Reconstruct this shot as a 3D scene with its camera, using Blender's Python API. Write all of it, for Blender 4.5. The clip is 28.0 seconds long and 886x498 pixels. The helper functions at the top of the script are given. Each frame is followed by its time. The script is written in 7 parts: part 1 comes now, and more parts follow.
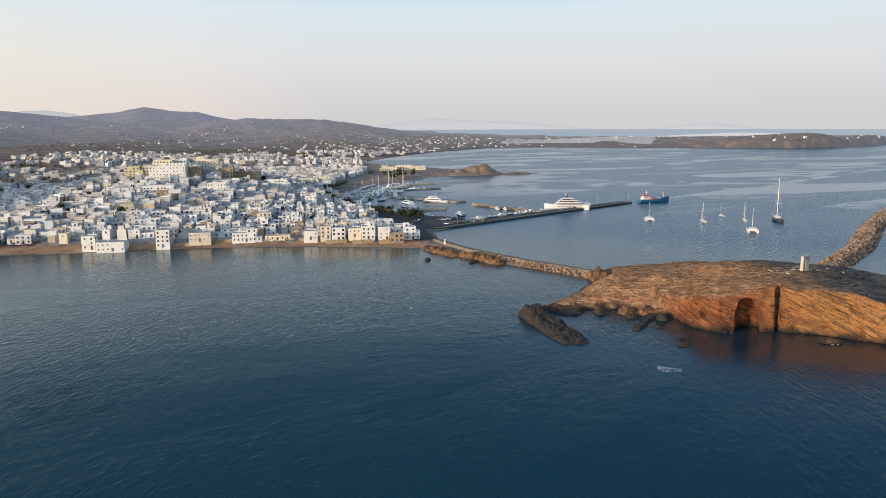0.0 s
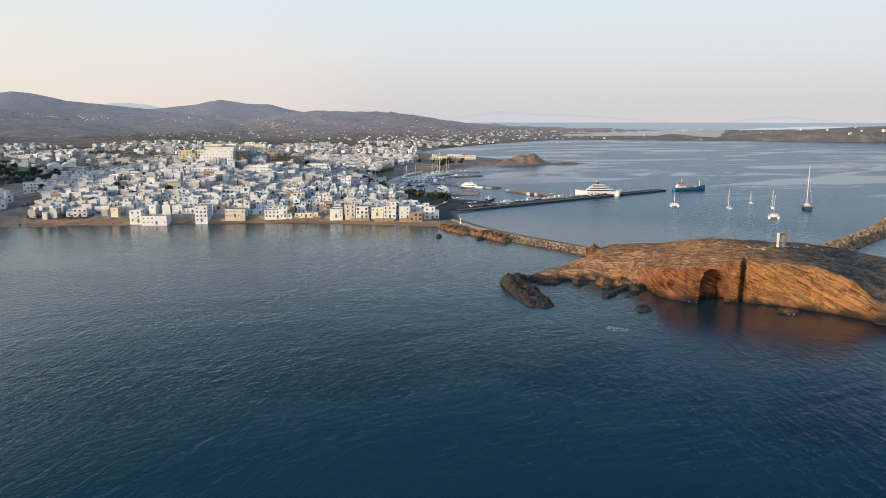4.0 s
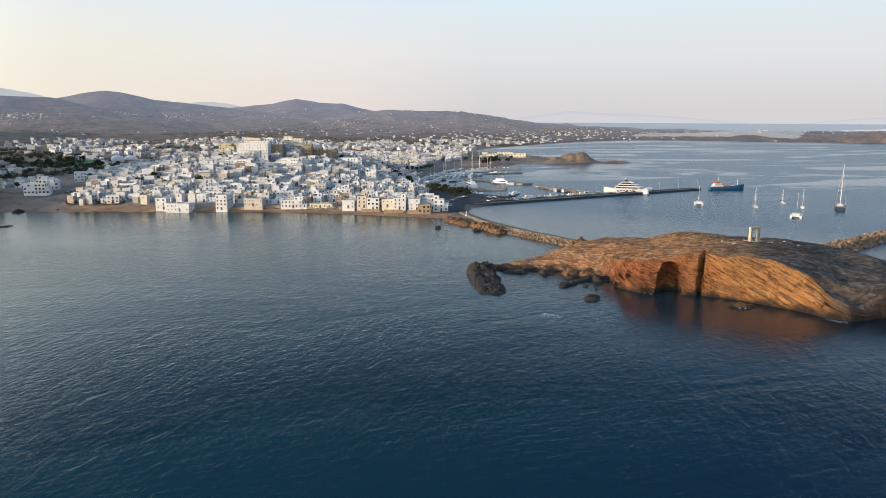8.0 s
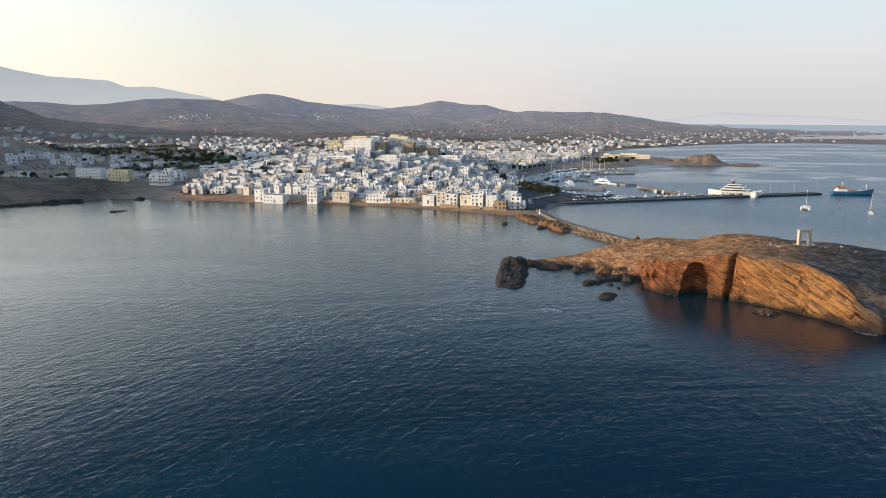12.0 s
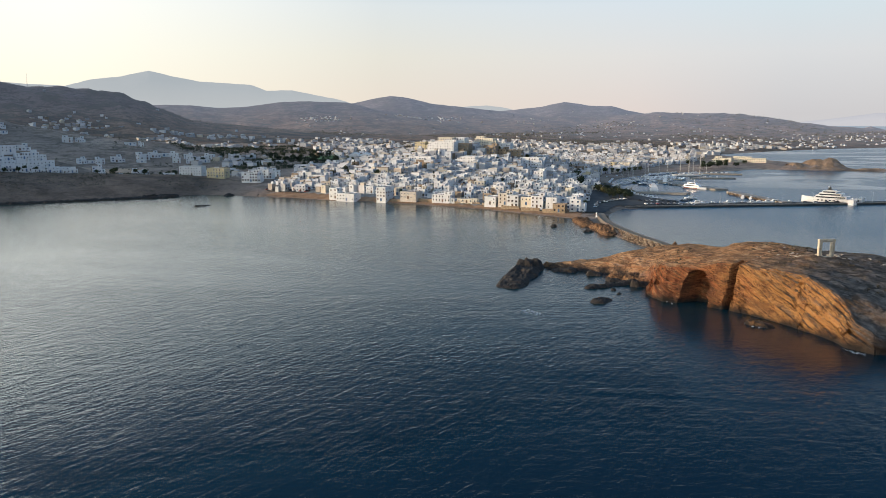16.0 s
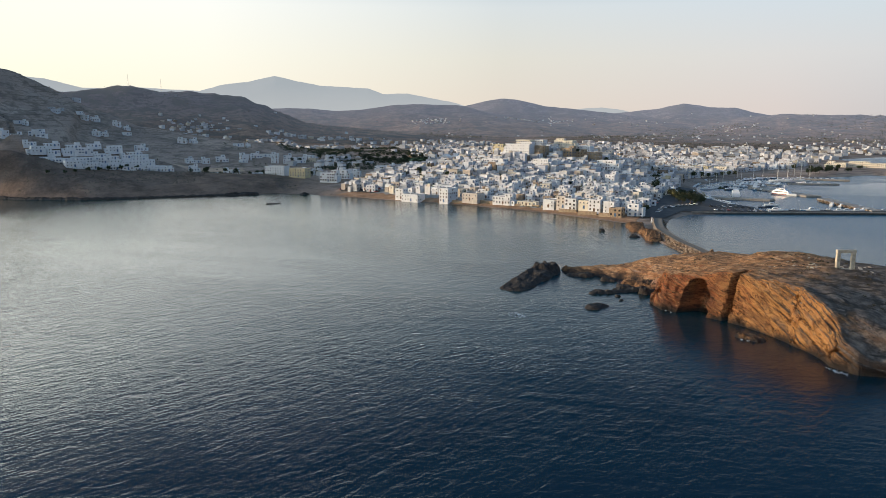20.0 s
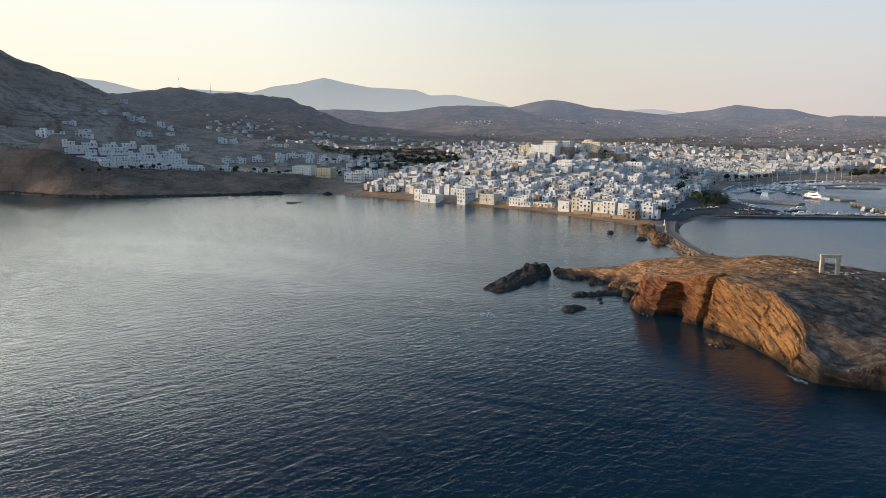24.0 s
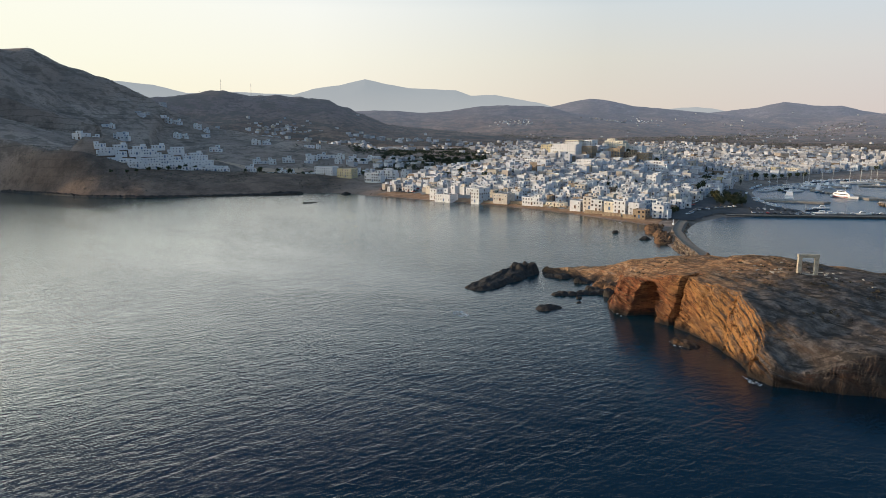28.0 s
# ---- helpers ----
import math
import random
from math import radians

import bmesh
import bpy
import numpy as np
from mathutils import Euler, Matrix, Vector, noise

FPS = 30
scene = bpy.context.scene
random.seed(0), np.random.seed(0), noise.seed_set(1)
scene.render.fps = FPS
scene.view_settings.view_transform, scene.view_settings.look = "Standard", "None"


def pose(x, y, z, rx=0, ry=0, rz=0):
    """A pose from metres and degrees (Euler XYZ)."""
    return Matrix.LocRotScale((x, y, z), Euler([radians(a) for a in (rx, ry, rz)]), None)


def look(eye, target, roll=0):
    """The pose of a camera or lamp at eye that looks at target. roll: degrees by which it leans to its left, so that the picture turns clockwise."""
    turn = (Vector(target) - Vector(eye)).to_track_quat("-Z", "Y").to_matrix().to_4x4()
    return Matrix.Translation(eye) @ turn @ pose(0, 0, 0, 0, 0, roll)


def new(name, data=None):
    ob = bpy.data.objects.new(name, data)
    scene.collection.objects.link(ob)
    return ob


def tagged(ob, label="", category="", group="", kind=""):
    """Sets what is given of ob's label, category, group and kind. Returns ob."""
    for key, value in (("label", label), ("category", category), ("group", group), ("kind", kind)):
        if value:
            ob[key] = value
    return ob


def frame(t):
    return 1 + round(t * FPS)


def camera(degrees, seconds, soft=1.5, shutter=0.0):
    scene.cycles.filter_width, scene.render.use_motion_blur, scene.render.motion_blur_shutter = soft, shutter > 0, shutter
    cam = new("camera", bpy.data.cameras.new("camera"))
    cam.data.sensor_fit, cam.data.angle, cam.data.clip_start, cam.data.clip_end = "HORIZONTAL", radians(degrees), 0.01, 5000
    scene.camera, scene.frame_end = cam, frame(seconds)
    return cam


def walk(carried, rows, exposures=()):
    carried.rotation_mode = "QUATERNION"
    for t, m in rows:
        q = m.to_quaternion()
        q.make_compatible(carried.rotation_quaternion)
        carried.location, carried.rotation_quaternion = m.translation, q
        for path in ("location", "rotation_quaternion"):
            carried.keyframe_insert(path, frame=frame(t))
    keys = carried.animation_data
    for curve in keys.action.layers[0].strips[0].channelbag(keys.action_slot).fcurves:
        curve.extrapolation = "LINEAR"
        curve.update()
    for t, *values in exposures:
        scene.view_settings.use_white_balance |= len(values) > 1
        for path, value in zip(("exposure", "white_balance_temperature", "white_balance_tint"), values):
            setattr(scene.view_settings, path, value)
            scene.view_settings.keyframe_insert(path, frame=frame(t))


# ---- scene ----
cam = camera(63.67, 28.0, soft=0.8)


def view(x, y, z, yaw, pitch, roll):
    """A camera pose from its place, its heading (degrees left of +y), pitch and roll."""
    a, b = radians(yaw), radians(pitch)
    return look((x, y, z), (x - math.sin(a) * math.cos(b), y + math.cos(a) * math.cos(b), z + math.sin(b)), roll)


FLIGHT = [
    (0, -339.80, 13.21, 80.46, -64.991, -9.926, -0.182),
    (0.5, -342.06, 8.60, 79.47, -64.095, -9.918, -0.207),
    (1, -344.19, 3.69, 78.36, -62.286, -9.971, -0.277),
    (1.5, -345.94, -1.70, 77.25, -61.571, -9.998, -0.310),
    (2, -347.05, -7.43, 76.33, -61.250, -10.054, -0.297),
    (2.5, -347.45, -13.25, 75.66, -60.918, -10.131, -0.265),
    (3, -347.24, -19.06, 75.16, -60.526, -10.215, -0.210),
    (3.5, -346.65, -24.92, 74.66, -59.950, -10.325, -0.109),
    (5.5, -338.94, -48.00, 72.32, -57.364, -10.426, 0.114),
    (6, -336.45, -53.71, 71.73, -56.578, -10.423, 0.184),
    (6.5, -333.82, -59.39, 71.15, -55.689, -10.406, 0.175),
    (7, -330.93, -65.07, 70.62, -54.821, -10.401, 0.202),
    (7.5, -327.77, -70.69, 70.11, -53.975, -10.388, 0.220),
    (8, -324.43, -76.24, 69.58, -53.139, -10.377, 0.230),
    (8.5, -320.97, -81.72, 69.02, -52.264, -10.340, 0.259),
    (9, -317.41, -87.10, 68.50, -50.802, -10.321, 0.253),
    (9.5, -313.75, -92.40, 68.01, -48.319, -10.340, 0.252),
    (10, -310.02, -97.58, 67.60, -46.486, -10.331, 0.266),
    (10.5, -306.11, -102.78, 67.27, -44.807, -10.314, 0.259),
    (11, -302.04, -107.80, 66.96, -43.617, -10.309, 0.262),
    (11.5, -297.82, -112.69, 66.70, -42.527, -10.293, 0.240),
    (12, -293.48, -117.50, 66.46, -41.306, -10.289, 0.289),
    (12.5, -289.17, -122.11, 66.24, -40.546, -10.265, 0.280),
    (14.5, -271.61, -140.87, 66.77, -35.495, -10.236, 0.372),
    (15, -266.23, -145.04, 66.73, -33.813, -10.245, 0.341),
    (15.5, -260.75, -148.98, 66.70, -32.289, -10.239, 0.322),
    (16, -255.19, -152.76, 66.65, -30.848, -10.204, 0.246),
    (16.5, -249.58, -156.41, 66.64, -29.525, -10.201, 0.232),
    (17, -243.96, -159.92, 66.68, -28.171, -10.206, 0.277),
    (17.5, -238.44, -163.19, 66.71, -26.885, -10.198, 0.285),
    (18, -233.18, -166.20, 66.65, -25.645, -10.182, 0.256),
    (18.5, -228.24, -169.01, 66.60, -24.447, -10.143, 0.274),
    (19, -223.70, -171.53, 66.57, -23.197, -10.114, 0.238),
    (19.5, -219.54, -173.76, 66.57, -22.059, -10.096, 0.206),
    (20, -215.75, -175.70, 66.56, -21.398, -10.050, 0.202),
    (20.5, -212.34, -177.37, 66.54, -20.960, -10.028, 0.189),
    (21, -209.30, -178.76, 66.52, -20.444, -10.008, 0.157),
    (21.5, -206.45, -179.93, 66.51, -19.910, -9.985, 0.132),
    (22, -203.54, -181.06, 66.42, -19.345, -9.982, 0.167),
    (22.5, -200.59, -182.09, 66.35, -18.798, -9.972, 0.243),
    (24.5, -187.65, -186.25, 65.99, -16.999, -9.950, 0.266),
    (25, -184.65, -187.38, 66.01, -16.584, -9.943, 0.219),
    (25.5, -181.58, -188.52, 66.01, -16.123, -9.950, 0.133),
    (26, -178.56, -189.60, 65.94, -15.637, -9.935, 0.077),
    (26.5, -175.69, -190.50, 65.85, -15.214, -9.938, -0.023),
    (27, -172.74, -191.37, 65.78, -14.724, -9.945, -0.039),
    (27.5, -169.77, -192.22, 65.73, -14.277, -9.943, -0.102),
    (28, -166.91, -193.02, 65.62, -13.830, -9.931, -0.170),
]
walk(cam, [(t, view(*row)) for t, *row in FLIGHT], exposures=((0, 0.78), (10, 0.85), (14, 0.77), (18, 0.69), (24, 0.59), (28, 0.56)))

# ---- light ----
SUN_AZ, SUN_EL = -64.0, 9.0      # degrees clockwise from +y, degrees above the horizon
world = bpy.data.worlds.new("sky")
scene.world = world
world.use_nodes = True
wn, wl = world.node_tree.nodes, world.node_tree.links
sky = wn.new("ShaderNodeTexSky")
sky.sky_type, sky.sun_disc = "NISHITA", False
sky.sun_elevation, sky.sun_rotation = radians(SUN_EL), radians(SUN_AZ)
sky.altitude, sky.air_density, sky.dust_density, sky.ozone_density = 60, 1.0, 1.0, 2.0
way = wn.new("ShaderNodeTexCoord")
split = wn.new("ShaderNodeSeparateXYZ")
wl.new(way.outputs["Generated"], split.inputs[0])


def sky_maths(op, a, b):
    nd = wn.new("ShaderNodeMath")
    nd.operation = op
    for val, i in ((a, 0), (b, 1)):
        if isinstance(val, float):
            nd.inputs[i].default_value = val
        else:
            wl.new(val, nd.inputs[i])
    return nd.outputs[0]


def sky_range(src, lo, hi, a=0.0, b=1.0):
    nd = wn.new("ShaderNodeMapRange")
    for key, val in (("From Min", lo), ("From Max", hi), ("To Min", a), ("To Max", b)):
        nd.inputs[key].default_value = val
    wl.new(src, nd.inputs["Value"])
    return nd.outputs[0]


def sky_mix(fac, a, b, mode="MIX"):
    nd = wn.new("ShaderNodeMix")
    nd.data_type, nd.blend_type = "RGBA", mode
    for val, i in ((fac, 0), (a, 6), (b, 7)):
        if isinstance(val, float):
            nd.inputs[i].default_value = val
        elif isinstance(val, tuple):
            nd.inputs[i].default_value = (*val, 1)
        else:
            wl.new(val, nd.inputs[i])
    return nd.outputs[2]


def sky_ramp(fac, *stops):
    nd = wn.new("ShaderNodeValToRGB")
    el = nd.color_ramp.elements
    while len(el) < len(stops):
        el.new(0.5)
    for e, (p, c) in zip(el, stops):
        e.position, e.color = p, (*c, 1)
    wl.new(fac, nd.inputs[0])
    return nd.outputs[0]


toward = wn.new("ShaderNodeVectorMath")
toward.operation = "DOT_PRODUCT"
toward.inputs[1].default_value = (math.sin(radians(SUN_AZ)), math.cos(radians(SUN_AZ)), 0)
wl.new(way.outputs["Generated"], toward.inputs[0])
sunny = sky_range(toward.outputs["Value"], -0.5, 0.85)
rise_z = split.outputs[2]
# dawn haze in three heights: grey to pink along the horizon away from the sun, cream towards it
low = sky_ramp(sunny, (0.0, (0.375, 0.365, 0.37)), (0.12, (0.46, 0.405, 0.38)), (0.37, (0.50, 0.44, 0.378)), (0.65, (0.65, 0.59, 0.468)), (0.9, (0.67, 0.632, 0.46)))
mid = sky_ramp(sunny, (0.0, (0.43, 0.437, 0.444)), (0.12, (0.462, 0.455, 0.445)), (0.37, (0.488, 0.476, 0.425)), (0.65, (0.645, 0.63, 0.545)), (0.9, (0.67, 0.662, 0.545)))
top = sky_ramp(sunny, (0.0, (0.40, 0.472, 0.508)), (0.12, (0.415, 0.47, 0.512)), (0.37, (0.44, 0.48, 0.498)), (0.65, (0.635, 0.645, 0.615)), (0.9, (0.67, 0.67, 0.585)))
hazy = sky_mix(sky_range(rise_z, 0.085, 0.16), sky_mix(sky_range(rise_z, 0.01, 0.085), low, mid), top)
# the glow round the sun climbs on its own side
lift = sky_maths("MULTIPLY", sky_maths("MULTIPLY", sky_range(rise_z, 0.160, 0.25, 0.0, 11.5), sky_range(rise_z, 0.225, 0.32, 1.0, 0.0)), sky_maths("POWER", sunny, 3.0))
veil = wn.new("ShaderNodeBackground")
wl.new(hazy, veil.inputs["Color"])
wl.new(sky_maths("ADD", lift, 1.0), veil.inputs["Strength"])
# clear sky overhead, a deeper blue than near the horizon
wl.new(sky_mix(1.0, sky.outputs[0], sky_mix(sky_range(rise_z, 0.4, 0.85), (0.30, 0.64, 0.90), (1.0, 0.92, 0.84)), "MULTIPLY"), wn["Background"].inputs["Color"])
wl.new(sky_range(rise_z, 0.42, 0.85, 0.075, 0.44), wn["Background"].inputs["Strength"])
spread = sky_range(sunny, 0.3, 1.0, 0.33, 0.56)
clear = sky_maths("DIVIDE", sky_maths("SUBTRACT", rise_z, 0.15), sky_maths("SUBTRACT", spread, 0.15))
both = wn.new("ShaderNodeMixShader")
wl.new(sky_range(clear, 0.0, 1.0), both.inputs[0])
wl.new(veil.outputs[0], both.inputs[1])
wl.new(wn["Background"].outputs[0], both.inputs[2])
wl.new(both.outputs[0], wn["World Output"].inputs["Surface"])
sun_data = bpy.data.lights.new("sun", "SUN")
sun_data.energy, sun_data.angle, sun_data.color = 2.9, radians(0.6), (1.0, 0.76, 0.52)
sun = new("sun", sun_data)
sa, se = radians(SUN_AZ), radians(SUN_EL)
sun.matrix_world = look((0, 0, 900), (-math.sin(sa) * math.cos(se), -math.cos(sa) * math.cos(se), 900 - math.sin(se)))
scene.view_settings.exposure = 0.8


# ---- materials ----
class Mat:
    """A small builder for procedural node materials."""

    def __init__(self, name, colour, rough=0.8, metal=0.0, spec=0.5):
        self.m = bpy.data.materials.new(name)
        self.m.use_nodes = True
        self.n, self.l = self.m.node_tree.nodes, self.m.node_tree.links
        self.b = self.n["Principled BSDF"]
        self.b.inputs["Base Color"].default_value = (*colour, 1)
        self.b.inputs["Roughness"].default_value = rough
        self.b.inputs["Metallic"].default_value = metal
        self.b.inputs["Specular IOR Level"].default_value = spec
        self.col = None
        self.geo = None

    def node(self, kind, **kw):
        nd = self.n.new(kind)
        for k, v in kw.items():
            nd.inputs[k].default_value = v
        return nd

    def pos(self, sx=1.0, sy=1.0, sz=1.0, rot=(0, 0, 0)):
        if self.geo is None:
            self.geo = self.n.new("ShaderNodeNewGeometry")
        mp = self.n.new("ShaderNodeMapping")
        if any(rot):
            mp.vector_type = "TEXTURE"
            sx, sy, sz = 1 / sx, 1 / sy, 1 / sz
        mp.inputs["Scale"].default_value = (sx, sy, sz)
        mp.inputs["Rotation"].default_value = rot
        self.l.new(self.geo.outputs["Position"], mp.inputs["Vector"])
        return mp.outputs[0]

    def noise(self, scale, detail=4.0, rough=0.55, vec=None, dist=0.0):
        nd = self.node("ShaderNodeTexNoise", Scale=scale, Detail=detail, Roughness=rough, Distortion=dist)
        self.l.new(vec if vec is not None else self.pos(), nd.inputs["Vector"])
        return nd.outputs[0]

    def ramp(self, fac, *stops):
        nd = self.n.new("ShaderNodeValToRGB")
        el = nd.color_ramp.elements
        while len(el) < len(stops):
            el.new(0.5)
        for e, (p, c) in zip(el, stops):
            e.position = p
            e.color = (*c, 1) if len(c) == 3 else c
        self.l.new(fac, nd.inputs[0])
        return nd.outputs[0]

    def mask(self, fac, lo, hi):
        nd = self.node("ShaderNodeMapRange", **{"From Min": lo, "From Max": hi})
        self.l.new(fac, nd.inputs["Value"])
        return nd.outputs[0]

    def mix(self, fac, a, b, mode="MIX"):
        nd = self.n.new("ShaderNodeMix")
        nd.data_type, nd.blend_type = "RGBA", mode
        for val, k in ((fac, 0), (a, 6), (b, 7)):
            if isinstance(val, (int, float)):
                nd.inputs[k].default_value = val
            elif isinstance(val, tuple):
                nd.inputs[k].default_value = (*val, 1)
            else:
                self.l.new(val, nd.inputs[k])
        return nd.outputs[2]

    def maths(self, op, a, b=0.0):
        nd = self.n.new("ShaderNodeMath")
        nd.operation = op
        for val, k in ((a, 0), (b, 1)):
            if isinstance(val, (int, float)):
                nd.inputs[k].default_value = val
            else:
                self.l.new(val, nd.inputs[k])
        return nd.outputs[0]

    def random(self):
        nd = self.n.new("ShaderNodeObjectInfo")
        return nd.outputs["Random"]

    def island(self):
        if self.geo is None:
            self.geo = self.n.new("ShaderNodeNewGeometry")
        return self.geo.outputs["Random Per Island"]

    def upness(self):
        nd = self.n.new("ShaderNodeSeparateXYZ")
        if self.geo is None:
            self.geo = self.n.new("ShaderNodeNewGeometry")
        self.l.new(self.geo.outputs["Normal"], nd.inputs[0])
        return nd.outputs[2]

    def height(self):
        nd = self.n.new("ShaderNodeSeparateXYZ")
        if self.geo is None:
            self.geo = self.n.new("ShaderNodeNewGeometry")
        self.l.new(self.geo.outputs["Position"], nd.inputs[0])
        return nd.outputs[2]

    def colour(self, socket):
        self.l.new(socket, self.b.inputs["Base Color"])
        return self

    def rough(self, socket):
        self.l.new(socket, self.b.inputs["Roughness"])
        return self

    def bump(self, socket, strength=0.5, distance=0.1):
        nd = self.node("ShaderNodeBump", Strength=strength, Distance=distance)
        self.l.new(socket, nd.inputs["Height"])
        self.l.new(nd.outputs[0], self.b.inputs["Normal"])
        return self


def plain(name, colour, rough=0.7, metal=0.0, vary=0.12, scale=2.0):
    """A paint, wood or metal with slight stains at two scales."""
    k = Mat(name, colour, rough, metal)
    lo = tuple(c * (1 - vary) for c in colour)
    hi = tuple(min(1, c * (1 + vary)) for c in colour)
    a = k.ramp(k.noise(scale, 5), (0.3, lo), (0.7, hi))
    k.colour(k.mix(k.mask(k.noise(scale * 7, 3), 0.45, 0.8), a, tuple(c * (1 - 1.5 * vary) for c in colour)))
    return k.m


# sea
k = Mat("sea_water", (0.002, 0.02, 0.034), 0.05)
k.b.inputs["IOR"].default_value = 1.33
sep = k.n.new("ShaderNodeSeparateXYZ")
k.l.new(k.pos(), sep.inputs[0])
swell = k.noise(0.26, 3, 0.5, k.pos(0.42, 1.35, 1, (0, 0, radians(25))), 1.0)
cross = k.noise(0.36, 3, 0.55, k.pos(0.55, 1.3, 1, (0, 0, radians(-27))), 1.0)
chop = k.noise(0.62, 3, 0.62, k.pos(0.6, 1.4, 1, (0, 0, radians(22))), 0.6)
fine = k.noise(1.9, 2, 0.6, k.pos(0.75, 1.25, 1, (0, 0, radians(-52))))
harbour = k.mask(sep.outputs[0], 60.0, 190.0)
streaks = k.mask(k.noise(0.0042, 4, 0.6, k.pos(0.6, 1.9, 1, (0, 0, radians(-40))), 1.5), 0.50, 0.55)
slick = k.maths("MULTIPLY", streaks, k.mask(sep.outputs[0], 300.0, 520.0))
lee = k.maths("MULTIPLY", k.mask(sep.outputs[0], 15.0, 60.0), k.mask(sep.outputs[1], 20.0, 70.0))
bay = k.maths("MULTIPLY", k.mask(sep.outputs[1], -40.0, 260.0), k.mask(sep.outputs[0], 110.0, 60.0))
sheltered = k.maths("MULTIPLY", k.maths("MAXIMUM", bay, lee), 0.2)
lulls = k.maths("MULTIPLY", k.mask(k.noise(0.011, 4, 0.62, k.pos(0.5, 1.5, 1, (0, 0, radians(-35))), 0.8), 0.40, 0.66), 0.5)
rough_sea = k.maths("SUBTRACT", 1.0, k.maths("MAXIMUM", k.maths("MAXIMUM", k.maths("MAXIMUM", sheltered, k.maths("MULTIPLY", harbour, -0.9)), lulls), k.maths("MULTIPLY", slick, 0.9)))
h1 = k.maths("ADD", k.maths("ADD", k.maths("ADD", swell, k.maths("MULTIPLY", cross, 0.55)), k.maths("MULTIPLY", chop, 0.5)), k.maths("MULTIPLY", fine, 0.16))
k.bump(k.maths("MULTIPLY", h1, rough_sea), 1.0, 0.2)
# ripples too small to see one by one
k.rough(k.maths("ADD", k.maths("ADD", 0.04, k.maths("MULTIPLY", harbour, 0.14)), k.maths("MULTIPLY", k.maths("SUBTRACT", 1.0, slick), 0.08)))
deep = k.mix(k.mask(k.noise(0.004, 3), 0.4, 0.65), (0.0, 0.0125, 0.021), (0.0, 0.021, 0.032))
deep = k.mix(k.mask(sep.outputs[1], -15.0, -70.0), deep, (0.0, 0.0075, 0.0145))
k.colour(k.mix(harbour, k.mix(k.maths("MULTIPLY", bay, 0.8), deep, (0.016, 0.050, 0.048)), (0.0, 0.056, 0.105)))
SEA = k.m

# dry hills and fields
k = Mat("dry_scrub_ground", (0.16, 0.11, 0.07), 0.95, spec=0.1)
big = k.ramp(k.noise(0.006, 6, 0.6), (0.30, (0.20, 0.145, 0.112)), (0.5, (0.295, 0.218, 0.168)), (0.72, (0.39, 0.295, 0.225)))
scrub = k.maths("MAXIMUM", k.mask(k.noise(0.055, 5, 0.7), 0.5, 0.6), k.mask(k.noise(0.018, 5, 0.75), 0.52, 0.6))
c1 = k.mix(k.maths("MULTIPLY", scrub, 0.78), big, (0.13, 0.10, 0.076))
c2 = k.mix(k.mask(k.noise(0.5, 3, 0.6), 0.5, 0.75), c1, (0.19, 0.145, 0.112))
vor = k.node("ShaderNodeTexVoronoi", Scale=0.012)
k.l.new(k.pos(1, 1.7, 1), vor.inputs["Vector"])
grey = k.n.new("ShaderNodeRGBToBW")
k.l.new(vor.outputs["Color"], grey.inputs[0])
field = k.mask(k.maths("MULTIPLY", k.upness(), k.noise(0.0035, 2)), 0.50, 0.58)
c3 = k.mix(k.maths("MULTIPLY", field, 0.35), c2, grey.outputs[0], "OVERLAY")
# dry-stone terraces on the slopes, and the red earth of the bluff by the bay
ledge = k.mask(k.maths("FRACT", k.maths("ADD", k.maths("MULTIPLY", k.height(), 0.13), k.maths("MULTIPLY", k.noise(0.006, 4), 4.0))), 0.14, 0.06)
c3 = k.mix(k.maths("MULTIPLY", k.maths("MULTIPLY", ledge, k.mask(k.noise(0.009, 3), 0.42, 0.55)), 0.6), c3, (0.075, 0.062, 0.046))
lxyz = k.n.new("ShaderNodeSeparateXYZ")
k.l.new(k.geo.outputs["Position"], lxyz.inputs[0])
earth = k.maths("MULTIPLY", k.maths("MULTIPLY", k.mask(lxyz.outputs[1], 640.0, 585.0), k.mask(lxyz.outputs[0], -60.0, -120.0)), 0.8)
c3 = k.mix(earth, c3, k.ramp(k.noise(0.045, 7, 0.75, k.pos(1, 1, 0.5)), (0.36, (0.05, 0.037, 0.029)), (0.5, (0.12, 0.083, 0.06)), (0.66, (0.20, 0.135, 0.095))))
k.colour(c3)
k.bump(k.noise(0.12, 6, 0.7), 0.6, 3.0)
LAND = k.m
# same ground far off: haze put into emission, growing with distance from the bay
LAND_FAR = LAND.copy()
LAND_FAR.name = "far_hills_in_haze"
fn, fl = LAND_FAR.node_tree.nodes, LAND_FAR.node_tree.links
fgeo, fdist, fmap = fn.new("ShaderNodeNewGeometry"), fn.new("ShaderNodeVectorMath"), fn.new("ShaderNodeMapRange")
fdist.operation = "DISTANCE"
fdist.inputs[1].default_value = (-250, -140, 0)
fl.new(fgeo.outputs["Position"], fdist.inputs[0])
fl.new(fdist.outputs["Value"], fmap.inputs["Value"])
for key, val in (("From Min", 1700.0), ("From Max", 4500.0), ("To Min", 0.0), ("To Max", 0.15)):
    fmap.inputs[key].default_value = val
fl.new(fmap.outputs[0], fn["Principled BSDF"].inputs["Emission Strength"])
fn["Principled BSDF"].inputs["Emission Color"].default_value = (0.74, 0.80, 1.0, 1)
# high ground multiplied bluer than the plain: haze put into base colour too
haze_tint = fn.new("ShaderNodeMix")
haze_tint.data_type, haze_tint.blend_type = "RGBA", "MULTIPLY"
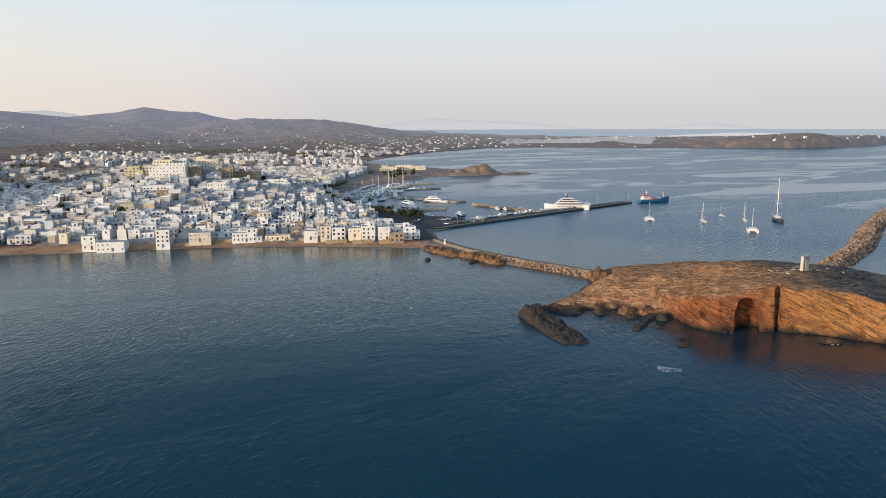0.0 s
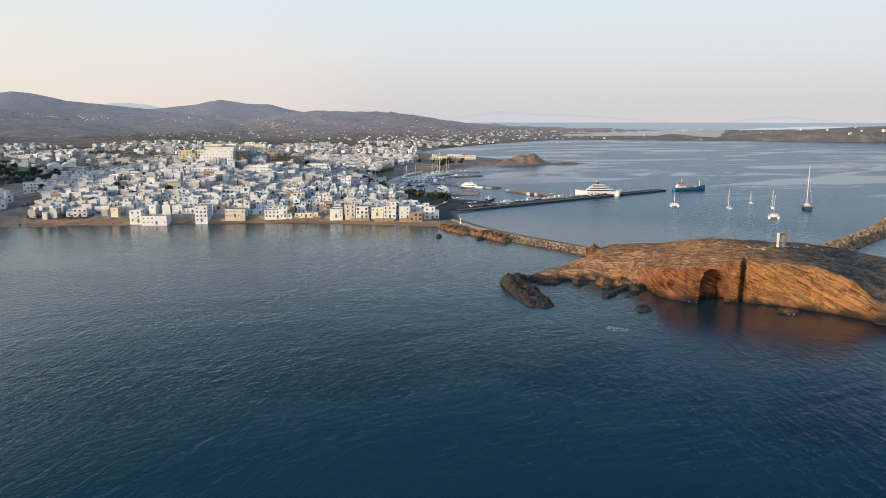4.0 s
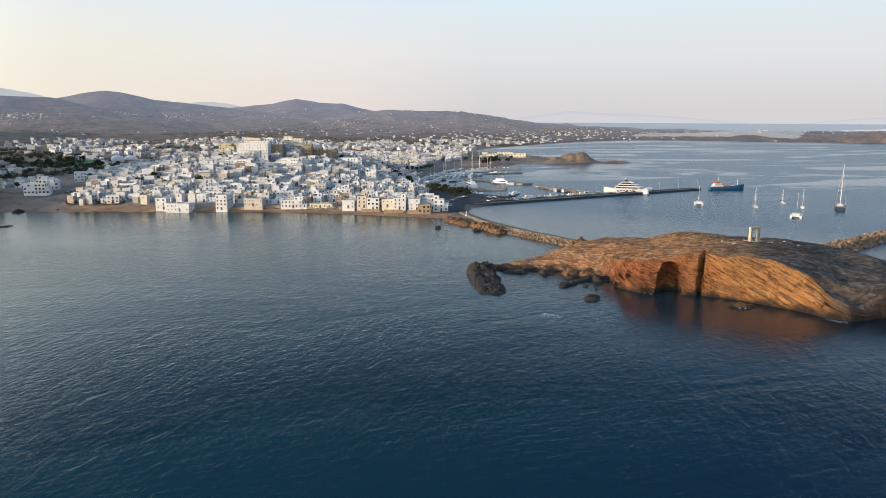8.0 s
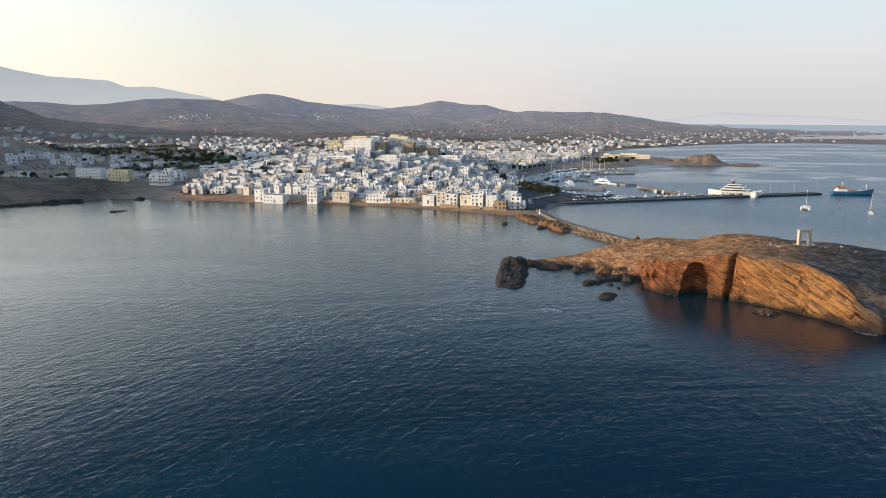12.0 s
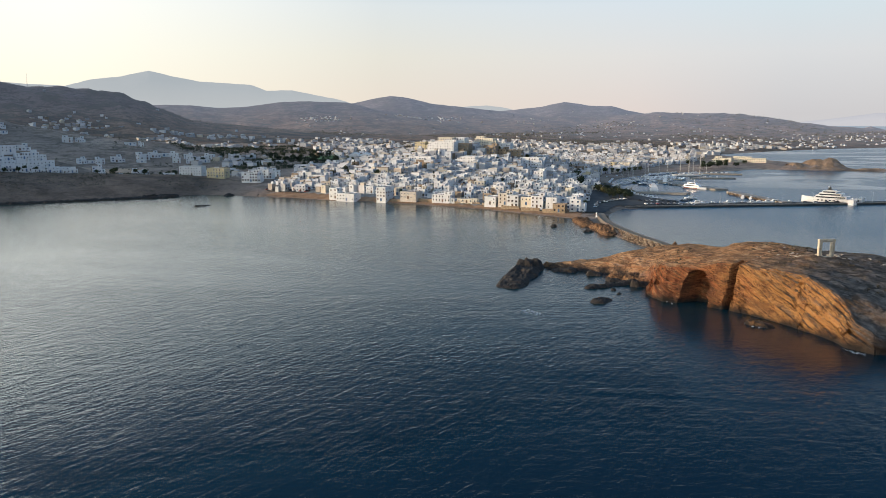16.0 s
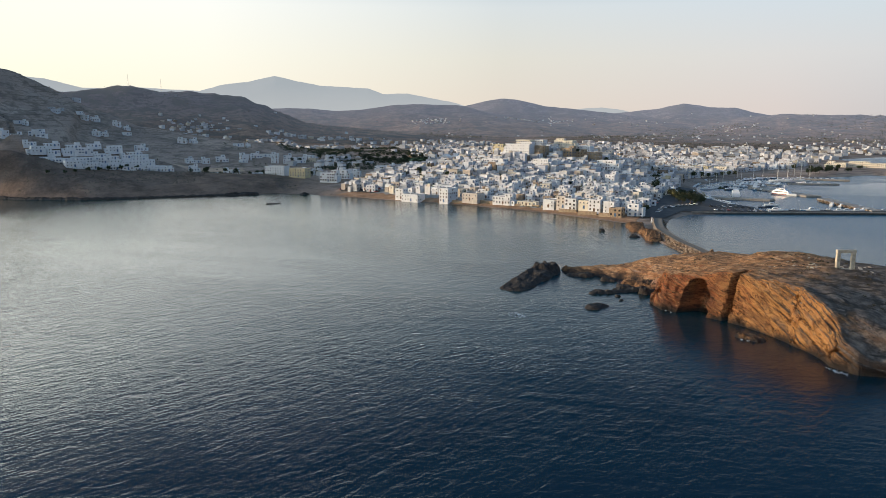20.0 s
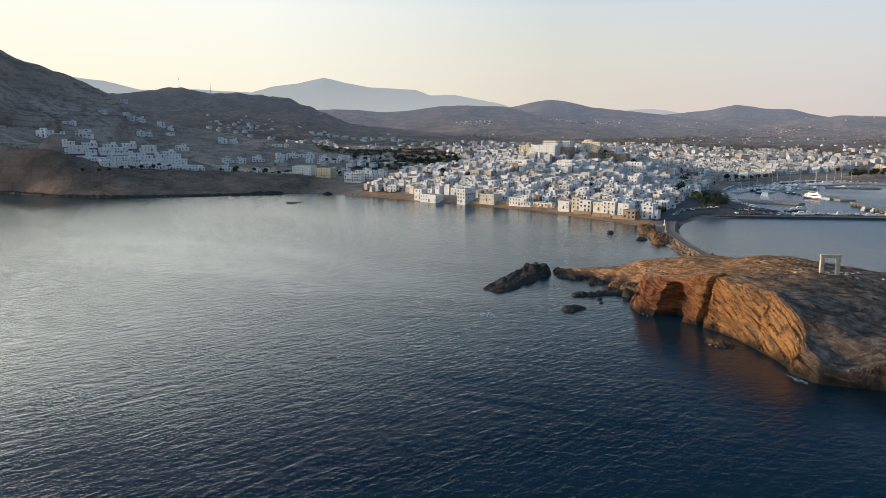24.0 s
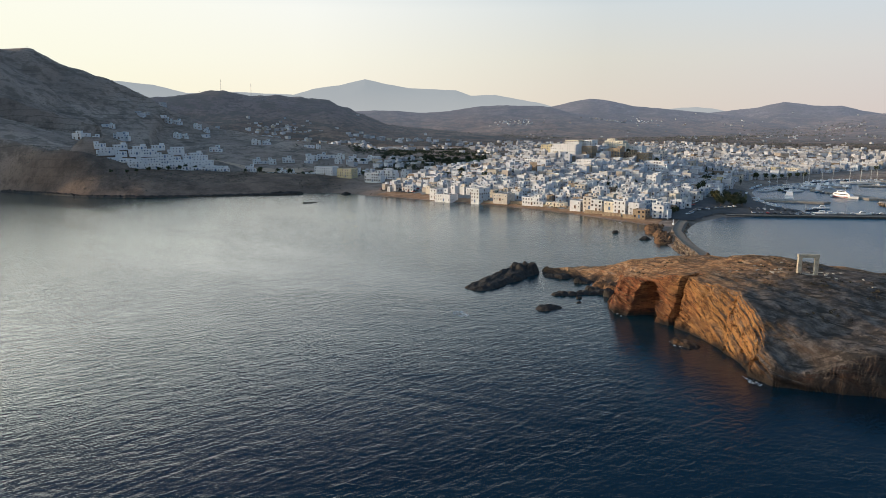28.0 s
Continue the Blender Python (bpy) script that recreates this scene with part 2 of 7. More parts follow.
haze_tint.inputs[0].default_value = 1.0
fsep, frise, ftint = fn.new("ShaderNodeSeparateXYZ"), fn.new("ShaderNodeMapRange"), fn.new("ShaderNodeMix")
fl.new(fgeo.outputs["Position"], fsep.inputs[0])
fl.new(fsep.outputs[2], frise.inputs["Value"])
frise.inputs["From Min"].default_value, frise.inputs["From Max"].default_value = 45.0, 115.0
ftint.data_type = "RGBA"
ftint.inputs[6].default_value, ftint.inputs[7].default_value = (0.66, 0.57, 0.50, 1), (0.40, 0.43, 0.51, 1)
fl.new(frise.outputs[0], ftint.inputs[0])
fl.new(ftint.outputs[2], haze_tint.inputs[7])
fl.new(fn["Principled BSDF"].inputs["Base Color"].links[0].from_socket, haze_tint.inputs[6])
groves = fn.new("ShaderNodeTexNoise")
groves.inputs["Scale"].default_value, groves.inputs["Detail"].default_value, groves.inputs["Roughness"].default_value = 0.016, 8.0, 0.78
gmask, gmix = fn.new("ShaderNodeMapRange"), fn.new("ShaderNodeMix")
gmask.inputs["From Min"].default_value, gmask.inputs["From Max"].default_value, gmask.inputs["To Max"].default_value = 0.47, 0.56, 0.8
gmix.data_type = "RGBA"
gmix.inputs[7].default_value = (0.058, 0.058, 0.046, 1)
fl.new(fgeo.outputs["Position"], groves.inputs["Vector"])
fl.new(groves.outputs[0], gmask.inputs["Value"])
fl.new(gmask.outputs[0], gmix.inputs[0])
fl.new(haze_tint.outputs[2], gmix.inputs[6])
fl.new(gmix.outputs[2], fn["Principled BSDF"].inputs["Base Color"])

# islet and shore rock: beds that dip to the south, scrub and dust on the flats
k = Mat("ochre_layered_rock", (0.4, 0.22, 0.1), 0.92, spec=0.15)
DIP = (radians(23), radians(-6), 0)
beds = k.noise(0.42, 6, 0.66, k.pos(0.13, 0.13, 1.5, DIP), 0.5)
thin = k.noise(2.2, 6, 0.75, k.pos(0.16, 0.16, 1.4, DIP), 0.7)
st = k.maths("ADD", k.maths("MULTIPLY", beds, 0.55), k.maths("MULTIPLY", thin, 0.45))
crack = k.mask(k.maths("ABSOLUTE", k.maths("SUBTRACT", k.noise(0.5, 5, 0.62, k.pos(0.28, 0.28, 1.3, DIP), 0.9), 0.5)), 0.022, 0.004)
gold = k.ramp(st, (0.36, (0.05, 0.027, 0.016)), (0.43, (0.27, 0.115, 0.042)), (0.50, (0.50, 0.26, 0.09)), (0.57, (0.33, 0.13, 0.048)), (0.64, (0.60, 0.37, 0.15)))
red = k.ramp(st, (0.36, (0.06, 0.03, 0.02)), (0.44, (0.22, 0.075, 0.035)), (0.51, (0.40, 0.155, 0.06)), (0.58, (0.27, 0.085, 0.04)), (0.65, (0.44, 0.21, 0.09)))
sxyz = k.n.new("ShaderNodeSeparateXYZ")
k.l.new(k.geo.outputs["Position"], sxyz.inputs[0])
redness = k.mask(k.maths("ADD", sxyz.outputs[1], k.maths("MULTIPLY", k.noise(0.11, 5, 0.6), 60.0)), 28.0, 50.0)
face = k.mix(redness, gold, red)
# south end darkened by position: shade of the face turned from the sun
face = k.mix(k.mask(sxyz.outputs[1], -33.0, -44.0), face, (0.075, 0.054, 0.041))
tail = k.maths("MULTIPLY", k.mask(sxyz.outputs[1], 46.0, 58.0), k.mask(k.noise(0.16, 4, 0.6), 0.42, 0.56))
face = k.mix(k.maths("MULTIPLY", tail, 0.75), face, (0.30, 0.235, 0.185))
dark = k.mask(k.noise(0.30, 6, 0.72, None, 1.8), 0.54, 0.66)
face = k.mix(k.maths("MULTIPLY", dark, 0.4), face, (0.075, 0.045, 0.03))
face = k.mix(k.maths("MULTIPLY", crack, 0.85), face, (0.03, 0.018, 0.012))
dash = k.mask(k.noise(0.8, 5, 0.7, k.pos(0.16, 1.0, 1.0, (0, 0, radians(-75))), 0.9), 0.50, 0.55)
top = k.ramp(k.noise(0.25, 7, 0.7), (0.36, (0.20, 0.096, 0.043)), (0.5, (0.40, 0.205, 0.09)), (0.64, (0.58, 0.35, 0.185)))
top = k.mix(k.maths("MULTIPLY", dash, 0.8), top, (0.10, 0.06, 0.036))
# south-west top greyer and darker: bare rock, with that slope's shade painted in
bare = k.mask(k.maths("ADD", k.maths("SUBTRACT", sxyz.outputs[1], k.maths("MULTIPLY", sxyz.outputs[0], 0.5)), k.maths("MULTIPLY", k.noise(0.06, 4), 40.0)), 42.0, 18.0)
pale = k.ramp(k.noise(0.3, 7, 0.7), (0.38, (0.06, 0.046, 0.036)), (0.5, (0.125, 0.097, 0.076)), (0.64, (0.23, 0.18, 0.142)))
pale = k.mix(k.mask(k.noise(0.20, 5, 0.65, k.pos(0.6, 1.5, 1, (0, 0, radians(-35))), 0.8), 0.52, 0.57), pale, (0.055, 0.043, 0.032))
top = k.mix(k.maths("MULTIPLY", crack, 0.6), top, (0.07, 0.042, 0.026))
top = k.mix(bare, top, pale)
c = k.mix(k.mask(k.upness(), 0.55, 0.85), face, top)
grime = k.mask(k.noise(0.11, 5, 0.65, k.pos(0.7, 0.7, 1.2), 0.6), 0.50, 0.60)
c = k.mix(k.maths("MULTIPLY", k.maths("MULTIPLY", grime, k.mask(k.upness(), 0.8, 0.6)), 0.6), c, (0.10, 0.048, 0.028))
wet = k.mask(k.maths("ADD", k.height(), k.maths("MULTIPLY", k.noise(0.25, 4), 4.5)), 5.2, 2.6)
c = k.mix(wet, c, (0.035, 0.026, 0.02))
k.colour(c)
k.bump(k.maths("SUBTRACT", k.maths("ADD", k.maths("MULTIPLY", st, 1.8), k.maths("MULTIPLY", k.noise(1.0, 4, 0.6), 0.3)), k.maths("MULTIPLY", k.maths("MAXIMUM", crack, k.maths("MULTIPLY", dash, 0.7)), 0.2)), 1.0, 0.8)
ROCK = k.m

k = Mat("dark_wet_rock", (0.1, 0.075, 0.055), 0.8, spec=0.3)
k.colour(k.ramp(k.noise(0.7, 6, 0.7), (0.3, (0.012, 0.010, 0.009)), (0.55, (0.032, 0.025, 0.019)), (0.75, (0.085, 0.058, 0.038))))
k.bump(k.noise(1.1, 5, 0.7), 0.9, 0.6)
DARKROCK = k.m

k = Mat("rubble_boulder", (0.3, 0.22, 0.15), 0.9, spec=0.2)
tone = k.ramp(k.random(), (0.0, (0.10, 0.062, 0.038)), (0.5, (0.215, 0.145, 0.09)), (1.0, (0.32, 0.245, 0.175)))
k.colour(k.mix(k.mask(k.noise(1.5, 4), 0.45, 0.7), tone, (0.14, 0.10, 0.07)))
k.bump(k.noise(2.5, 4), 0.6, 0.2)
BOULDER = k.m
k = Mat("rubble_boulders_joined", (0.3, 0.22, 0.15), 0.9, spec=0.2)
tone = k.ramp(k.island(), (0.0, (0.10, 0.062, 0.038)), (0.5, (0.215, 0.145, 0.09)), (1.0, (0.32, 0.245, 0.175)))
k.colour(k.mix(k.mask(k.noise(1.5, 4), 0.45, 0.7), tone, (0.14, 0.10, 0.07)))
BOULDERS = k.m

k = Mat("brown_shore_rock", (0.2, 0.12, 0.07), 0.92, spec=0.15)
k.colour(k.ramp(k.noise(0.5, 7, 0.75, None, 0.8), (0.36, (0.03, 0.021, 0.016)), (0.48, (0.12, 0.066, 0.036)), (0.6, (0.26, 0.14, 0.066)), (0.7, (0.36, 0.21, 0.10))))
k.bump(k.noise(0.9, 6, 0.75), 1.0, 0.9)
SHOREROCK = k.m

k = Mat("beach_sand", (0.34, 0.22, 0.13), 0.95, spec=0.1)
k.colour(k.ramp(k.noise(0.12, 6, 0.65), (0.3, (0.17, 0.095, 0.055)), (0.5, (0.28, 0.165, 0.095)), (0.7, (0.38, 0.25, 0.155))))
SAND = k.m

k = Mat("asphalt", (0.06, 0.058, 0.056), 0.9, spec=0.2)
k.colour(k.ramp(k.noise(0.15, 6, 0.65), (0.3, (0.04, 0.039, 0.038)), (0.7, (0.085, 0.08, 0.076))))
ASPHALT = k.m
k = Mat("quay_concrete", (0.3, 0.27, 0.23), 0.9, spec=0.2)
k.colour(k.ramp(k.noise(0.3, 6, 0.65), (0.3, (0.19, 0.17, 0.145)), (0.7, (0.36, 0.32, 0.27))))
CONCRETE = k.m

# far mountains, islands and the sea behind the land: haze put into glowing colour
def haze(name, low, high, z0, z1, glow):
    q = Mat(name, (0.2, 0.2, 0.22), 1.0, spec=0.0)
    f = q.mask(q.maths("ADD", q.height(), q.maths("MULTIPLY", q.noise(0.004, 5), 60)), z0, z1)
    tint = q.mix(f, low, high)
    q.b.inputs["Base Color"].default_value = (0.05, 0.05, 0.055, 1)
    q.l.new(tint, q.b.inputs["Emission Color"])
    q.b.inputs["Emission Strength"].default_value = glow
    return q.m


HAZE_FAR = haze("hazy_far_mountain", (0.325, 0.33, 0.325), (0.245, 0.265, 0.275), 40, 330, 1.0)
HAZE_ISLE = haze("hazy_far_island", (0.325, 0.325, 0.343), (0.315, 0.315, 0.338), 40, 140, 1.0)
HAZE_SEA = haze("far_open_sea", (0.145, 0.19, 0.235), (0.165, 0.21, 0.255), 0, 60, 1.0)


# ---- mesh tools ----
def mesh_of(name, verts, faces, mats, smooth=False):
    me = bpy.data.meshes.new(name)
    if isinstance(faces, np.ndarray):
        n, w = faces.shape
        me.vertices.add(len(verts))
        me.vertices.foreach_set("co", np.asarray(verts, np.float32).ravel())
        me.loops.add(n * w)
        me.loops.foreach_set("vertex_index", faces.astype(np.int32).ravel())
        me.polygons.add(n)
        me.polygons.foreach_set("loop_start", np.arange(0, n * w, w, dtype=np.int32))
        me.update(calc_edges=True)
        me.validate()
    else:
        me.from_pydata([tuple(v) for v in verts], [], faces)
    for m in mats if isinstance(mats, (list, tuple)) else [mats]:
        me.materials.append(m)
    me.polygons.foreach_set("use_smooth", np.full(len(me.polygons), smooth))
    return me


def part(name, bm, material, parent, label=""):
    """Links a bmesh as one mesh object under a thing or a part."""
    me = bpy.data.meshes.new(name)
    bm.to_mesh(me)
    bm.free()
    for m in material if isinstance(material, (list, tuple)) else [material]:
        me.materials.append(m)
    ob = new(name, me)
    ob.parent = parent
    if label:
        ob["label"] = label
    return ob


def thing(name, label, category, group="", m=None, kind=""):
    ob = new(name)
    ob.empty_display_size = 0.5
    if m is not None:
        ob.matrix_world = m
    return tagged(ob, label, category, group, kind)


def box(bm, x0, x1, y0, y1, z0, z1, mat=0, m=None):
    vs = [bm.verts.new((x, y, z)) for z in (z0, z1) for x, y in ((x0, y0), (x1, y0), (x1, y1), (x0, y1))]
    if m is not None:
        for v in vs:
            v.co = m @ v.co
    for q in ((3, 2, 1, 0), (4, 5, 6, 7), (0, 1, 5, 4), (1, 2, 6, 5), (2, 3, 7, 6), (3, 0, 4, 7)):
        f = bm.faces.new([vs[i] for i in q])
        f.material_index = mat
    return vs


def tube(bm, rings, mat=0, cap=True):
    """A skin through rings: lists of points, all of one length."""
    rows = [[bm.verts.new(p) for p in ring] for ring in rings]
    n = len(rows[0])
    for a, b in zip(rows, rows[1:]):
        for i in range(n):
            f = bm.faces.new((a[i], a[(i + 1) % n], b[(i + 1) % n], b[i]))
            f.material_index = mat
    if cap:
        bm.faces.new(rows[0][::-1]).material_index = mat
        bm.faces.new(rows[-1]).material_index = mat


def ring(x, y, z, r, n=8, ry=None, turn=0.0):
    return [(x + r * math.cos(turn + 2 * math.pi * i / n), y + (ry or r) * math.sin(turn + 2 * math.pi * i / n), z) for i in range(n)]


def bar(bm, a, b, r0, r1=None, n=6, mat=0):
    """A round bar from a to b."""
    a, b = Vector(a), Vector(b)
    q = (b - a).to_track_quat("Z", "Y").to_matrix()
    r1 = r0 if r1 is None else r1
    rows = []
    for p, r in ((a, r0), (b, r1)):
        rows.append([p + q @ Vector((r * math.cos(2 * math.pi * i / n), r * math.sin(2 * math.pi * i / n), 0)) for i in range(n)])
    tube(bm, rows, mat)


PARTS_OF = {}


def repeat(ob, m):
    """A further thing like ob, at the pose m: the same meshes under an empty of its own."""
    if ob.name not in PARTS_OF:
        PARTS_OF[ob.name] = [(c, list(c.children)) for c in ob.children]
    twin = new(ob.name.split(".")[0])
    twin.empty_display_size = 0.5
    twin.matrix_world = m
    tagged(twin, ob.get("label", ""), ob.get("category", ""), ob.get("group", ""))
    for c, below in PARTS_OF[ob.name]:
        p = new(c.name.split(".")[0], c.data)
        p.parent, p.matrix_basis = twin, c.matrix_basis
        for d in below:
            q = new(d.name.split(".")[0], d.data)
            q.parent, q.matrix_basis = p, d.matrix_basis
    return twin


rng = np.random.default_rng(7)
LATTICE = rng.random((256, 256))


def vnoise(x, y):
    xi, yi = np.floor(x).astype(int), np.floor(y).astype(int)
    u, v = x - xi, y - yi
    u, v = u * u * (3 - 2 * u), v * v * (3 - 2 * v)
    g = lambda a, b: LATTICE[a % 256, b % 256]
    return (g(xi, yi) * (1 - u) + g(xi + 1, yi) * u) * (1 - v) + (g(xi, yi + 1) * (1 - u) + g(xi + 1, yi + 1) * u) * v - 0.5


def fbm(x, y, size, octaves=5, gain=0.5):
    out, a, s = 0.0, 1.0, size
    for i in range(octaves):
        out = out + a * vnoise(x / s + 17.3 * i, y / s + 5.1 * i)
        a, s = a * gain, s / 2.03
    return out


def seg_dist(px, py, pts, closed=False):
    """Distance to a polyline and the height carried along it."""
    best, val = np.full(np.shape(px), 1e9), np.zeros(np.shape(px))
    pts = [tuple(p) + (0,) * (3 - len(p)) for p in pts]
    for a, b in zip(pts, pts[1:] + (pts[:1] if closed else [])):
        if a == b:
            continue
        dx, dy = b[0] - a[0], b[1] - a[1]
        if dx == dy == 0:
            continue
        s = np.clip(((px - a[0]) * dx + (py - a[1]) * dy) / (dx * dx + dy * dy), 0, 1)
        d = np.hypot(px - a[0] - s * dx, py - a[1] - s * dy)
        z = a[2] + s * (b[2] - a[2])
        near = d < best
        best, val = np.where(near, d, best), np.where(near, z, val)
    return best, val


def inside(px, py, poly):
    hit = np.zeros(np.shape(px), bool)
    for (x0, y0), (x1, y1) in zip(poly, poly[1:] + poly[:1]):
        cross = (y0 > py) != (y1 > py)
        with np.errstate(divide="ignore", invalid="ignore"):
            hit ^= cross & (px < (x1 - x0) * (py - y0) / (y1 - y0 if y1 != y0 else 1e-9) + x0)
    return hit


# ---- the mainland ----
# left of (-430, 620) the shore is unseen, pushed out under the shading ridges
SHORE_BAY = [(-3000, 2600), (-1900, 1700), (-1200, 1150), (-850, 780), (-640, 680), (-520, 645), (-430, 620), (-363, 560), (-330, 530), (-280, 508), (-205, 505), (-142, 505),
             (-119, 515), (-99, 500), (-80, 478), (-55, 445), (-25, 405), (-4, 380), (20, 348), (38, 315), (55, 280), (65, 250), (74, 222)]
SHORE_TOMBOLO = [(66, 200), (54, 172), (43, 148), (38, 128), (31, 110), (25, 88), (42, 98), (47, 120), (54, 145), (64, 170), (78, 190), (94, 208), (113, 228), (145, 247)]
SHORE_HARBOUR = [(200, 234), (224, 258), (222, 285), (232, 322), (252, 350), (285, 402), (318, 440), (364, 470), (433, 494), (520, 500), (600, 488), (650, 500),
                 (690, 458), (740, 412), (812, 338), (806, 352), (770, 425), (800, 500), (860, 585), (900, 700), (979, 820), (1100, 852), (1242, 885),
                 (1538, 914), (1774, 905), (1964, 895), (2030, 800), (2090, 650), (2110, 400), (2250, 290), (2230, 128), (2233, -23), (2479, -200), (2817, -348), (3400, -480), (4300, -640)]
FAR_EDGE = [(4380, -300), (3500, 0), (3380, 500), (3450, 1100), (3700, 1600), (4100, 2200), (3900, 2900), (3000, 3900), (1500, 4700), (-800, 4750), (-3000, 4500)]
LAND_EDGE = SHORE_BAY + SHORE_TOMBOLO + SHORE_HARBOUR + FAR_EDGE

RIDGES = [  # crest points (x, y, z), half width
    # first four crests lie out of view, added to shade the bluff
    ([(-540, 770, 92), (-640, 810, 118), (-740, 870, 130), (-660, 1000, 186), (-593, 1193, 187), (-547, 1206, 188), (-511, 1216, 168), (-464, 1226, 152), (-429, 1233, 140), (-393, 1239, 125), (-337, 1247, 92), (-250, 1230, 55)], 400),
    ([(-522, 2282, 157), (-407, 2295, 165), (-293, 2304, 180), (-213, 2307, 163), (-48, 2304, 151), (45, 2298, 142), (120, 2290, 114), (253, 2272, 62)], 700),
    ([(182, 3290, 120), (448, 3252, 133), (568, 3229, 119), (714, 3194, 130), (845, 3158, 150), (973, 3116, 155), (1124, 3060, 144), (1189, 3464, 138)], 900),
    ([(1189, 3464, 138), (1354, 3398, 161), (1500, 3333, 196), (1591, 3288, 185), (1693, 3235, 158), (1840, 3151, 139), (1980, 3063, 118)], 1000),
    ([(2023, 3375, 95), (2185, 3266, 120), (2339, 3150, 140), (2457, 3054, 172), (2558, 2966, 155), (2660, 2871, 155), (2716, 2816, 130), (2791, 2738, 106)], 900),
    ([(2421, 2700, 85), (2500, 2613, 100), (2629, 2465, 113), (2745, 2327, 102), (2870, 2190, 102), (2940, 2090, 90), (3000, 1980, 68), (3080, 1850, 45)], 900),
    ([(3466, 1956, 22), (3499, 1894, 44), (3540, 1814, 22)], 150),
    ([(2405, 175, 30), (2410, 31, 42), (2409, -74, 48), (2405, -158, 42), (2398, -241, 27)], 330),
    ([(2600, 700, 22), (2900, 300, 26), (2750, -280, 34), (3000, -330, 30)], 420),
    # two unseen ridges added left of view to shade the bluff and second hill
    ([(-700, 790, 98), (-900, 930, 125)], 260),
    ([(-1450, 2450, 330), (-1700, 2900, 400), (-2300, 3400, 430)], 520),
    ([(700, 474, 5), (716, 468, 9), (732, 460, 13), (748, 450, 14), (760, 441, 11)], 24),
    ([(-620, 790, 75), (-480, 690, 58), (-380, 600, 43), (-338, 588, 37), (-292, 584, 21), (-215, 600, 15), (-120, 580, 11)], 120),
    ([(-352, 640, 53), (-300, 642, 45), (-245, 645, 31), (-205, 648, 21)], 62),
]


def ground_z(x, y):
    """Height of the mainland, metres; below zero off the shore."""
    x, y = np.asarray(x, float), np.asarray(y, float)
    d, _ = seg_dist(x, y, SHORE_BAY + SHORE_TOMBOLO + SHORE_HARBOUR)
    d = np.where(inside(x, y, LAND_EDGE), d, -d)
    flat = 2.2 * (1 - np.exp(-np.maximum(d, 0) / 9)) + 0.011 * np.clip(d - 30, 0, 1900)
    hill = 27 * np.exp(-((x - 195) ** 2 + (y - 535) ** 2) / (2 * 88.0**2)) + 9 * np.exp(-((x - 60) ** 2 + (y - 470) ** 2) / (2 * 90.0**2))
    rise = np.zeros_like(x)
    for pts, width in RIDGES:
        q, z = seg_dist(x, y, pts)
        fall = np.clip(1 - q / width, 0, 1)
        rise = np.maximum(rise, z * fall**1.25 * (1 + 0.22 * np.clip(q / width * 3, 0, 1) * fbm(x, y, width * 0.45)))
    shore = np.clip(d / 60, 0, 1)
    steep = np.clip(d / 26, 0, 1)
    rough = fbm(x, y, 240) * np.clip((d - 250) / 900, 0, 1) * 10 + fbm(x, y, 30, 3) * np.clip(d / 200, 0, 1) * np.clip((np.hypot(x - 150, y - 450) - 350) / 300, 0, 1) * 2.5
    crag = fbm(x + 31, y, 85, 4, 0.6) * np.clip((rise - 45) / 60, 0, 1) * np.clip((2700 - y) / 400, 0, 1) * 13
    rough = rough + crag + fbm(x, y, 14, 3, 0.6) * 5.0 * ((x > 640) & (x < 830) & (y < 520)) * np.clip(d / 12, 0, 1)
    bluff = np.where(x < -110, steep**0.8, shore)
    cape = np.where((x > 640) & (y < 520), np.clip(d / 18, 0, 1), bluff)
    up = flat + hill * shore + np.maximum(rise * cape - np.maximum(flat - 2.2, 0), 0) + rough
    return np.where(d > 0, up, np.maximum(-6, 0.16 * d - 0.05))


def build_land():
    rings = 350 * (4950 / 350) ** np.linspace(0, 1, 250)
    ang = np.radians(np.linspace(-44, 112, 560))
    R, A = np.meshgrid(rings, ang, indexing="ij")
    X, Y = -250 + R * np.sin(A), -140 + R * np.cos(A)
    far = np.hypot(X + 250, Y + 140)
    Z = ground_z(X, Y)
    n, m = X.shape
    idx = np.arange(n * m).reshape(n, m)
    quads = np.stack([idx[:-1, :-1], idx[:-1, 1:], idx[1:, 1:], idx[1:, :-1]], -1).reshape(-1, 4)
    zc = Z.ravel()[quads].max(1)
    fc = far.ravel()[quads].max(1)
    quads = quads[(zc > -1.5) & (fc < 4640)]
    rc = far.ravel()[quads].min(1)
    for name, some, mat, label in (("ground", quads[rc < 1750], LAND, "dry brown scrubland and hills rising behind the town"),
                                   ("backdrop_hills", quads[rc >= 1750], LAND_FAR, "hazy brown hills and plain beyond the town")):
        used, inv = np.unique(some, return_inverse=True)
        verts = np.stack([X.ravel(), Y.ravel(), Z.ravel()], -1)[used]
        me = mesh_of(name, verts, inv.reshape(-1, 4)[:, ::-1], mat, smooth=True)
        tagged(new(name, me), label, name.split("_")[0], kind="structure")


build_land()


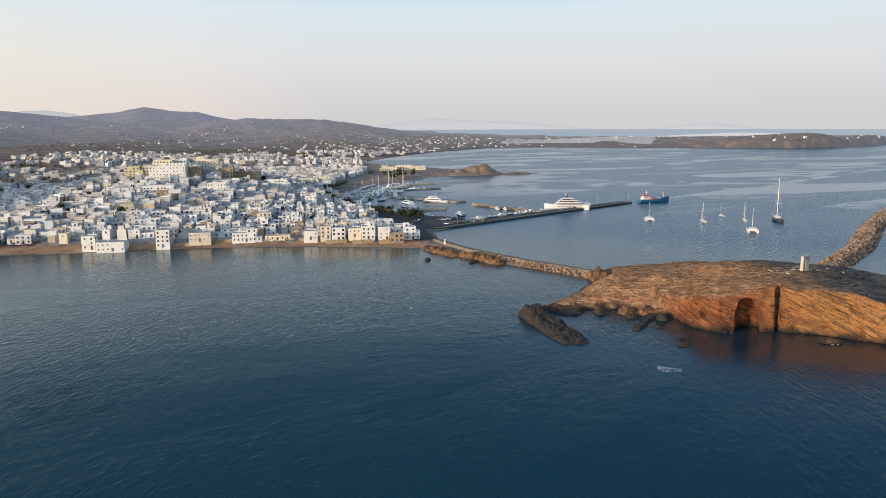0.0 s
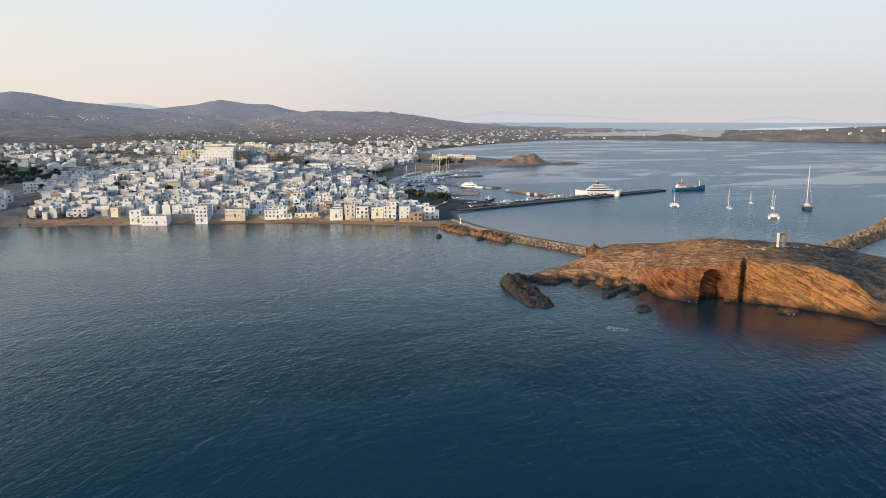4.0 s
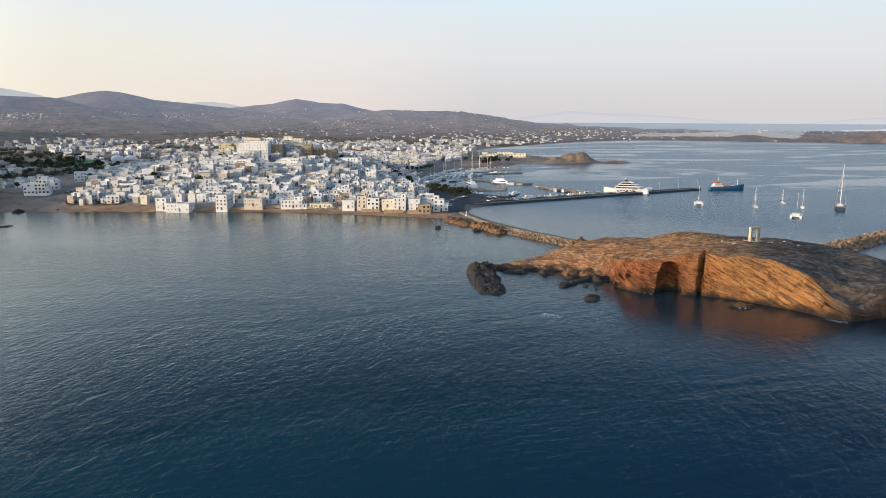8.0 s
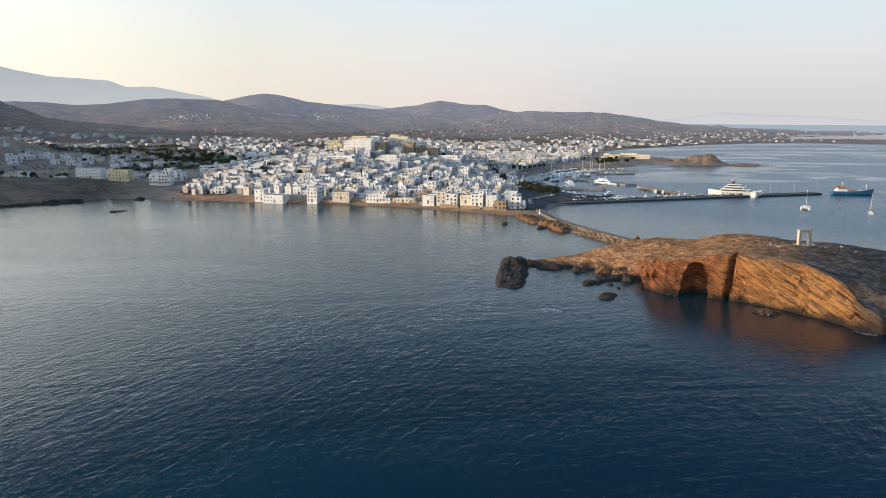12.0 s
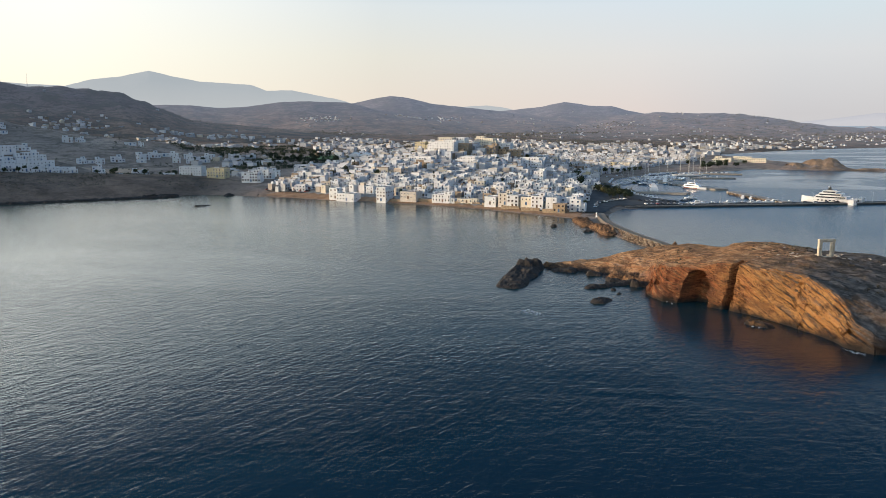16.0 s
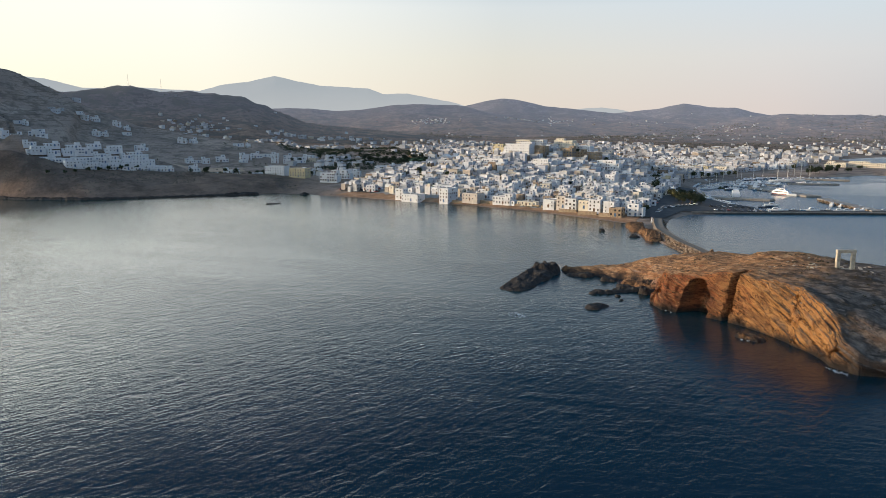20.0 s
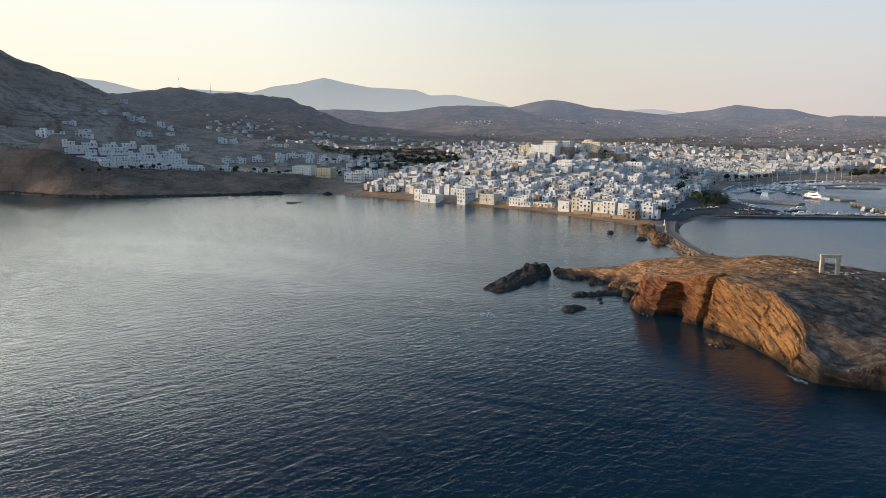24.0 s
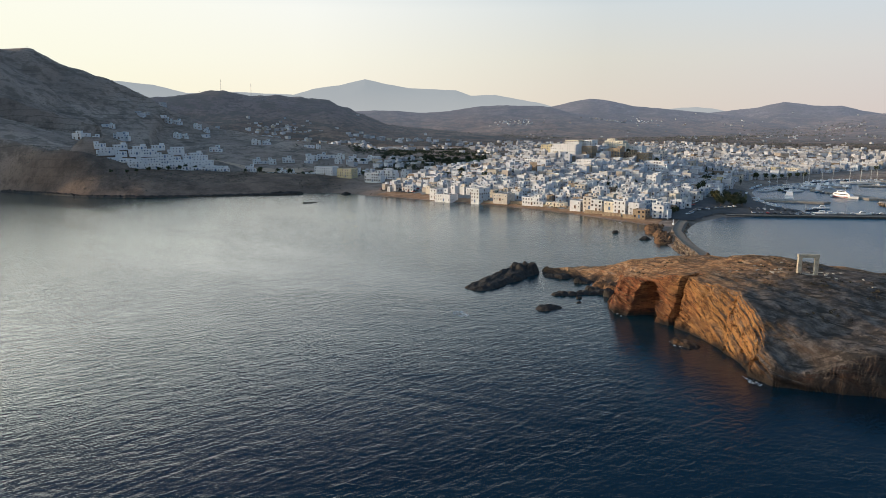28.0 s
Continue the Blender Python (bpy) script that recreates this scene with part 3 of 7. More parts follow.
def build_sea():
    bm = bmesh.new()
    n = 96
    rows = []
    for r in (60, 200, 500, 1200, 2500, 4950):
        rows.append([bm.verts.new((-200 + r * math.cos(2 * math.pi * i / n), -50 + r * math.sin(2 * math.pi * i / n), 0)) for i in range(n)])
    bm.faces.new(rows[0])
    for a, b in zip(rows, rows[1:]):
        for i in range(n):
            bm.faces.new((a[i], b[i], b[(i + 1) % n], a[(i + 1) % n]))
    ob = part("water", bm, SEA, None)
    tagged(ob, "deep blue rippled sea under a dawn sky", "sea", kind="structure")


build_sea()


def backdrop(name, pts, base, depth, mat, label, bumpy=8.0):
    """A far ridge with a sloping, gullied front."""
    dense = []
    for a, b in zip(pts, pts[1:]):
        for s in np.linspace(0, 1, 10, endpoint=False):
            dense.append([a[i] + s * (b[i] - a[i]) for i in range(3)])
    dense.append(list(pts[-1]))
    P = np.array(dense)
    P[:, 2] += fbm(P[:, 0], P[:, 1], 160, 4) * bumpy
    toward = np.array([-250, -140]) - P[:, :2]
    toward /= np.linalg.norm(toward, axis=1)[:, None]
    verts, m = [], len(P)
    steps = [(-0.35, 0.45), (0, 1), (0.3, 0.72), (0.65, 0.38), (1, 0)]
    for s, h in steps:
        xy = P[:, :2] + toward * depth * s
        wob = fbm(xy[:, 0], xy[:, 1], 220, 3) * bumpy * (2 if 0 < s < 1 else 0)
        verts.append(np.column_stack([xy, base + (P[:, 2] - base) * h + wob]))
    idx = np.arange(m * len(steps)).reshape(len(steps), m)
    quads = np.stack([idx[:-1, :-1], idx[1:, :-1], idx[1:, 1:], idx[:-1, 1:]], -1).reshape(-1, 4)
    ob = new(name, mesh_of(name, np.concatenate(verts), quads, mat, smooth=True))
    return tagged(ob, label, "backdrop", kind="structure")


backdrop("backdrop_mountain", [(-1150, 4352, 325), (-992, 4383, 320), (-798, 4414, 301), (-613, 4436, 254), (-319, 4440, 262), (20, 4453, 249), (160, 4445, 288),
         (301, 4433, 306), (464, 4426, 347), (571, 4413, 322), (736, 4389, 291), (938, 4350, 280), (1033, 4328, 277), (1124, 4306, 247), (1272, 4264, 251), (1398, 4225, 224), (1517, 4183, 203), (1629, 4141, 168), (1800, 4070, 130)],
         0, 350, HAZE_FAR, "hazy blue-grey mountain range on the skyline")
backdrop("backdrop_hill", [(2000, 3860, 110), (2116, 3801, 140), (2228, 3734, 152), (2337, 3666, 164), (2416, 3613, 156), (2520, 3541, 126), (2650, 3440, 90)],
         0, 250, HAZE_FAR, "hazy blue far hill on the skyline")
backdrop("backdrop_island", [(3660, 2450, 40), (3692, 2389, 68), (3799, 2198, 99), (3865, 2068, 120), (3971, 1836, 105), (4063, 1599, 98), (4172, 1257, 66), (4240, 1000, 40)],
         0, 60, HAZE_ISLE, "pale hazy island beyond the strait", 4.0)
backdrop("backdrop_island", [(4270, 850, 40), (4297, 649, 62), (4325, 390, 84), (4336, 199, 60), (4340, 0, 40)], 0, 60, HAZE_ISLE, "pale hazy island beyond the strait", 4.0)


# an upright glowing strip stands in for the sea out to the horizon
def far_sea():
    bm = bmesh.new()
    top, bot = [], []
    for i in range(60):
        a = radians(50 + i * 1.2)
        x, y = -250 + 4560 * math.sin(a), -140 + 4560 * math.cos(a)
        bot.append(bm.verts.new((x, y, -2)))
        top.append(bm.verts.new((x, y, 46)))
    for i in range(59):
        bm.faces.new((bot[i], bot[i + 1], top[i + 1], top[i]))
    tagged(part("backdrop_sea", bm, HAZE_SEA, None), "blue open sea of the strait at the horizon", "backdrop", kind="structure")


far_sea()

# ---- the islet ----
ISLET_EDGE = [(25, 92), (10, 96), (-10, 97), (-28, 100), (-42, 104), (-50, 98), (-44, 90), (-37, 82), (-33, 72), (-36, 62), (-40, 56), (-36, 52), (-38, 46), (-45, 42), (-49, 36), (-51, 29),
              (-49, 25.5), (-46.5, 22), (-44, 18), (-42, 13.6), (-41, 11), (-41, 8.4), (-39.5, 2), (-39, -6), (-40, -18), (-42, -30), (-46, -38), (-45, -46), (-34, -54), (-22, -61),
              (0, -70), (28, -74), (60, -62), (86, -36), (97, -20), (104, -6), (100, 18), (86, 48), (66, 76), (45, 98)]
ISLET_TOPS = [(0, 0, 16.9), (4, -3, 16.8), (-32, 12, 16.8), (-36, 26, 14.2), (-43, 32, 12.6), (-35, 0, 15.8), (-35, -7, 16.8), (-36, -14, 17.2), (-36, -19, 16.8), (-37, -24, 15.2), (-38, -29.5, 13.0), (-39.5, -34, 9.8), (-39, -39, 6.6), (-38, -46, 3.6), (-24, -42, 9.6), (-29, -31, 12.8), (-28, -19, 16.2),
              (7, 30, 16.9), (12, 69, 9.6), (19, -9, 16.6), (26, -18, 14.4), (14, -40, 9.8), (31, -29, 10.8), (-10, 53, 12.4), (-18, 69, 8.4), (-32, 91, 3.2), (-40, 85, 3.4), (-46, 98, 2.0),
              (-34, 50, 8.4), (62, 18, 9), (88, -8, 4), (52, 74, 4), (82, 28, 3), (20, -66, 3), (62, -50, 4), (26, 88, 4.2), (-34, 66, 5.0)]


def islet_z(x, y):
    x, y = np.asarray(x, float), np.asarray(y, float)
    wx, wy = x + 1.6 * fbm(x, y, 7, 3), y + 1.6 * fbm(x + 50, y, 7, 3)
    d, _ = seg_dist(wx, wy, ISLET_EDGE, closed=True)
    d = np.where(inside(wx, wy, ISLET_EDGE), d, -d)
    num, den = 0.0, 0.0
    for cx, cy, cz in ISLET_TOPS:
        w = 1 / ((x - cx) ** 2 + (y - cy) ** 2 + 14) ** 1.7
        num, den = num + w * cz, den + w
    top = num / den
    north = np.clip((20 - x) / 40, 0, 1) * np.clip((57 - y) / 12, 0, 1) * np.clip((y + 62) / 14, 0, 1)
    slope = 0.55 + 2.7 * north
    slab = fbm(x * 0.5 + y * 0.9, y * 0.3 - x * 0.25, 9, 4)
    wall = slope * np.maximum(d, 0)
    strata = (wall - 0.4 * y + 0.8 * fbm(x, y, 9, 2)) / 2.6
    wall = wall + north * 0.8 * np.abs((strata % 1.0) - 0.5) * 2.6
    crown = top + 0.5 * slab
    soft = 0.8 + 4.2 * north                     # the brow rolls over into the cliff
    mixw = np.clip(0.5 + 0.5 * (crown - wall) / soft, 0, 1)
    z = crown * (1 - mixw) + wall * mixw - soft * mixw * (1 - mixw)
    z = z + fbm(x, y, 4.0, 3) * 0.45 * np.clip(d / 3, 0, 1)
    return np.where(d > 0, z, np.maximum(-3, 1.2 * d - 0.05))


def build_islet():
    xs = np.concatenate([np.arange(-56, -26, 0.15), np.arange(-26, 112, 0.8)])
    ys = np.arange(-80, 108, 0.42)
    X, Y = np.meshgrid(xs, ys, indexing="ij")
    Z = islet_z(X, Y)
    gx, gy = np.gradient(Z, xs, ys)
    # a cleft from the crown to the water
    line = 9.0 + 0.10 * (X + 36) + 0.7 * fbm(X, Y, 5, 2)
    gape = 0.55 + 0.5 * np.clip((-34 - X) / 6, 0, 1)
    notch = np.clip(1.6 - np.abs(Y - line) / gape, 0, 1) * np.clip((-27 - X) / 2, 0, 1)
    Z = Z + notch * (np.minimum(Z, np.maximum(-1.0, (X + 36.0) * 2.6)) - Z)
    sheer = np.clip((np.hypot(gx, gy) - 0.7) / 1.2, 0, 1) * np.clip((20 - X) / 30, 0, 1) * np.clip(Z / 1.5, 0, 1)
    # ledges: beds that dip to the south stand proud of the cliff by turns, each broken by cross joints
    bed = Z - 0.40 * Y + 0.5 * fbm(Y, Z, 14, 2)
    proud = 0.0
    for thick, reach, size in ((3.4, 1.5, 17.0), (1.25, 0.75, 9.0), (0.5, 0.30, 5.0)):
        layer = np.floor(bed / thick)
        inner = bed / thick - layer
        joint = np.floor((Y + 3.1 * np.sin(layer * 12.99)) / size)
        hard = np.modf(np.abs(np.sin(layer * 127.1 + joint * 31.7)) * 437.58)[0] - 0.5
        proud = proud + reach * hard * np.clip(np.minimum(inner, 1 - inner) * 7, 0, 1)
    # the alcove under its overhang
    arch = ((Y - 19.4 - 0.10 * Z) / 4.3) ** 2 + (np.maximum(Z, 0) / 12.8) ** 4 + 0.35 * fbm(Y + X * 0.3, Z, 5.0, 3)
    cave = np.clip((1 - arch) * 2.6, 0, 1) ** 0.6 * np.clip((-25 - X) / 3, 0, 1)
    X = X - sheer * (proud + 1.0 * fbm(Y * 0.25 + 40, bed, 5.0, 4, 0.6)) + cave * 8.5
    Y = Y + sheer * 0.5 * fbm(X, bed * 1.6, 4.0, 3)
    flats = np.clip(1 - sheer, 0, 1) * np.clip((Z - 1.5) / 2, 0, 1) * np.clip((40 - X) / 40, 0, 1)
    Z = Z + flats * np.where(Y < 0.5 * X, 0.35, 0.9) * fbm((0.26 * X - 0.97 * Y) * 0.16, 0.97 * X + 0.26 * Y, 2.4, 3, 0.55)
    n, m = X.shape
    idx = np.arange(n * m).reshape(n, m)
    quads = np.stack([idx[:-1, :-1], idx[1:, :-1], idx[1:, 1:], idx[:-1, 1:]], -1).reshape(-1, 4)
    quads = quads[Z.ravel()[quads].max(1) > -1.2]
    used, inv = np.unique(quads, return_inverse=True)
    verts = np.stack([X.ravel(), Y.ravel(), Z.ravel()], -1)[used]
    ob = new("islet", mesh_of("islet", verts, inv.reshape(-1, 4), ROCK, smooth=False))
    return tagged(ob, "ochre layered rock islet with a sheer cliff and bare scrubby top", "islet", kind="structure")


build_islet()


def stack_rock(name, pts, width, height, label, mat=DARKROCK, step=0.6, seed=0.0):
    """A low jagged rock along a line of points (x, y, share of the height)."""
    xs = [p[0] for p in pts]
    ys = [p[1] for p in pts]
    gx = np.arange(min(xs) - width - 1, max(xs) + width + 1, step)
    gy = np.arange(min(ys) - width - 1, max(ys) + width + 1, step)
    X, Y = np.meshgrid(gx, gy, indexing="ij")
    d, share = seg_dist(X + 1.2 * fbm(X + seed, Y, 4, 3), Y + 1.2 * fbm(X, Y + seed, 4, 3), pts if len(pts) > 1 else pts + [(pts[0][0] + 0.1, pts[0][1], pts[0][2])])
    q = np.clip(1 - d / width, -1, 1)
    Z = np.where(q > 0, height * share * np.clip(q * 2.8, 0, 1) ** 0.7 * (1 + 0.8 * fbm(X + seed, Y, 3.0, 3)) + 0.8 * fbm(X, Y + seed, 1.5, 2), 3 * q * width * 0.3)
    n, m = X.shape
    idx = np.arange(n * m).reshape(n, m)
    quads = np.stack([idx[:-1, :-1], idx[1:, :-1], idx[1:, 1:], idx[:-1, 1:]], -1).reshape(-1, 4)
    quads = quads[Z.ravel()[quads].max(1) > -0.8]
    used, inv = np.unique(quads, return_inverse=True)
    verts = np.stack([X.ravel(), Y.ravel(), np.maximum(Z.ravel(), -1.0)], -1)[used]
    ob = new(name, mesh_of(name, verts, inv.reshape(-1, 4), mat))
    return tagged(ob, label, "rock")


stack_rock("sea_rock", [(-84, 79, 0.4), (-74, 88, 0.7), (-64, 96, 0.8), (-56, 103, 1.4)], 6.4, 2.9, "long dark jagged rock off the islet's tail", seed=3)
stack_rock("sea_rock", [(-72, 40, 1), (-68, 41, 0.8)], 3.2, 1.0, "small brown rock awash in the sea", seed=9)
stack_rock("sea_rock", [(-48, -8, 1), (-46, -12, 0.7)], 2.4, 1.0, "flat wet brown rock awash below the cliff", ROCK, seed=12)
stack_rock("sea_rock", [(-59, 60, 0.7), (-46, 58, 1), (-38, 57, 1)], 2.2, 1.2, "thin dark ledge of rock running into the sea", seed=15)
stack_rock("sea_rock", [(-53, 52, 1)], 1.2, 0.7, "small dark rock in the sea", seed=17)
stack_rock("sea_rock", [(-56, 46, 1)], 1.0, 0.6, "small dark rock in the sea", seed=18)
stack_rock("sea_rock", [(-49, 92, 0.6), (-44, 88, 1)], 3.0, 1.4, "low dark rock beside the islet's tail", seed=19)
stack_rock("sea_rock", [(38, 200, 1)], 1.8, 1.3, "dark round rock off the beach", seed=21)
stack_rock("sea_rock", [(41, 173, 1), (45, 172, 1)], 1.8, 1.1, "dark rock beside the causeway", seed=23)
stack_rock("sea_rock", [(-96, 489, 1), (-92, 490, 1)], 2.6, 1.8, "dark rock close to the shore", seed=25)
stack_rock("sea_rock", [(-136, 420, 1), (-128, 421, 0.6)], 2.4, 0.7, "flat dark rock awash in the bay", seed=27)
stack_rock("sea_rock", [(-72, 474, 1)], 1.8, 1.2, "dark rock close to the shore", seed=29)
stack_rock("sea_rock", [(-160, 504, 1), (-138, 503, 1)], 4.5, 2.2, "dark rocks at the foot of the bluff", seed=31)
stack_rock("shore_rock", [(-425, 616, 0.8), (-366, 560, 1.0), (-330, 528, 0.8), (-282, 506, 1.0), (-206, 502, 0.8), (-145, 501, 0.9)], 4.2, 1.7, "dark broken rock along the foot of the bluff", step=1.0, seed=77)
for i, (x, y, w, h) in enumerate(((-46, 103, 2.2, 1.6), (-41, 78, 2.6, 1.5), (-37, 68, 3.0, 2.2), (-43, 64, 2.0, 1.3), (-36, 60, 3.2, 3.0), (-40, 52, 2.6, 2.0))):
    stack_rock("sea_rock", [(x, y, 1), (x + 2.5, y - 1.5, 0.7)], w, h, "low jagged brown rock at the foot of the islet", (SHOREROCK, DARKROCK)[i % 2], 0.45, 60 + 3 * i)

# ---- the town ----
k = Mat("limewashed_wall", (0.78, 0.76, 0.72), 0.85, spec=0.2)
tone = k.ramp(k.random(), (0.0, (0.66, 0.652, 0.645)), (0.38, (0.58, 0.565, 0.545)), (0.60, (0.44, 0.435, 0.43)), (0.76, (0.60, 0.53, 0.42)), (0.83, (0.42, 0.36, 0.29)), (0.89, (0.55, 0.565, 0.59)), (0.95, (0.28, 0.205, 0.14)))
for nd in k.n:
    if nd.bl_idname == "ShaderNodeValToRGB":
        nd.color_ramp.interpolation = "CONSTANT"
stain = k.mask(k.noise(0.35, 6, 0.7, k.pos(1, 1, 0.35)), 0.46, 0.72)
k.colour(k.mix(k.maths("MULTIPLY", stain, 0.45), tone, (0.42, 0.38, 0.33)))
k.bump(k.noise(1.5, 3), 0.2, 0.05)
WALL = k.m
k = Mat("limewashed_walls_joined", (0.78, 0.76, 0.72), 0.85, spec=0.2)
# tones darker and bluer than WALL's: shade of the farther town put in
tone = k.ramp(k.island(), (0.0, (0.58, 0.585, 0.60)), (0.32, (0.47, 0.465, 0.465)), (0.54, (0.34, 0.345, 0.36)), (0.76, (0.50, 0.44, 0.35)), (0.83, (0.36, 0.31, 0.26)), (0.90, (0.47, 0.49, 0.52)), (0.96, (0.22, 0.165, 0.115)))
for nd in k.n:
    if nd.bl_idname == "ShaderNodeValToRGB":
        nd.color_ramp.interpolation = "CONSTANT"
k.colour(k.mix(k.maths("MULTIPLY", k.mask(k.noise(0.3, 5, 0.7), 0.5, 0.8), 0.45), tone, (0.42, 0.38, 0.33)))
WALLS = k.m
# same limewash darkened by a tenth, to dull far sunlit walls as haze would
WALLS_FAR = WALLS.copy()
WALLS_FAR.name = "dusty_limewash_joined"
for nd in WALLS_FAR.node_tree.nodes:
    if nd.bl_idname == "ShaderNodeValToRGB":
        for e in nd.color_ramp.elements:
            e.color = (*(0.9 * v for v in e.color[:3]), 1)
WHITE = plain("white_paint", (0.68, 0.668, 0.65), 0.8, vary=0.09, scale=0.5)
CREAM = plain("cream_paint", (0.68, 0.60, 0.46), 0.85, vary=0.1, scale=0.5)
YELLOW = plain("yellow_ochre_paint", (0.52, 0.44, 0.27), 0.85, vary=0.1, scale=0.4)
STONE = plain("brown_rubble_stone", (0.34, 0.25, 0.16), 0.95, vary=0.3, scale=0.9)
PALESTONE = plain("pale_plastered_stone", (0.58, 0.51, 0.43), 0.95, vary=0.18, scale=0.5)
ROOF = plain("flat_screed_roof", (0.30, 0.285, 0.272), 0.9, vary=0.2, scale=0.4)
TILE = plain("terracotta_roof", (0.36, 0.13, 0.07), 0.9, vary=0.25, scale=1.2)
GLASS = plain("dark_window_glass", (0.018, 0.022, 0.028), 0.12, vary=0.1)
FRAME_W = plain("white_window_frame", (0.66, 0.65, 0.63), 0.6)
FRAME_B = plain("blue_shutter_paint", (0.06, 0.12, 0.22), 0.6)
FRAME_N = plain("brown_timber", (0.12, 0.065, 0.035), 0.7)
PAVE = plain("grey_stone_paving", (0.26, 0.24, 0.22), 0.95, vary=0.3, scale=0.12)


GX0, GY0, GSTEP = -460.0, 180.0, 5.0
GRID = ground_z(*np.meshgrid(np.arange(GX0, 900, GSTEP), np.arange(GY0, 1480, GSTEP), indexing="ij"))


def gz(x, y):
    """Height of the ground at a plan point, from a table."""
    u, v = (x - GX0) / GSTEP, (y - GY0) / GSTEP
    i, j = int(u), int(v)
    u, v = u - i, v - j
    return float((GRID[i, j] * (1 - u) + GRID[i + 1, j] * u) * (1 - v) + (GRID[i, j + 1] * (1 - u) + GRID[i + 1, j + 1] * u) * v)


def patch(name, poly, lift, mat, step, label, category, also=None):
    """A sheet that lies on the ground within a plan outline."""
    xs = [p[0] for p in poly]
    ys = [p[1] for p in poly]
    X, Y = np.meshgrid(np.arange(min(xs), max(xs) + step, step), np.arange(min(ys), max(ys) + step, step), indexing="ij")
    Z = ground_z(X, Y)
    ok = inside(X + 0.01, Y + 0.01, poly) & (Z > 0.15)
    if also is not None:
        ok &= also(X, Y)
    n, m = X.shape
    idx = np.arange(n * m).reshape(n, m)
    quads = np.stack([idx[:-1, :-1], idx[1:, :-1], idx[1:, 1:], idx[:-1, 1:]], -1).reshape(-1, 4)
    quads = quads[ok.ravel()[quads].all(1)]
    used, inv = np.unique(quads, return_inverse=True)
    verts = np.stack([X.ravel(), Y.ravel(), Z.ravel() + lift], -1)[used]
    return tagged(new(name, mesh_of(name, verts, inv.reshape(-1, 4), mat, True)), label, category, kind="structure")


TOWN = [(-62, 478), (-20, 415), (25, 350), (58, 285), (80, 238), (118, 262), (150, 300), (212, 345), (262, 400), (322, 470), (420, 525), (480, 560),
        (560, 590), (620, 600), (700, 640), (690, 740), (560, 800), (420, 850), (250, 800), (120, 720), (40, 640), (-10, 545)]
patch("pavement", TOWN, 0.5, PAVE, 5.0, "grey stone lanes between the town's houses", "pavement")
patch("road", [(-64, 482), (-40, 446), (-30, 452), (-38, 478), (0, 520), (-12, 540), (-50, 505)], 0.62, ASPHALT, 2.5, "grey asphalt seafront car park at the end of the beach", "road")
patch("beach", [(-70, 470), (-30, 400), (15, 340), (50, 270), (70, 210), (95, 235), (70, 290), (35, 355), (-5, 400), (-45, 470)], 0.18, SAND, 1.6, "narrow reddish sand and pebble beach below the town", "beach")
patch("road", [(82, 232), (108, 226), (145, 252), (200, 233), (222, 256), (220, 285), (229, 322), (250, 352), (280, 400), (250, 400), (205, 345), (152, 300), (112, 264)], 0.62, ASPHALT, 2.5, "dark asphalt quay road and car park", "road")

# window and door meshes shared by all houses
def opening_mesh(name, w, h, frame_mat, shutters=False, door=False):
    """Frame, reveal and pane in one skin; shutters widen the frame."""
    t = 0.32 if shutters else 0.1
    outer = [(-w / 2 - t, -0.12), (w / 2 + t, -0.12), (w / 2 + t, h + 0.12), (-w / 2 - t, h + 0.12)]
    inner = [(-w / 2, 0), (w / 2, 0), (w / 2, h), (-w / 2, h)]
    vs = [(x, 0.05, z) for x, z in outer] + [(x, -0.12, z) for x, z in outer] + [(x, -0.12, z) for x, z in inner] + [(x, -0.03, z) for x, z in inner]
    fs = [(i + 4 * k2, (i + 1) % 4 + 4 * k2, (i + 1) % 4 + 4 * k2 + 4, i + 4 * k2 + 4) for k2 in range(3) for i in range(4)] + [(12, 13, 14, 15)]
    me = bpy.data.meshes.new(name)
    me.from_pydata(vs, [], fs)
    me.materials.append(frame_mat)
    me.materials.append(GLASS)
    me.polygons[12].material_index = 0 if door else 1
    return me


WIN = [opening_mesh("window", 0.75, 1.0, FRAME_W), opening_mesh("window", 0.7, 1.0, FRAME_B, True), opening_mesh("window", 0.8, 1.05, FRAME_N),
       opening_mesh("window", 1.25, 1.2, FRAME_N), opening_mesh("window", 0.95, 1.4, FRAME_W)]
DOOR = [opening_mesh("door", 1.1, 2.15, FRAME_N, door=True), opening_mesh("door", 1.2, 2.15, FRAME_B, door=True)]


def put(name, me, parent, x, y, z, turn):
    ob = new(name, me)
    ob.parent = parent
    ob.matrix_basis = pose(x, y, z, 0, 0, turn)
    return ob


def block(x0, x1, y0, y1, z0, z1, parapet=0.55, t=0.28):
    """A wall block in one skin: faces, parapet rim, and the well of its flat roof."""
    bm = bmesh.new()
    rect = lambda g, z: [bm.verts.new(p) for p in ((x0 + g, y0 + g, z), (x1 - g, y0 + g, z), (x1 - g, y1 - g, z), (x0 + g, y1 - g, z))]
    rows = [rect(0, z0), rect(0, z1 + parapet), rect(t, z1 + parapet), rect(t, z1)]
    for a, b in zip(rows, rows[1:]):
        for i in range(4):
            bm.faces.new((a[i], a[(i + 1) % 4], b[(i + 1) % 4], b[i]))
    bm.faces.new(rows[-1])
    return bm


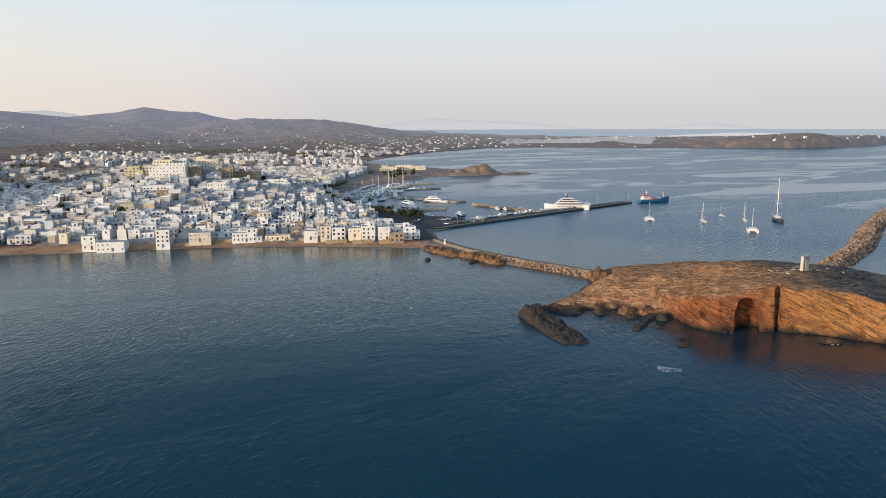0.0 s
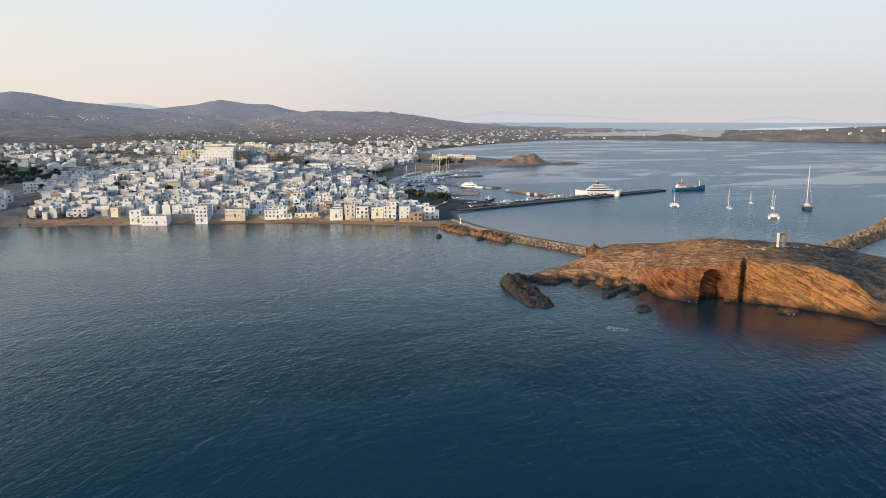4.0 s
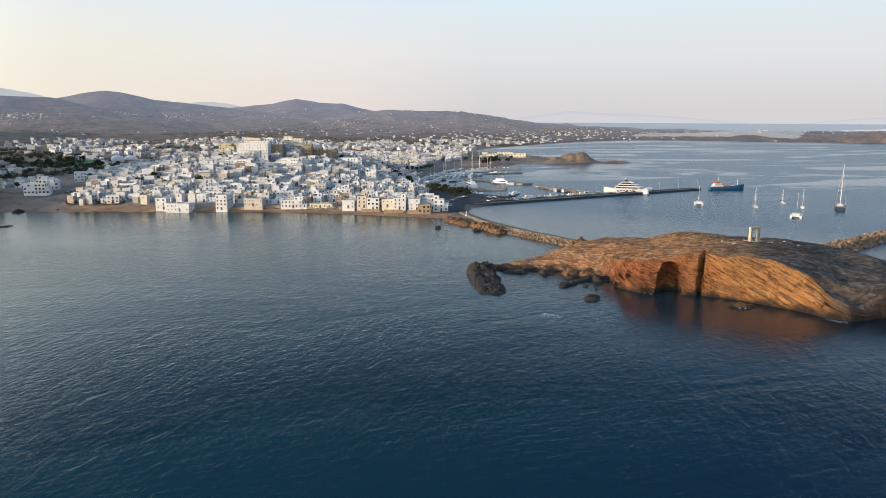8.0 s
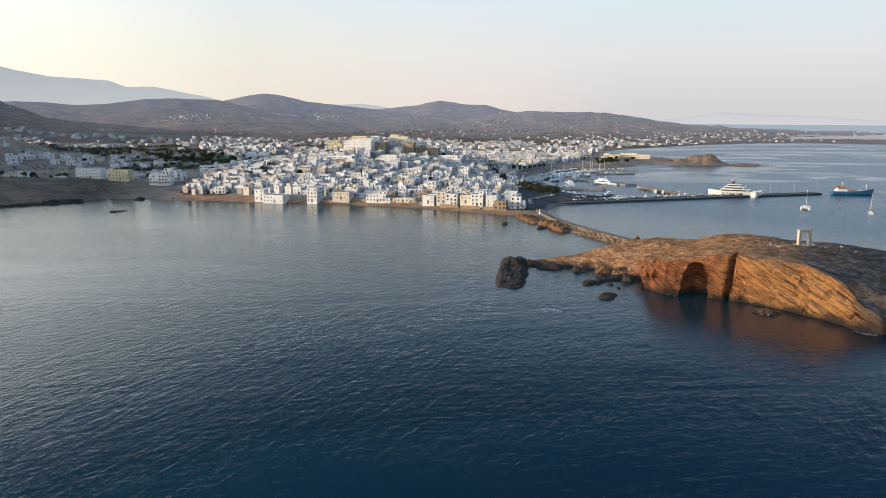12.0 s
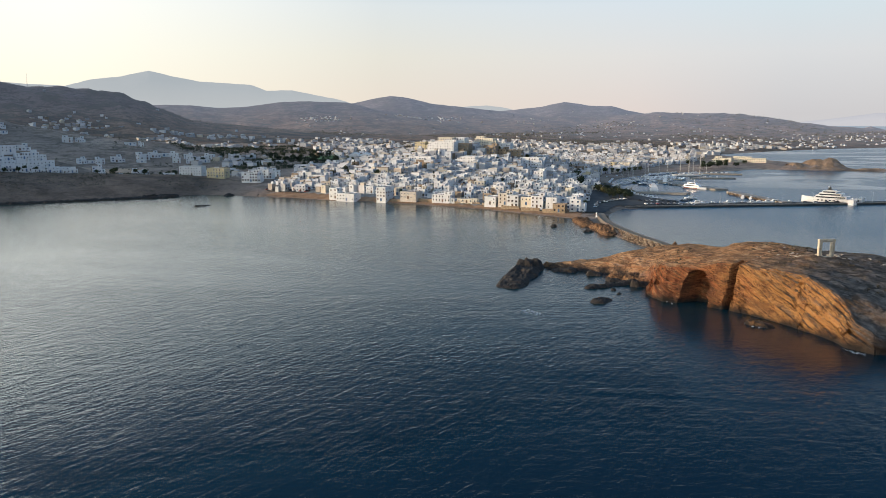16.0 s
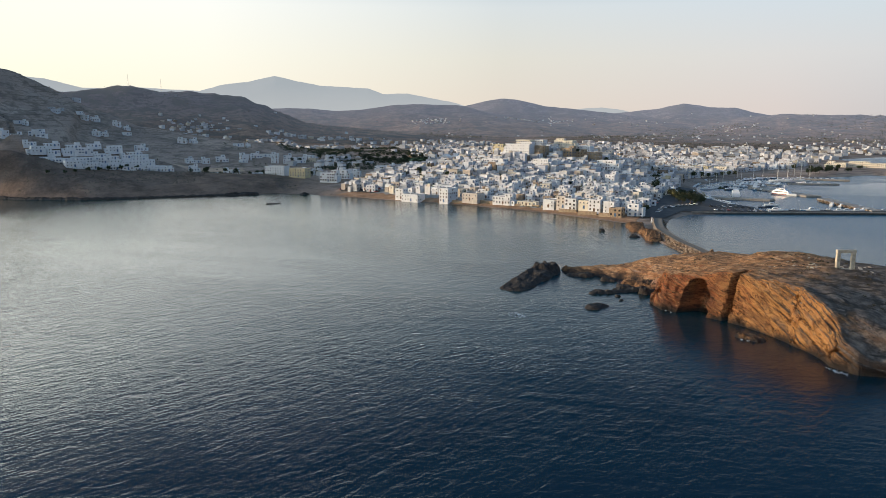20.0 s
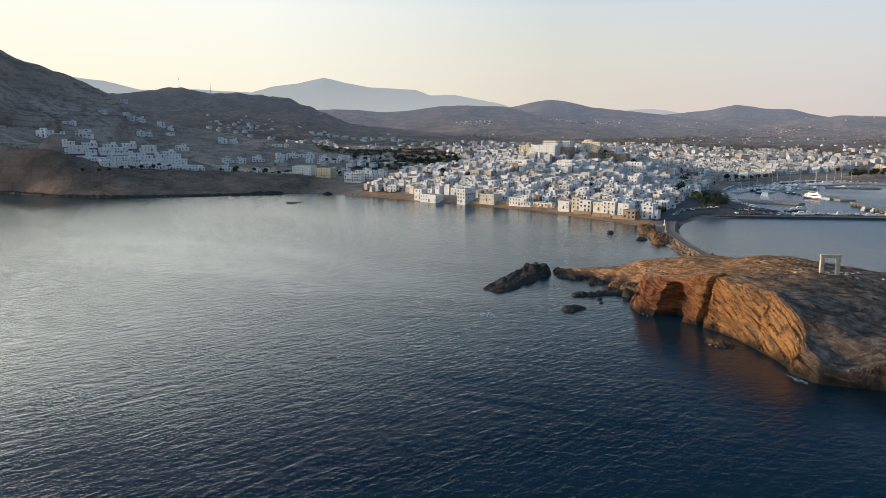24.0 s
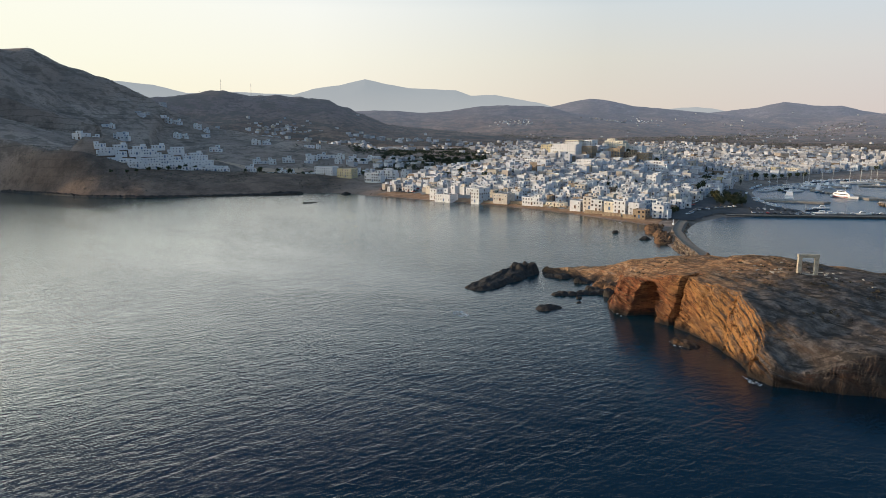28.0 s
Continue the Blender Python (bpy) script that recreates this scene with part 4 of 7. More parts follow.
def facade(house, x0, x1, y0, y1, z, storeys, r, win, sides="flr", door=True, gap=2.5, sh=2.75):
    """Rows of windows and a door on the sides of a block: front -y, left -x, right +x, back +y."""
    for side in sides:
        width = (x1 - x0) if side in "fb" else (y1 - y0)
        n = max(1, int((width - 1.0) / gap))
        for s in range(storeys):
            for i in range(n):
                off = (i + 0.5) / n * width
                place = {"f": (x0 + off, y0 - 0.02, 0), "b": (x1 - off, y1 + 0.02, 180), "l": (x0 - 0.02, y1 - off, -90), "r": (x1 + 0.02, y0 + off, 90)}[side]
                if door and side == "f" and s == 0 and i == n // 2:
                    put("door", r.choice(DOOR), house, place[0], place[1], z + 0.1, place[2])
                elif r.random() < (0.8 if side == "f" else 0.5):
                    put("window", win, house, place[0], place[1], z + s * sh + 1.0 + r.uniform(-0.1, 0.1), place[2])


def make_house(w, d, storeys, seed, label, wall=None, upper=0.5, side=0.5, name="house", group="town houses", win=None, balcony=True, sides="flr", tiled=False):
    """A flat-roofed house; its base lies at z 0, its front looks along -y."""
    r = random.Random(seed)
    wall = wall or WALL
    win = win or r.choice(WIN[:4])
    h = storeys * 2.75
    ob = thing(name, label, "house", group)
    part("wall", block(-w / 2, w / 2, -d / 2, d / 2, -2.5, h), wall, ob)
    roofs = [(-w / 2, w / 2, -d / 2, d / 2, h)]
    facade(ob, -w / 2, w / 2, -d / 2, d / 2, 0, storeys, r, win, sides)
    if r.random() < side:
        s = r.choice((-1, 1))
        ww, dd = r.uniform(2.6, 3.6), d * r.uniform(0.55, 0.85)
        x0, x1 = sorted((s * w / 2, s * (w / 2 + ww)))
        hh = max(1, storeys - 1) * 2.75
        y0 = -d / 2 + r.uniform(0.2, 1.5)
        part("wing_wall", block(x0, x1, y0, y0 + dd, -2.5, hh), wall, ob)
        roofs.append((x0, x1, y0, y0 + dd, hh))
        facade(ob, x0 + 0.05, x1 - 0.05, y0, y0 + dd, 0, max(1, storeys - 1), r, win, "f", door=False)
    if r.random() < upper:
        ww, dd = w * r.uniform(0.35, 0.6), d * r.uniform(0.4, 0.65)
        x0 = -w / 2 + r.choice((0.0, 1.0)) * (w - ww)
        y0 = d / 2 - dd
        part("upper_wall", block(x0 + 0.01, x0 + ww - 0.01, y0, y0 + dd - 0.01, h + 0.003, h + 2.3, 0.3), wall, ob)
        facade(ob, x0, x0 + ww, y0, y0 + dd, h - 0.3, 1, r, win, "f", door=False)
        roofs.append((x0, x0 + ww, y0, y0 + dd, h + 2.3))
    for x0, x1, y0, y1, z in roofs:
        bm = bmesh.new()
        box(bm, x0 + 0.3, x1 - 0.3, y0 + 0.3, y1 - 0.3, z + 0.005, z + 0.08)
        part("roof", bm, ROOF, ob)
    if tiled:
        bm = bmesh.new()
        a = [(-w / 2 - 0.2, -d / 2 - 0.2, h + 0.56), (w / 2 + 0.2, -d / 2 - 0.2, h + 0.56), (w / 2 + 0.2, d / 2 + 0.2, h + 0.56), (-w / 2 - 0.2, d / 2 + 0.2, h + 0.56)]
        b = [(-w / 5, -0.2, h + 2.2), (w / 5, -0.2, h + 2.2), (w / 5, 0.2, h + 2.2), (-w / 5, 0.2, h + 2.2)]
        tube(bm, [a, b])
        part("tiled_roof", bm, TILE, ob, "low hipped terracotta roof")
    if balcony and storeys > 1 and r.random() < 0.55:
        bm = bmesh.new()
        bw = w * r.uniform(0.35, 0.8)
        bx = r.uniform(-w / 2, w / 2 - bw)
        box(bm, bx, bx + bw, -d / 2 - 1.2, -d / 2, 2.95, 3.1)
        for i in range(5):
            box(bm, bx + i * (bw - 0.06) / 4, bx + i * (bw - 0.06) / 4 + 0.06, -d / 2 - 1.2, -d / 2 - 1.14, 3.1, 4.0)
        box(bm, bx, bx + bw, -d / 2 - 1.2, -d / 2 - 1.14, 4.0, 4.07)
        part("balcony", bm, FRAME_W, ob)
    if r.random() < 0.35:
        bm = bmesh.new()
        x, y = r.uniform(-w / 3, w / 3), r.uniform(0, d / 3)
        box(bm, x, x + 0.6, y, y + 0.6, h, h + 1.6)
        box(bm, x - 0.08, x + 0.68, y - 0.08, y + 0.68, h + 1.6, h + 1.7)
        part("chimney", bm, WHITE, ob)
    if r.random() < 0.3:
        bm = bmesh.new()
        x, y = r.uniform(-w / 3, w / 3), r.uniform(-d / 3, 0)
        tube(bm, [ring(x, y, h + 0.5, 0.55, 10), ring(x, y, h + 1.6, 0.55, 10)])
        for s in (-1, 1):
            box(bm, x + s * 0.4 - 0.05, x + s * 0.4 + 0.05, y - 0.4, y + 0.4, h + 0.05, h + 0.5)
        part("water_tank", bm, FRAME_W, ob)
    return ob


PLAIN_LABEL = "white limewashed flat-roofed house with small windows"
COAST_TURN = math.degrees(math.atan2(-0.82, 0.57)) + 0  # the shore's run below the town
RESERVED = []   # plan circles kept free: x, y, radius


def keep(x, y, r):
    RESERVED.append((x, y, r))


def place_house(ob, x, y, turn, lift=0.0):
    ob.matrix_world = pose(x, y, gz(x, y) + 0.4 + lift, 0, 0, turn)
    return ob


# landmark houses along the shore; the front of each looks out to sea
FRONT = COAST_TURN


def landmark(x, y, w, d, storeys, seed, label, lift=0.0, turn=None, r=None, **kw):
    ob = make_house(w, d, storeys, seed, label, **kw)
    place_house(ob, x, y, FRONT if turn is None else turn, lift)
    keep(x, y, r or 0.5 * max(w, d) + 3)
    return ob


landmark(6, 378, 8.5, 15, 4, 3, "tall white four-storey seafront house standing at the water", lift=-0.6, upper=0, side=0, wall=WHITE, win=WIN[2], balcony=False, name="seafront_house", group="seafront houses")
landmark(-18, 399, 17, 11, 2, 4, "white seafront villa with a ground floor arcade", upper=0, side=0, wall=WHITE, win=WIN[0], tiled=False, name="seafront_house", group="seafront houses")
landmark(-24, 412, 8, 8, 3, 5, "white house set back behind a seafront villa", upper=0, side=0, wall=WHITE, name="seafront_house", group="seafront houses")
landmark(21, 361, 14, 11, 2, 6, "beige stone building above the beach wall", lift=1.5, upper=0, side=0, wall=PALESTONE, win=WIN[0], balcony=False, name="seafront_house", group="seafront houses")
landmark(38, 338, 16, 9, 2, 8, "white seafront taverna with roof terraces", upper=0.9, side=1, wall=WHITE, win=WIN[4], name="seafront_house", group="seafront houses")
landmark(50, 322, 13, 8, 1, 9, "low cream seafront building behind the beach", upper=0, side=1, wall=CREAM, win=WIN[4], name="seafront_house", group="seafront houses")
for i, (x, y, w, s, up, wl_, wk) in enumerate(((59, 299, 9, 2, 1.2, WHITE, 0), (63.5, 291, 7, 3, 1.6, PALESTONE, 2), (68, 282.5, 9, 3, 0.6, WHITE, 3), (72.5, 273.5, 8.5, 2, 2.4, CREAM, 0), (77, 264.5, 9, 3, 1.2, WHITE, 2), (82, 256, 8, 3, 0.4, WALL, 0))):
    landmark(x + 1.5 * (i % 2), y, w, 11, s, 20 + i, "white seafront house with small dark windows above the beach" if i not in (1, 3) else "cream seafront house with small dark windows above the beach", lift=up, upper=(0, 1, 0.6)[i % 3], side=0, wall=wl_, win=WIN[wk], name="seafront_house", group="seafront houses", sides="flrb")
landmark(80, 244, 9, 7, 2, 31, "brown stone hut with a pillared roof terrace on the shore", upper=0, side=0, wall=STONE, win=WIN[3], balcony=False, r=5, name="seafront_house", group="seafront houses")
landmark(92, 240, 8, 8, 3, 32, "white cubic house with blue windows by the quay", upper=0.9, side=1, wall=WHITE, win=WIN[1], name="seafront_house", group="seafront houses")
landmark(98, 250, 9, 8, 3, 33, "white house at the harbour corner", upper=0.9, side=0, wall=WHITE, name="seafront_house", group="seafront houses")
landmark(-84, 566, 18, 12, 3, 41, "yellow ochre three-storey apartment house on the slope", wall=YELLOW, upper=0, side=0, win=WIN[4], turn=-40)
landmark(-104, 586, 22, 13, 3, 42, "long white apartment house above the bay", wall=WHITE, upper=0.5, side=0, turn=-35)
landmark(-60, 534, 16, 12, 3, 43, "white villa with dark arched windows", wall=WHITE, upper=1, side=1, win=WIN[3], turn=-40)
landmark(-40, 560, 14, 12, 3, 44, "white house beside the car park", wall=WHITE, upper=1, side=1, turn=-40)
landmark(163, 372, 9, 11, 3, 51, "white church with a plain bell tower block", lift=2, wall=WHITE, upper=1, side=0, win=WIN[0])
landmark(60, 628, 34, 18, 2, 52, "large pale school building with long rows of windows", wall=PALESTONE, upper=0, side=0, win=WIN[4], turn=-30)
landmark(20, 616, 16, 14, 3, 53, "white wing of the school building", wall=WHITE, upper=0, side=0, turn=-30)
landmark(432, 566, 24, 14, 3, 54, "yellow neoclassical harbour front building", wall=YELLOW, upper=0, side=0, win=WIN[4], turn=-60)
landmark(480, 590, 30, 12, 2, 55, "cream arcaded harbour building", wall=CREAM, upper=0, side=0, win=WIN[4], turn=-60)
landmark(762, 588, 50, 14, 2, 56, "long pale yellow hotel beyond the harbour", wall=CREAM, upper=1, side=0, win=WIN[4], turn=-60)
landmark(728, 612, 26, 14, 2, 57, "pale yellow hotel wing", wall=CREAM, upper=1, side=1, win=WIN[4], turn=-60)

# twin-vaulted sports hall behind the town
hall = thing("sports_hall", "white sports hall with two barrel-vaulted roofs behind the town", "hall", m=pose(214, 888, gz(214, 888) - 0.2, 0, 0, -28))
for q in (-8.5, 8.5):
    bm = bmesh.new()
    box(bm, q - 8.2, q + 8.2, -18, 18, -1.5, 6.0)
    part("wall", bm, WALL, hall)
    bm = bmesh.new()
    tube(bm, [[(q - 8.45 * math.cos(math.pi * i / 10), y, 6.02 + 4.6 * math.sin(math.pi * i / 10)) for i in range(11)] for y in (-18.4, 18.4)])
    bmesh.ops.recalc_face_normals(bm, faces=bm.faces[:])
    part("vaulted_roof", bm, WHITE, hall, "white barrel-vaulted sheet roof")
keep(214, 888, 24)

# the castle quarter on the hill
for i, (x, y, w, d, s, lab, wl_, lift) in enumerate((
        (139, 506, 28, 13, 5, "large pale castle mansion with small windows in a blank wall", WHITE, -0.5),
        (160, 535, 17, 12, 5, "cream sunlit castle house at the top of the hill", CREAM, 1.0),
        (176, 528, 10, 12, 5, "white castle house with a stair tower", WHITE, 0.5),
        (203, 522, 22, 11, 5, "long cream church and school of the castle quarter", CREAM, 0.6),
        (136, 548, 13, 12, 4, "yellow ochre castle house", YELLOW, 1.5),
        (146, 538, 11, 12, 4, "cream house beside the castle gate", CREAM, 0),
        (159, 497, 14, 11, 4, "brown stone castle wall with few windows", STONE, 0),
        (182, 480, 13, 10, 4, "square brown stone castle tower", STONE, 0),
        (196, 478, 10, 10, 3, "dark brown stone house under the castle tower", STONE, 0),
        (206, 474, 22, 9, 3, "long grey-brown stone castle wall", STONE, 0.6),
        (94, 473, 24, 10, 3, "long white terraced house with a row of dark windows", WHITE, -0.5),
        (79, 447, 13, 9, 3, "brown stone house among white ones", STONE, -0.6),
        (222, 512, 18, 11, 4, "white house on the castle wall", WHITE, 0),
        (240, 498, 16, 11, 3, "pale stone house on the castle wall", PALESTONE, 0),
        (205, 441, 20, 8, 3, "long white house on the harbour slope", WHITE, 0),
        (133, 447, 16, 8, 3, "white house with blue shutters under the castle", WHITE, 0),
        (181, 391, 8, 7, 3, "bright white square house in the harbour quarter", WHITE, -1.5),
        (248, 406, 11, 9, 2, "yellow house on the harbour front", YELLOW, 0))):
    landmark(x, y, w, d, s, 60 + i, lab, wall=wl_, upper=0.4, side=0.4, lift=lift, win=WIN[i % 3], name="mansion", group="castle quarter", balcony=False, r=0.40 * max(w, d))

# repeats of a few house kinds
TEMPLATES = []
tr = random.Random(11)
for i in range(18):
    w, d, s = (tr.uniform(5.0, 6.2), tr.uniform(6.2, 7.8), tr.uniform(7.8, 10.5))[i % 3], tr.uniform(4.8, 6.4), (2, 1, 2, 1, 2, 1, 1, 2, 2)[i % 9]
    TEMPLATES.append((make_house(w, d, s, 100 + i, PLAIN_LABEL, upper=0.4, side=0.6), max(w, d)))
spots = []
ux, uy = math.cos(radians(COAST_TURN)), math.sin(radians(COAST_TURN))
GAPS = []
for i in range(-120, 120):
    for j in range(-120, 120):
        u, v = i * 8.3 + tr.uniform(-1.3, 1.3), j * 7.5 + tr.uniform(-1.3, 1.3)
        free = i % 9 == 0 and tr.random() < 0.5 or j % 8 == 0 and tr.random() < 0.5 or tr.random() < 0.06
        x, y = 200 + u * ux - v * uy, 520 + u * uy + v * ux
        (GAPS if free else spots).append((x, y))
S = np.array(spots)
shore_d, _ = seg_dist(S[:, 0], S[:, 1], SHORE_BAY + SHORE_TOMBOLO + SHORE_HARBOUR)
ok = inside(S[:, 0], S[:, 1], TOWN) & (shore_d > 19)
for x, y, r in RESERVED:
    ok &= np.hypot(S[:, 0] - x, S[:, 1] - y) > r + 2.5
S = S[ok]
S = S[np.argsort(S[:, 0] * 0.45 + S[:, 1] * 0.9)]   # those towards the bay first
NEAR = 250
for n, (x, y) in enumerate(S[:NEAR]):
    src, size = TEMPLATES[tr.randrange(len(TEMPLATES))] if n >= len(TEMPLATES) else TEMPLATES[n]
    m = pose(x, y, gz(x, y) + 0.4 + tr.uniform(0, 0.8), 0, 0, FRONT + tr.choice((0, 0, 0, 90, -90)) + tr.uniform(-7, 7))
    if n < len(TEMPLATES):
        src.matrix_world = m
    else:
        repeat(src, m)


class Boxes:
    """Many boxes in one mesh."""

    def __init__(self):
        self.v, self.m = [], []

    def add(self, x, y, z0, z1, w, d, turn, mat=0, roof=None):
        c, s = math.cos(turn), math.sin(turn)
        q = [(x + a * c - b * s, y + a * s + b * c) for a, b in ((-w / 2, -d / 2), (w / 2, -d / 2), (w / 2, d / 2), (-w / 2, d / 2))]
        self.v += [(a, b, z0) for a, b in q] + [(a, b, z1) for a, b in q]
        self.m += [mat if roof is None else roof] + [mat] * 4

    def house(self, r, x, y, z, w, d, h, turn, windows=True):
        self.add(x, y, z - 3, z + h, w, d, turn, 0, 2)
        c, s = math.cos(turn), math.sin(turn)
        t = 0.3
        for a, b, ww, dd in ((0, -d / 2 + t / 2, w, t), (0, d / 2 - t / 2, w, t), (-w / 2 + t / 2, 0, t, d - 2 * t), (w / 2 - t / 2, 0, t, d - 2 * t)):
            self.add(x + a * c - b * s, y + a * s + b * c, z + h, z + h + 0.5, ww, dd, turn)
        if r.random() < 0.38:
            ww, dd = w * r.uniform(0.3, 0.55), d * r.uniform(0.4, 0.6)
            a, b = r.choice((-1, 1)) * (w - ww) / 2 * 0.96, (d - dd) / 2 * 0.96
            self.add(x + a * c - b * s, y + a * s + b * c, z + h + 0.01, z + h + 2.2, ww, dd, turn, 0, 2)
        if windows:
            for side in range(4):
                ang = turn + side * math.pi / 2
                cc, ss = math.cos(ang), math.sin(ang)
                width, depth = (w, d) if side % 2 == 0 else (d, w)
                n = max(1, int(width / 3.0))
                for st in range(max(1, int(h / 3))):
                    for i in range(n):
                        if r.random() < 0.62:
                            a, b = ((i + 0.5) / n - 0.5) * width, -depth / 2
                            self.add(x + a * cc - b * ss, y + a * ss + b * cc, z + st * 3.1 + 1.0, z + st * 3.1 + 2.25, 0.95, 0.12, ang, 1)

    def mesh(self, name, mats):
        n = len(self.v) // 8
        base = np.array([[4, 5, 6, 7], [0, 1, 5, 4], [1, 2, 6, 5], [2, 3, 7, 6], [3, 0, 4, 7]])
        faces = (np.arange(n)[:, None, None] * 8 + base).reshape(-1, 4)
        me = mesh_of(name, np.array(self.v), faces, mats)
        me.polygons.foreach_set("material_index", np.array(self.m, np.int32))
        return me


bx = Boxes()
for i in range(26):
    a = tr.uniform(0, 6.3)
    x, y = 205 + math.cos(a) * tr.uniform(12, 62), 566 + math.sin(a) * tr.uniform(5, 36)
    bx.house(tr, x, y, gz(x, y) + 0.4, tr.uniform(6, 9), tr.uniform(6, 8), tr.choice((8.1, 5.4, 5.4)), radians(FRONT + tr.uniform(-20, 20)))
for x, y in S[NEAR:]:
    bx.house(tr, x, y, gz(x, y) + 0.4, tr.uniform(5, 9.8), tr.uniform(4.6, 6.6), tr.choice((2.9, 2.9, 5.4, 5.4, 5.4, 2.9, 8.0)), radians(FRONT + tr.uniform(-10, 10)))
tagged(new("town_houses", bx.mesh("town_houses", [WALLS, GLASS, ROOF])), "dense white flat-roofed houses of the farther town", "houses", kind="stuff")

# suburbs, villages and lone houses
OUTER = [(-60, 600), (30, 660), (130, 740), (260, 815), (430, 870), (570, 815), (640, 700), (800, 700), (880, 800), (980, 900), (1250, 960), (1150, 1200), (700, 1350), (300, 1250), (60, 1050), (-70, 800)]
bx = Boxes()
pts = []
while len(pts) < 1500:
    x, y = tr.uniform(-100, 1300), tr.uniform(580, 1400)
    pts.append((x, y))
Q = np.array(pts)
Q = Q[inside(Q[:, 0], Q[:, 1], OUTER) & (fbm(Q[:, 0], Q[:, 1], 120, 2) > -0.12)]
Z = ground_z(Q[:, 0], Q[:, 1])
for (x, y), z in zip(Q, Z):
    if z > 1.5:
        bx.house(tr, x, y, z, tr.uniform(7, 14), tr.uniform(7, 10), tr.choice((3.1, 5.8, 5.8)), radians(FRONT + tr.uniform(-25, 25)))
# the belt of newer houses along the foot of the plain
for i in range(1500):
    az, far = radians(tr.uniform(-2, 62)), tr.uniform(1480, 2080)
    x, y = -300 + far * math.sin(az), -90 + far * math.cos(az)
    if fbm(np.array([x]), np.array([y]), 190, 3)[0] > (-0.10 if far < 1900 else 0.06):
        z = float(ground_z(np.array([x]), np.array([y]))[0])
        if 2 < z < 60:
            bx.house(tr, x, y, z, tr.uniform(7, 15), tr.uniform(7, 11), tr.choice((3.1, 5.8, 5.8)), radians(tr.uniform(-80, 0)), False)
VILLAGES = [(-368, 1136, 12, 4), (-350, 1231, 10, 2), (-115, 1940, 45, 26),
            (-60, 1880, 25, 8), (60, 1350, 120, 20), (300, 1500, 160, 20),
            (870, 2720, 55, 50), (1330, 2790, 55, 42), (1540, 2830, 60, 24), (2130, 2360, 90, 16), (1500, 2100, 400, 22), (900, 2100, 400, 16), (1900, 2700, 160, 14),
            (2150, 1700, 500, 70), (1900, 1250, 300, 90), (2500, 1150, 300, 90), (2900, 700, 240, 110), (2950, 150, 230, 60), (2680, -300, 120, 50), (2330, 60, 60, 7), (1350, 1000, 140, 44), (1600, 1050, 160, 34),
            (400, 2400, 300, 10), (1700, 2500, 400, 18), (2300, 2350, 250, 16)]
for vx, vy, spread, count in VILLAGES:
    P = np.array([(tr.gauss(vx, spread), tr.gauss(vy, spread * 0.7)) for _ in range(count)])
    for (x, y), z in zip(P, ground_z(P[:, 0], P[:, 1])):
        if z > 1.2:
            away = math.hypot(x + 250, y + 140)
            sc = 0.9 if away < 1900 else 0.7 if away < 2600 else 0.6
            bx.house(tr, x, y, z, sc * tr.uniform(8, 15), sc * tr.uniform(7, 11), sc * tr.choice((3.4, 6.0)), radians(tr.uniform(-60, 20)), away < 1900)
tagged(new("outlying_houses", bx.mesh("outlying_houses", [WALLS_FAR, GLASS, ROOF])), "scattered white houses and villages on the plain and slopes", "houses", kind="stuff")

# terraced villas above the bluff, in six stepped rows
vr = random.Random(5)
VILLA = [make_house(vr.uniform(11, 14), vr.uniform(7, 8.5), (2, 1, 2, 1, 2)[i], 200 + i, "white terraced villa on the bluff above the bay", wall=WHITE, upper=(0.0, 1.0, 0.0, 1.0, 0.4)[i], side=0.8, name="villa", group="bluff villas", win=WIN[(0, 2, 0, 0, 1)[i]]) for i in range(5)]
VILLA_ROWS = [((-296 - 8 * q, 585 + 9 * q), (-212 - 6 * q, 606 + 8 * q), 0.0, (10, 11, 11, 10, 8, 6)[q]) for q in range(6)]
first = 0
for (xa, ya), (xb, yb), lift, count in VILLA_ROWS:
    for i in range(count):
        s = i / (count - 1)
        x, y = xa + s * (xb - xa) + vr.uniform(-1, 1), ya + s * (yb - ya) + vr.uniform(-2, 2)
        m = pose(x, y, gz(x, y) + 0.4 + lift * (1 - 0.5 * s), 0, 0, 20 + vr.uniform(-5, 5))
        if first < 5:
            VILLA[first].matrix_world = m
            first += 1
        else:
            repeat(VILLA[vr.randrange(5)], m)
COTTAGES = [(-180, 901, 12), (-170, 905, 10), (-158, 900, 13), (-136, 919, 16), (-105, 925, 12), (-97, 952, 20), (-80, 975, 16), (-64, 990, 16), (-48, 985, 14), (-30, 975, 15), (-16, 969, 18), (2, 985, 14), (-246, 1021, 17), (16, 1045, 14),
            (-60, 905, 13), (-45, 890, 12), (-25, 900, 14), (-182, 1109, 18), (-165, 1112, 12), (-92, 1128, 16), (-74, 1122, 10), (-379, 989, 22), (-393, 820, 12), (-379, 738, 18), (-365, 745, 14), (-381, 1005, 15), (-311, 1105, 14), (-300, 1110, 9), (-270, 1148, 13),
            (-332, 1176, 15), (-318, 1180, 13), (-340, 1168, 10), (-284, 1183, 16), (-270, 1180, 10), (-409, 1033, 12), (-398, 1030, 9), (-185, 640, 10), (-165, 655, 10), (-150, 630, 11), (-140, 662, 12), (-120, 640, 11), (-95, 650, 12), (-70, 655, 12), (-40, 612, 11), (-15, 600, 11), (-60, 690, 12)]
COT = [make_house(vr.uniform(8, 9), 7.5, (2, 1, 2)[i], 230 + i, "white house among dry fields behind the bluff", upper=0.7, side=0.9, wall=WHITE, name="cottage", group="field houses") for i in range(3)]
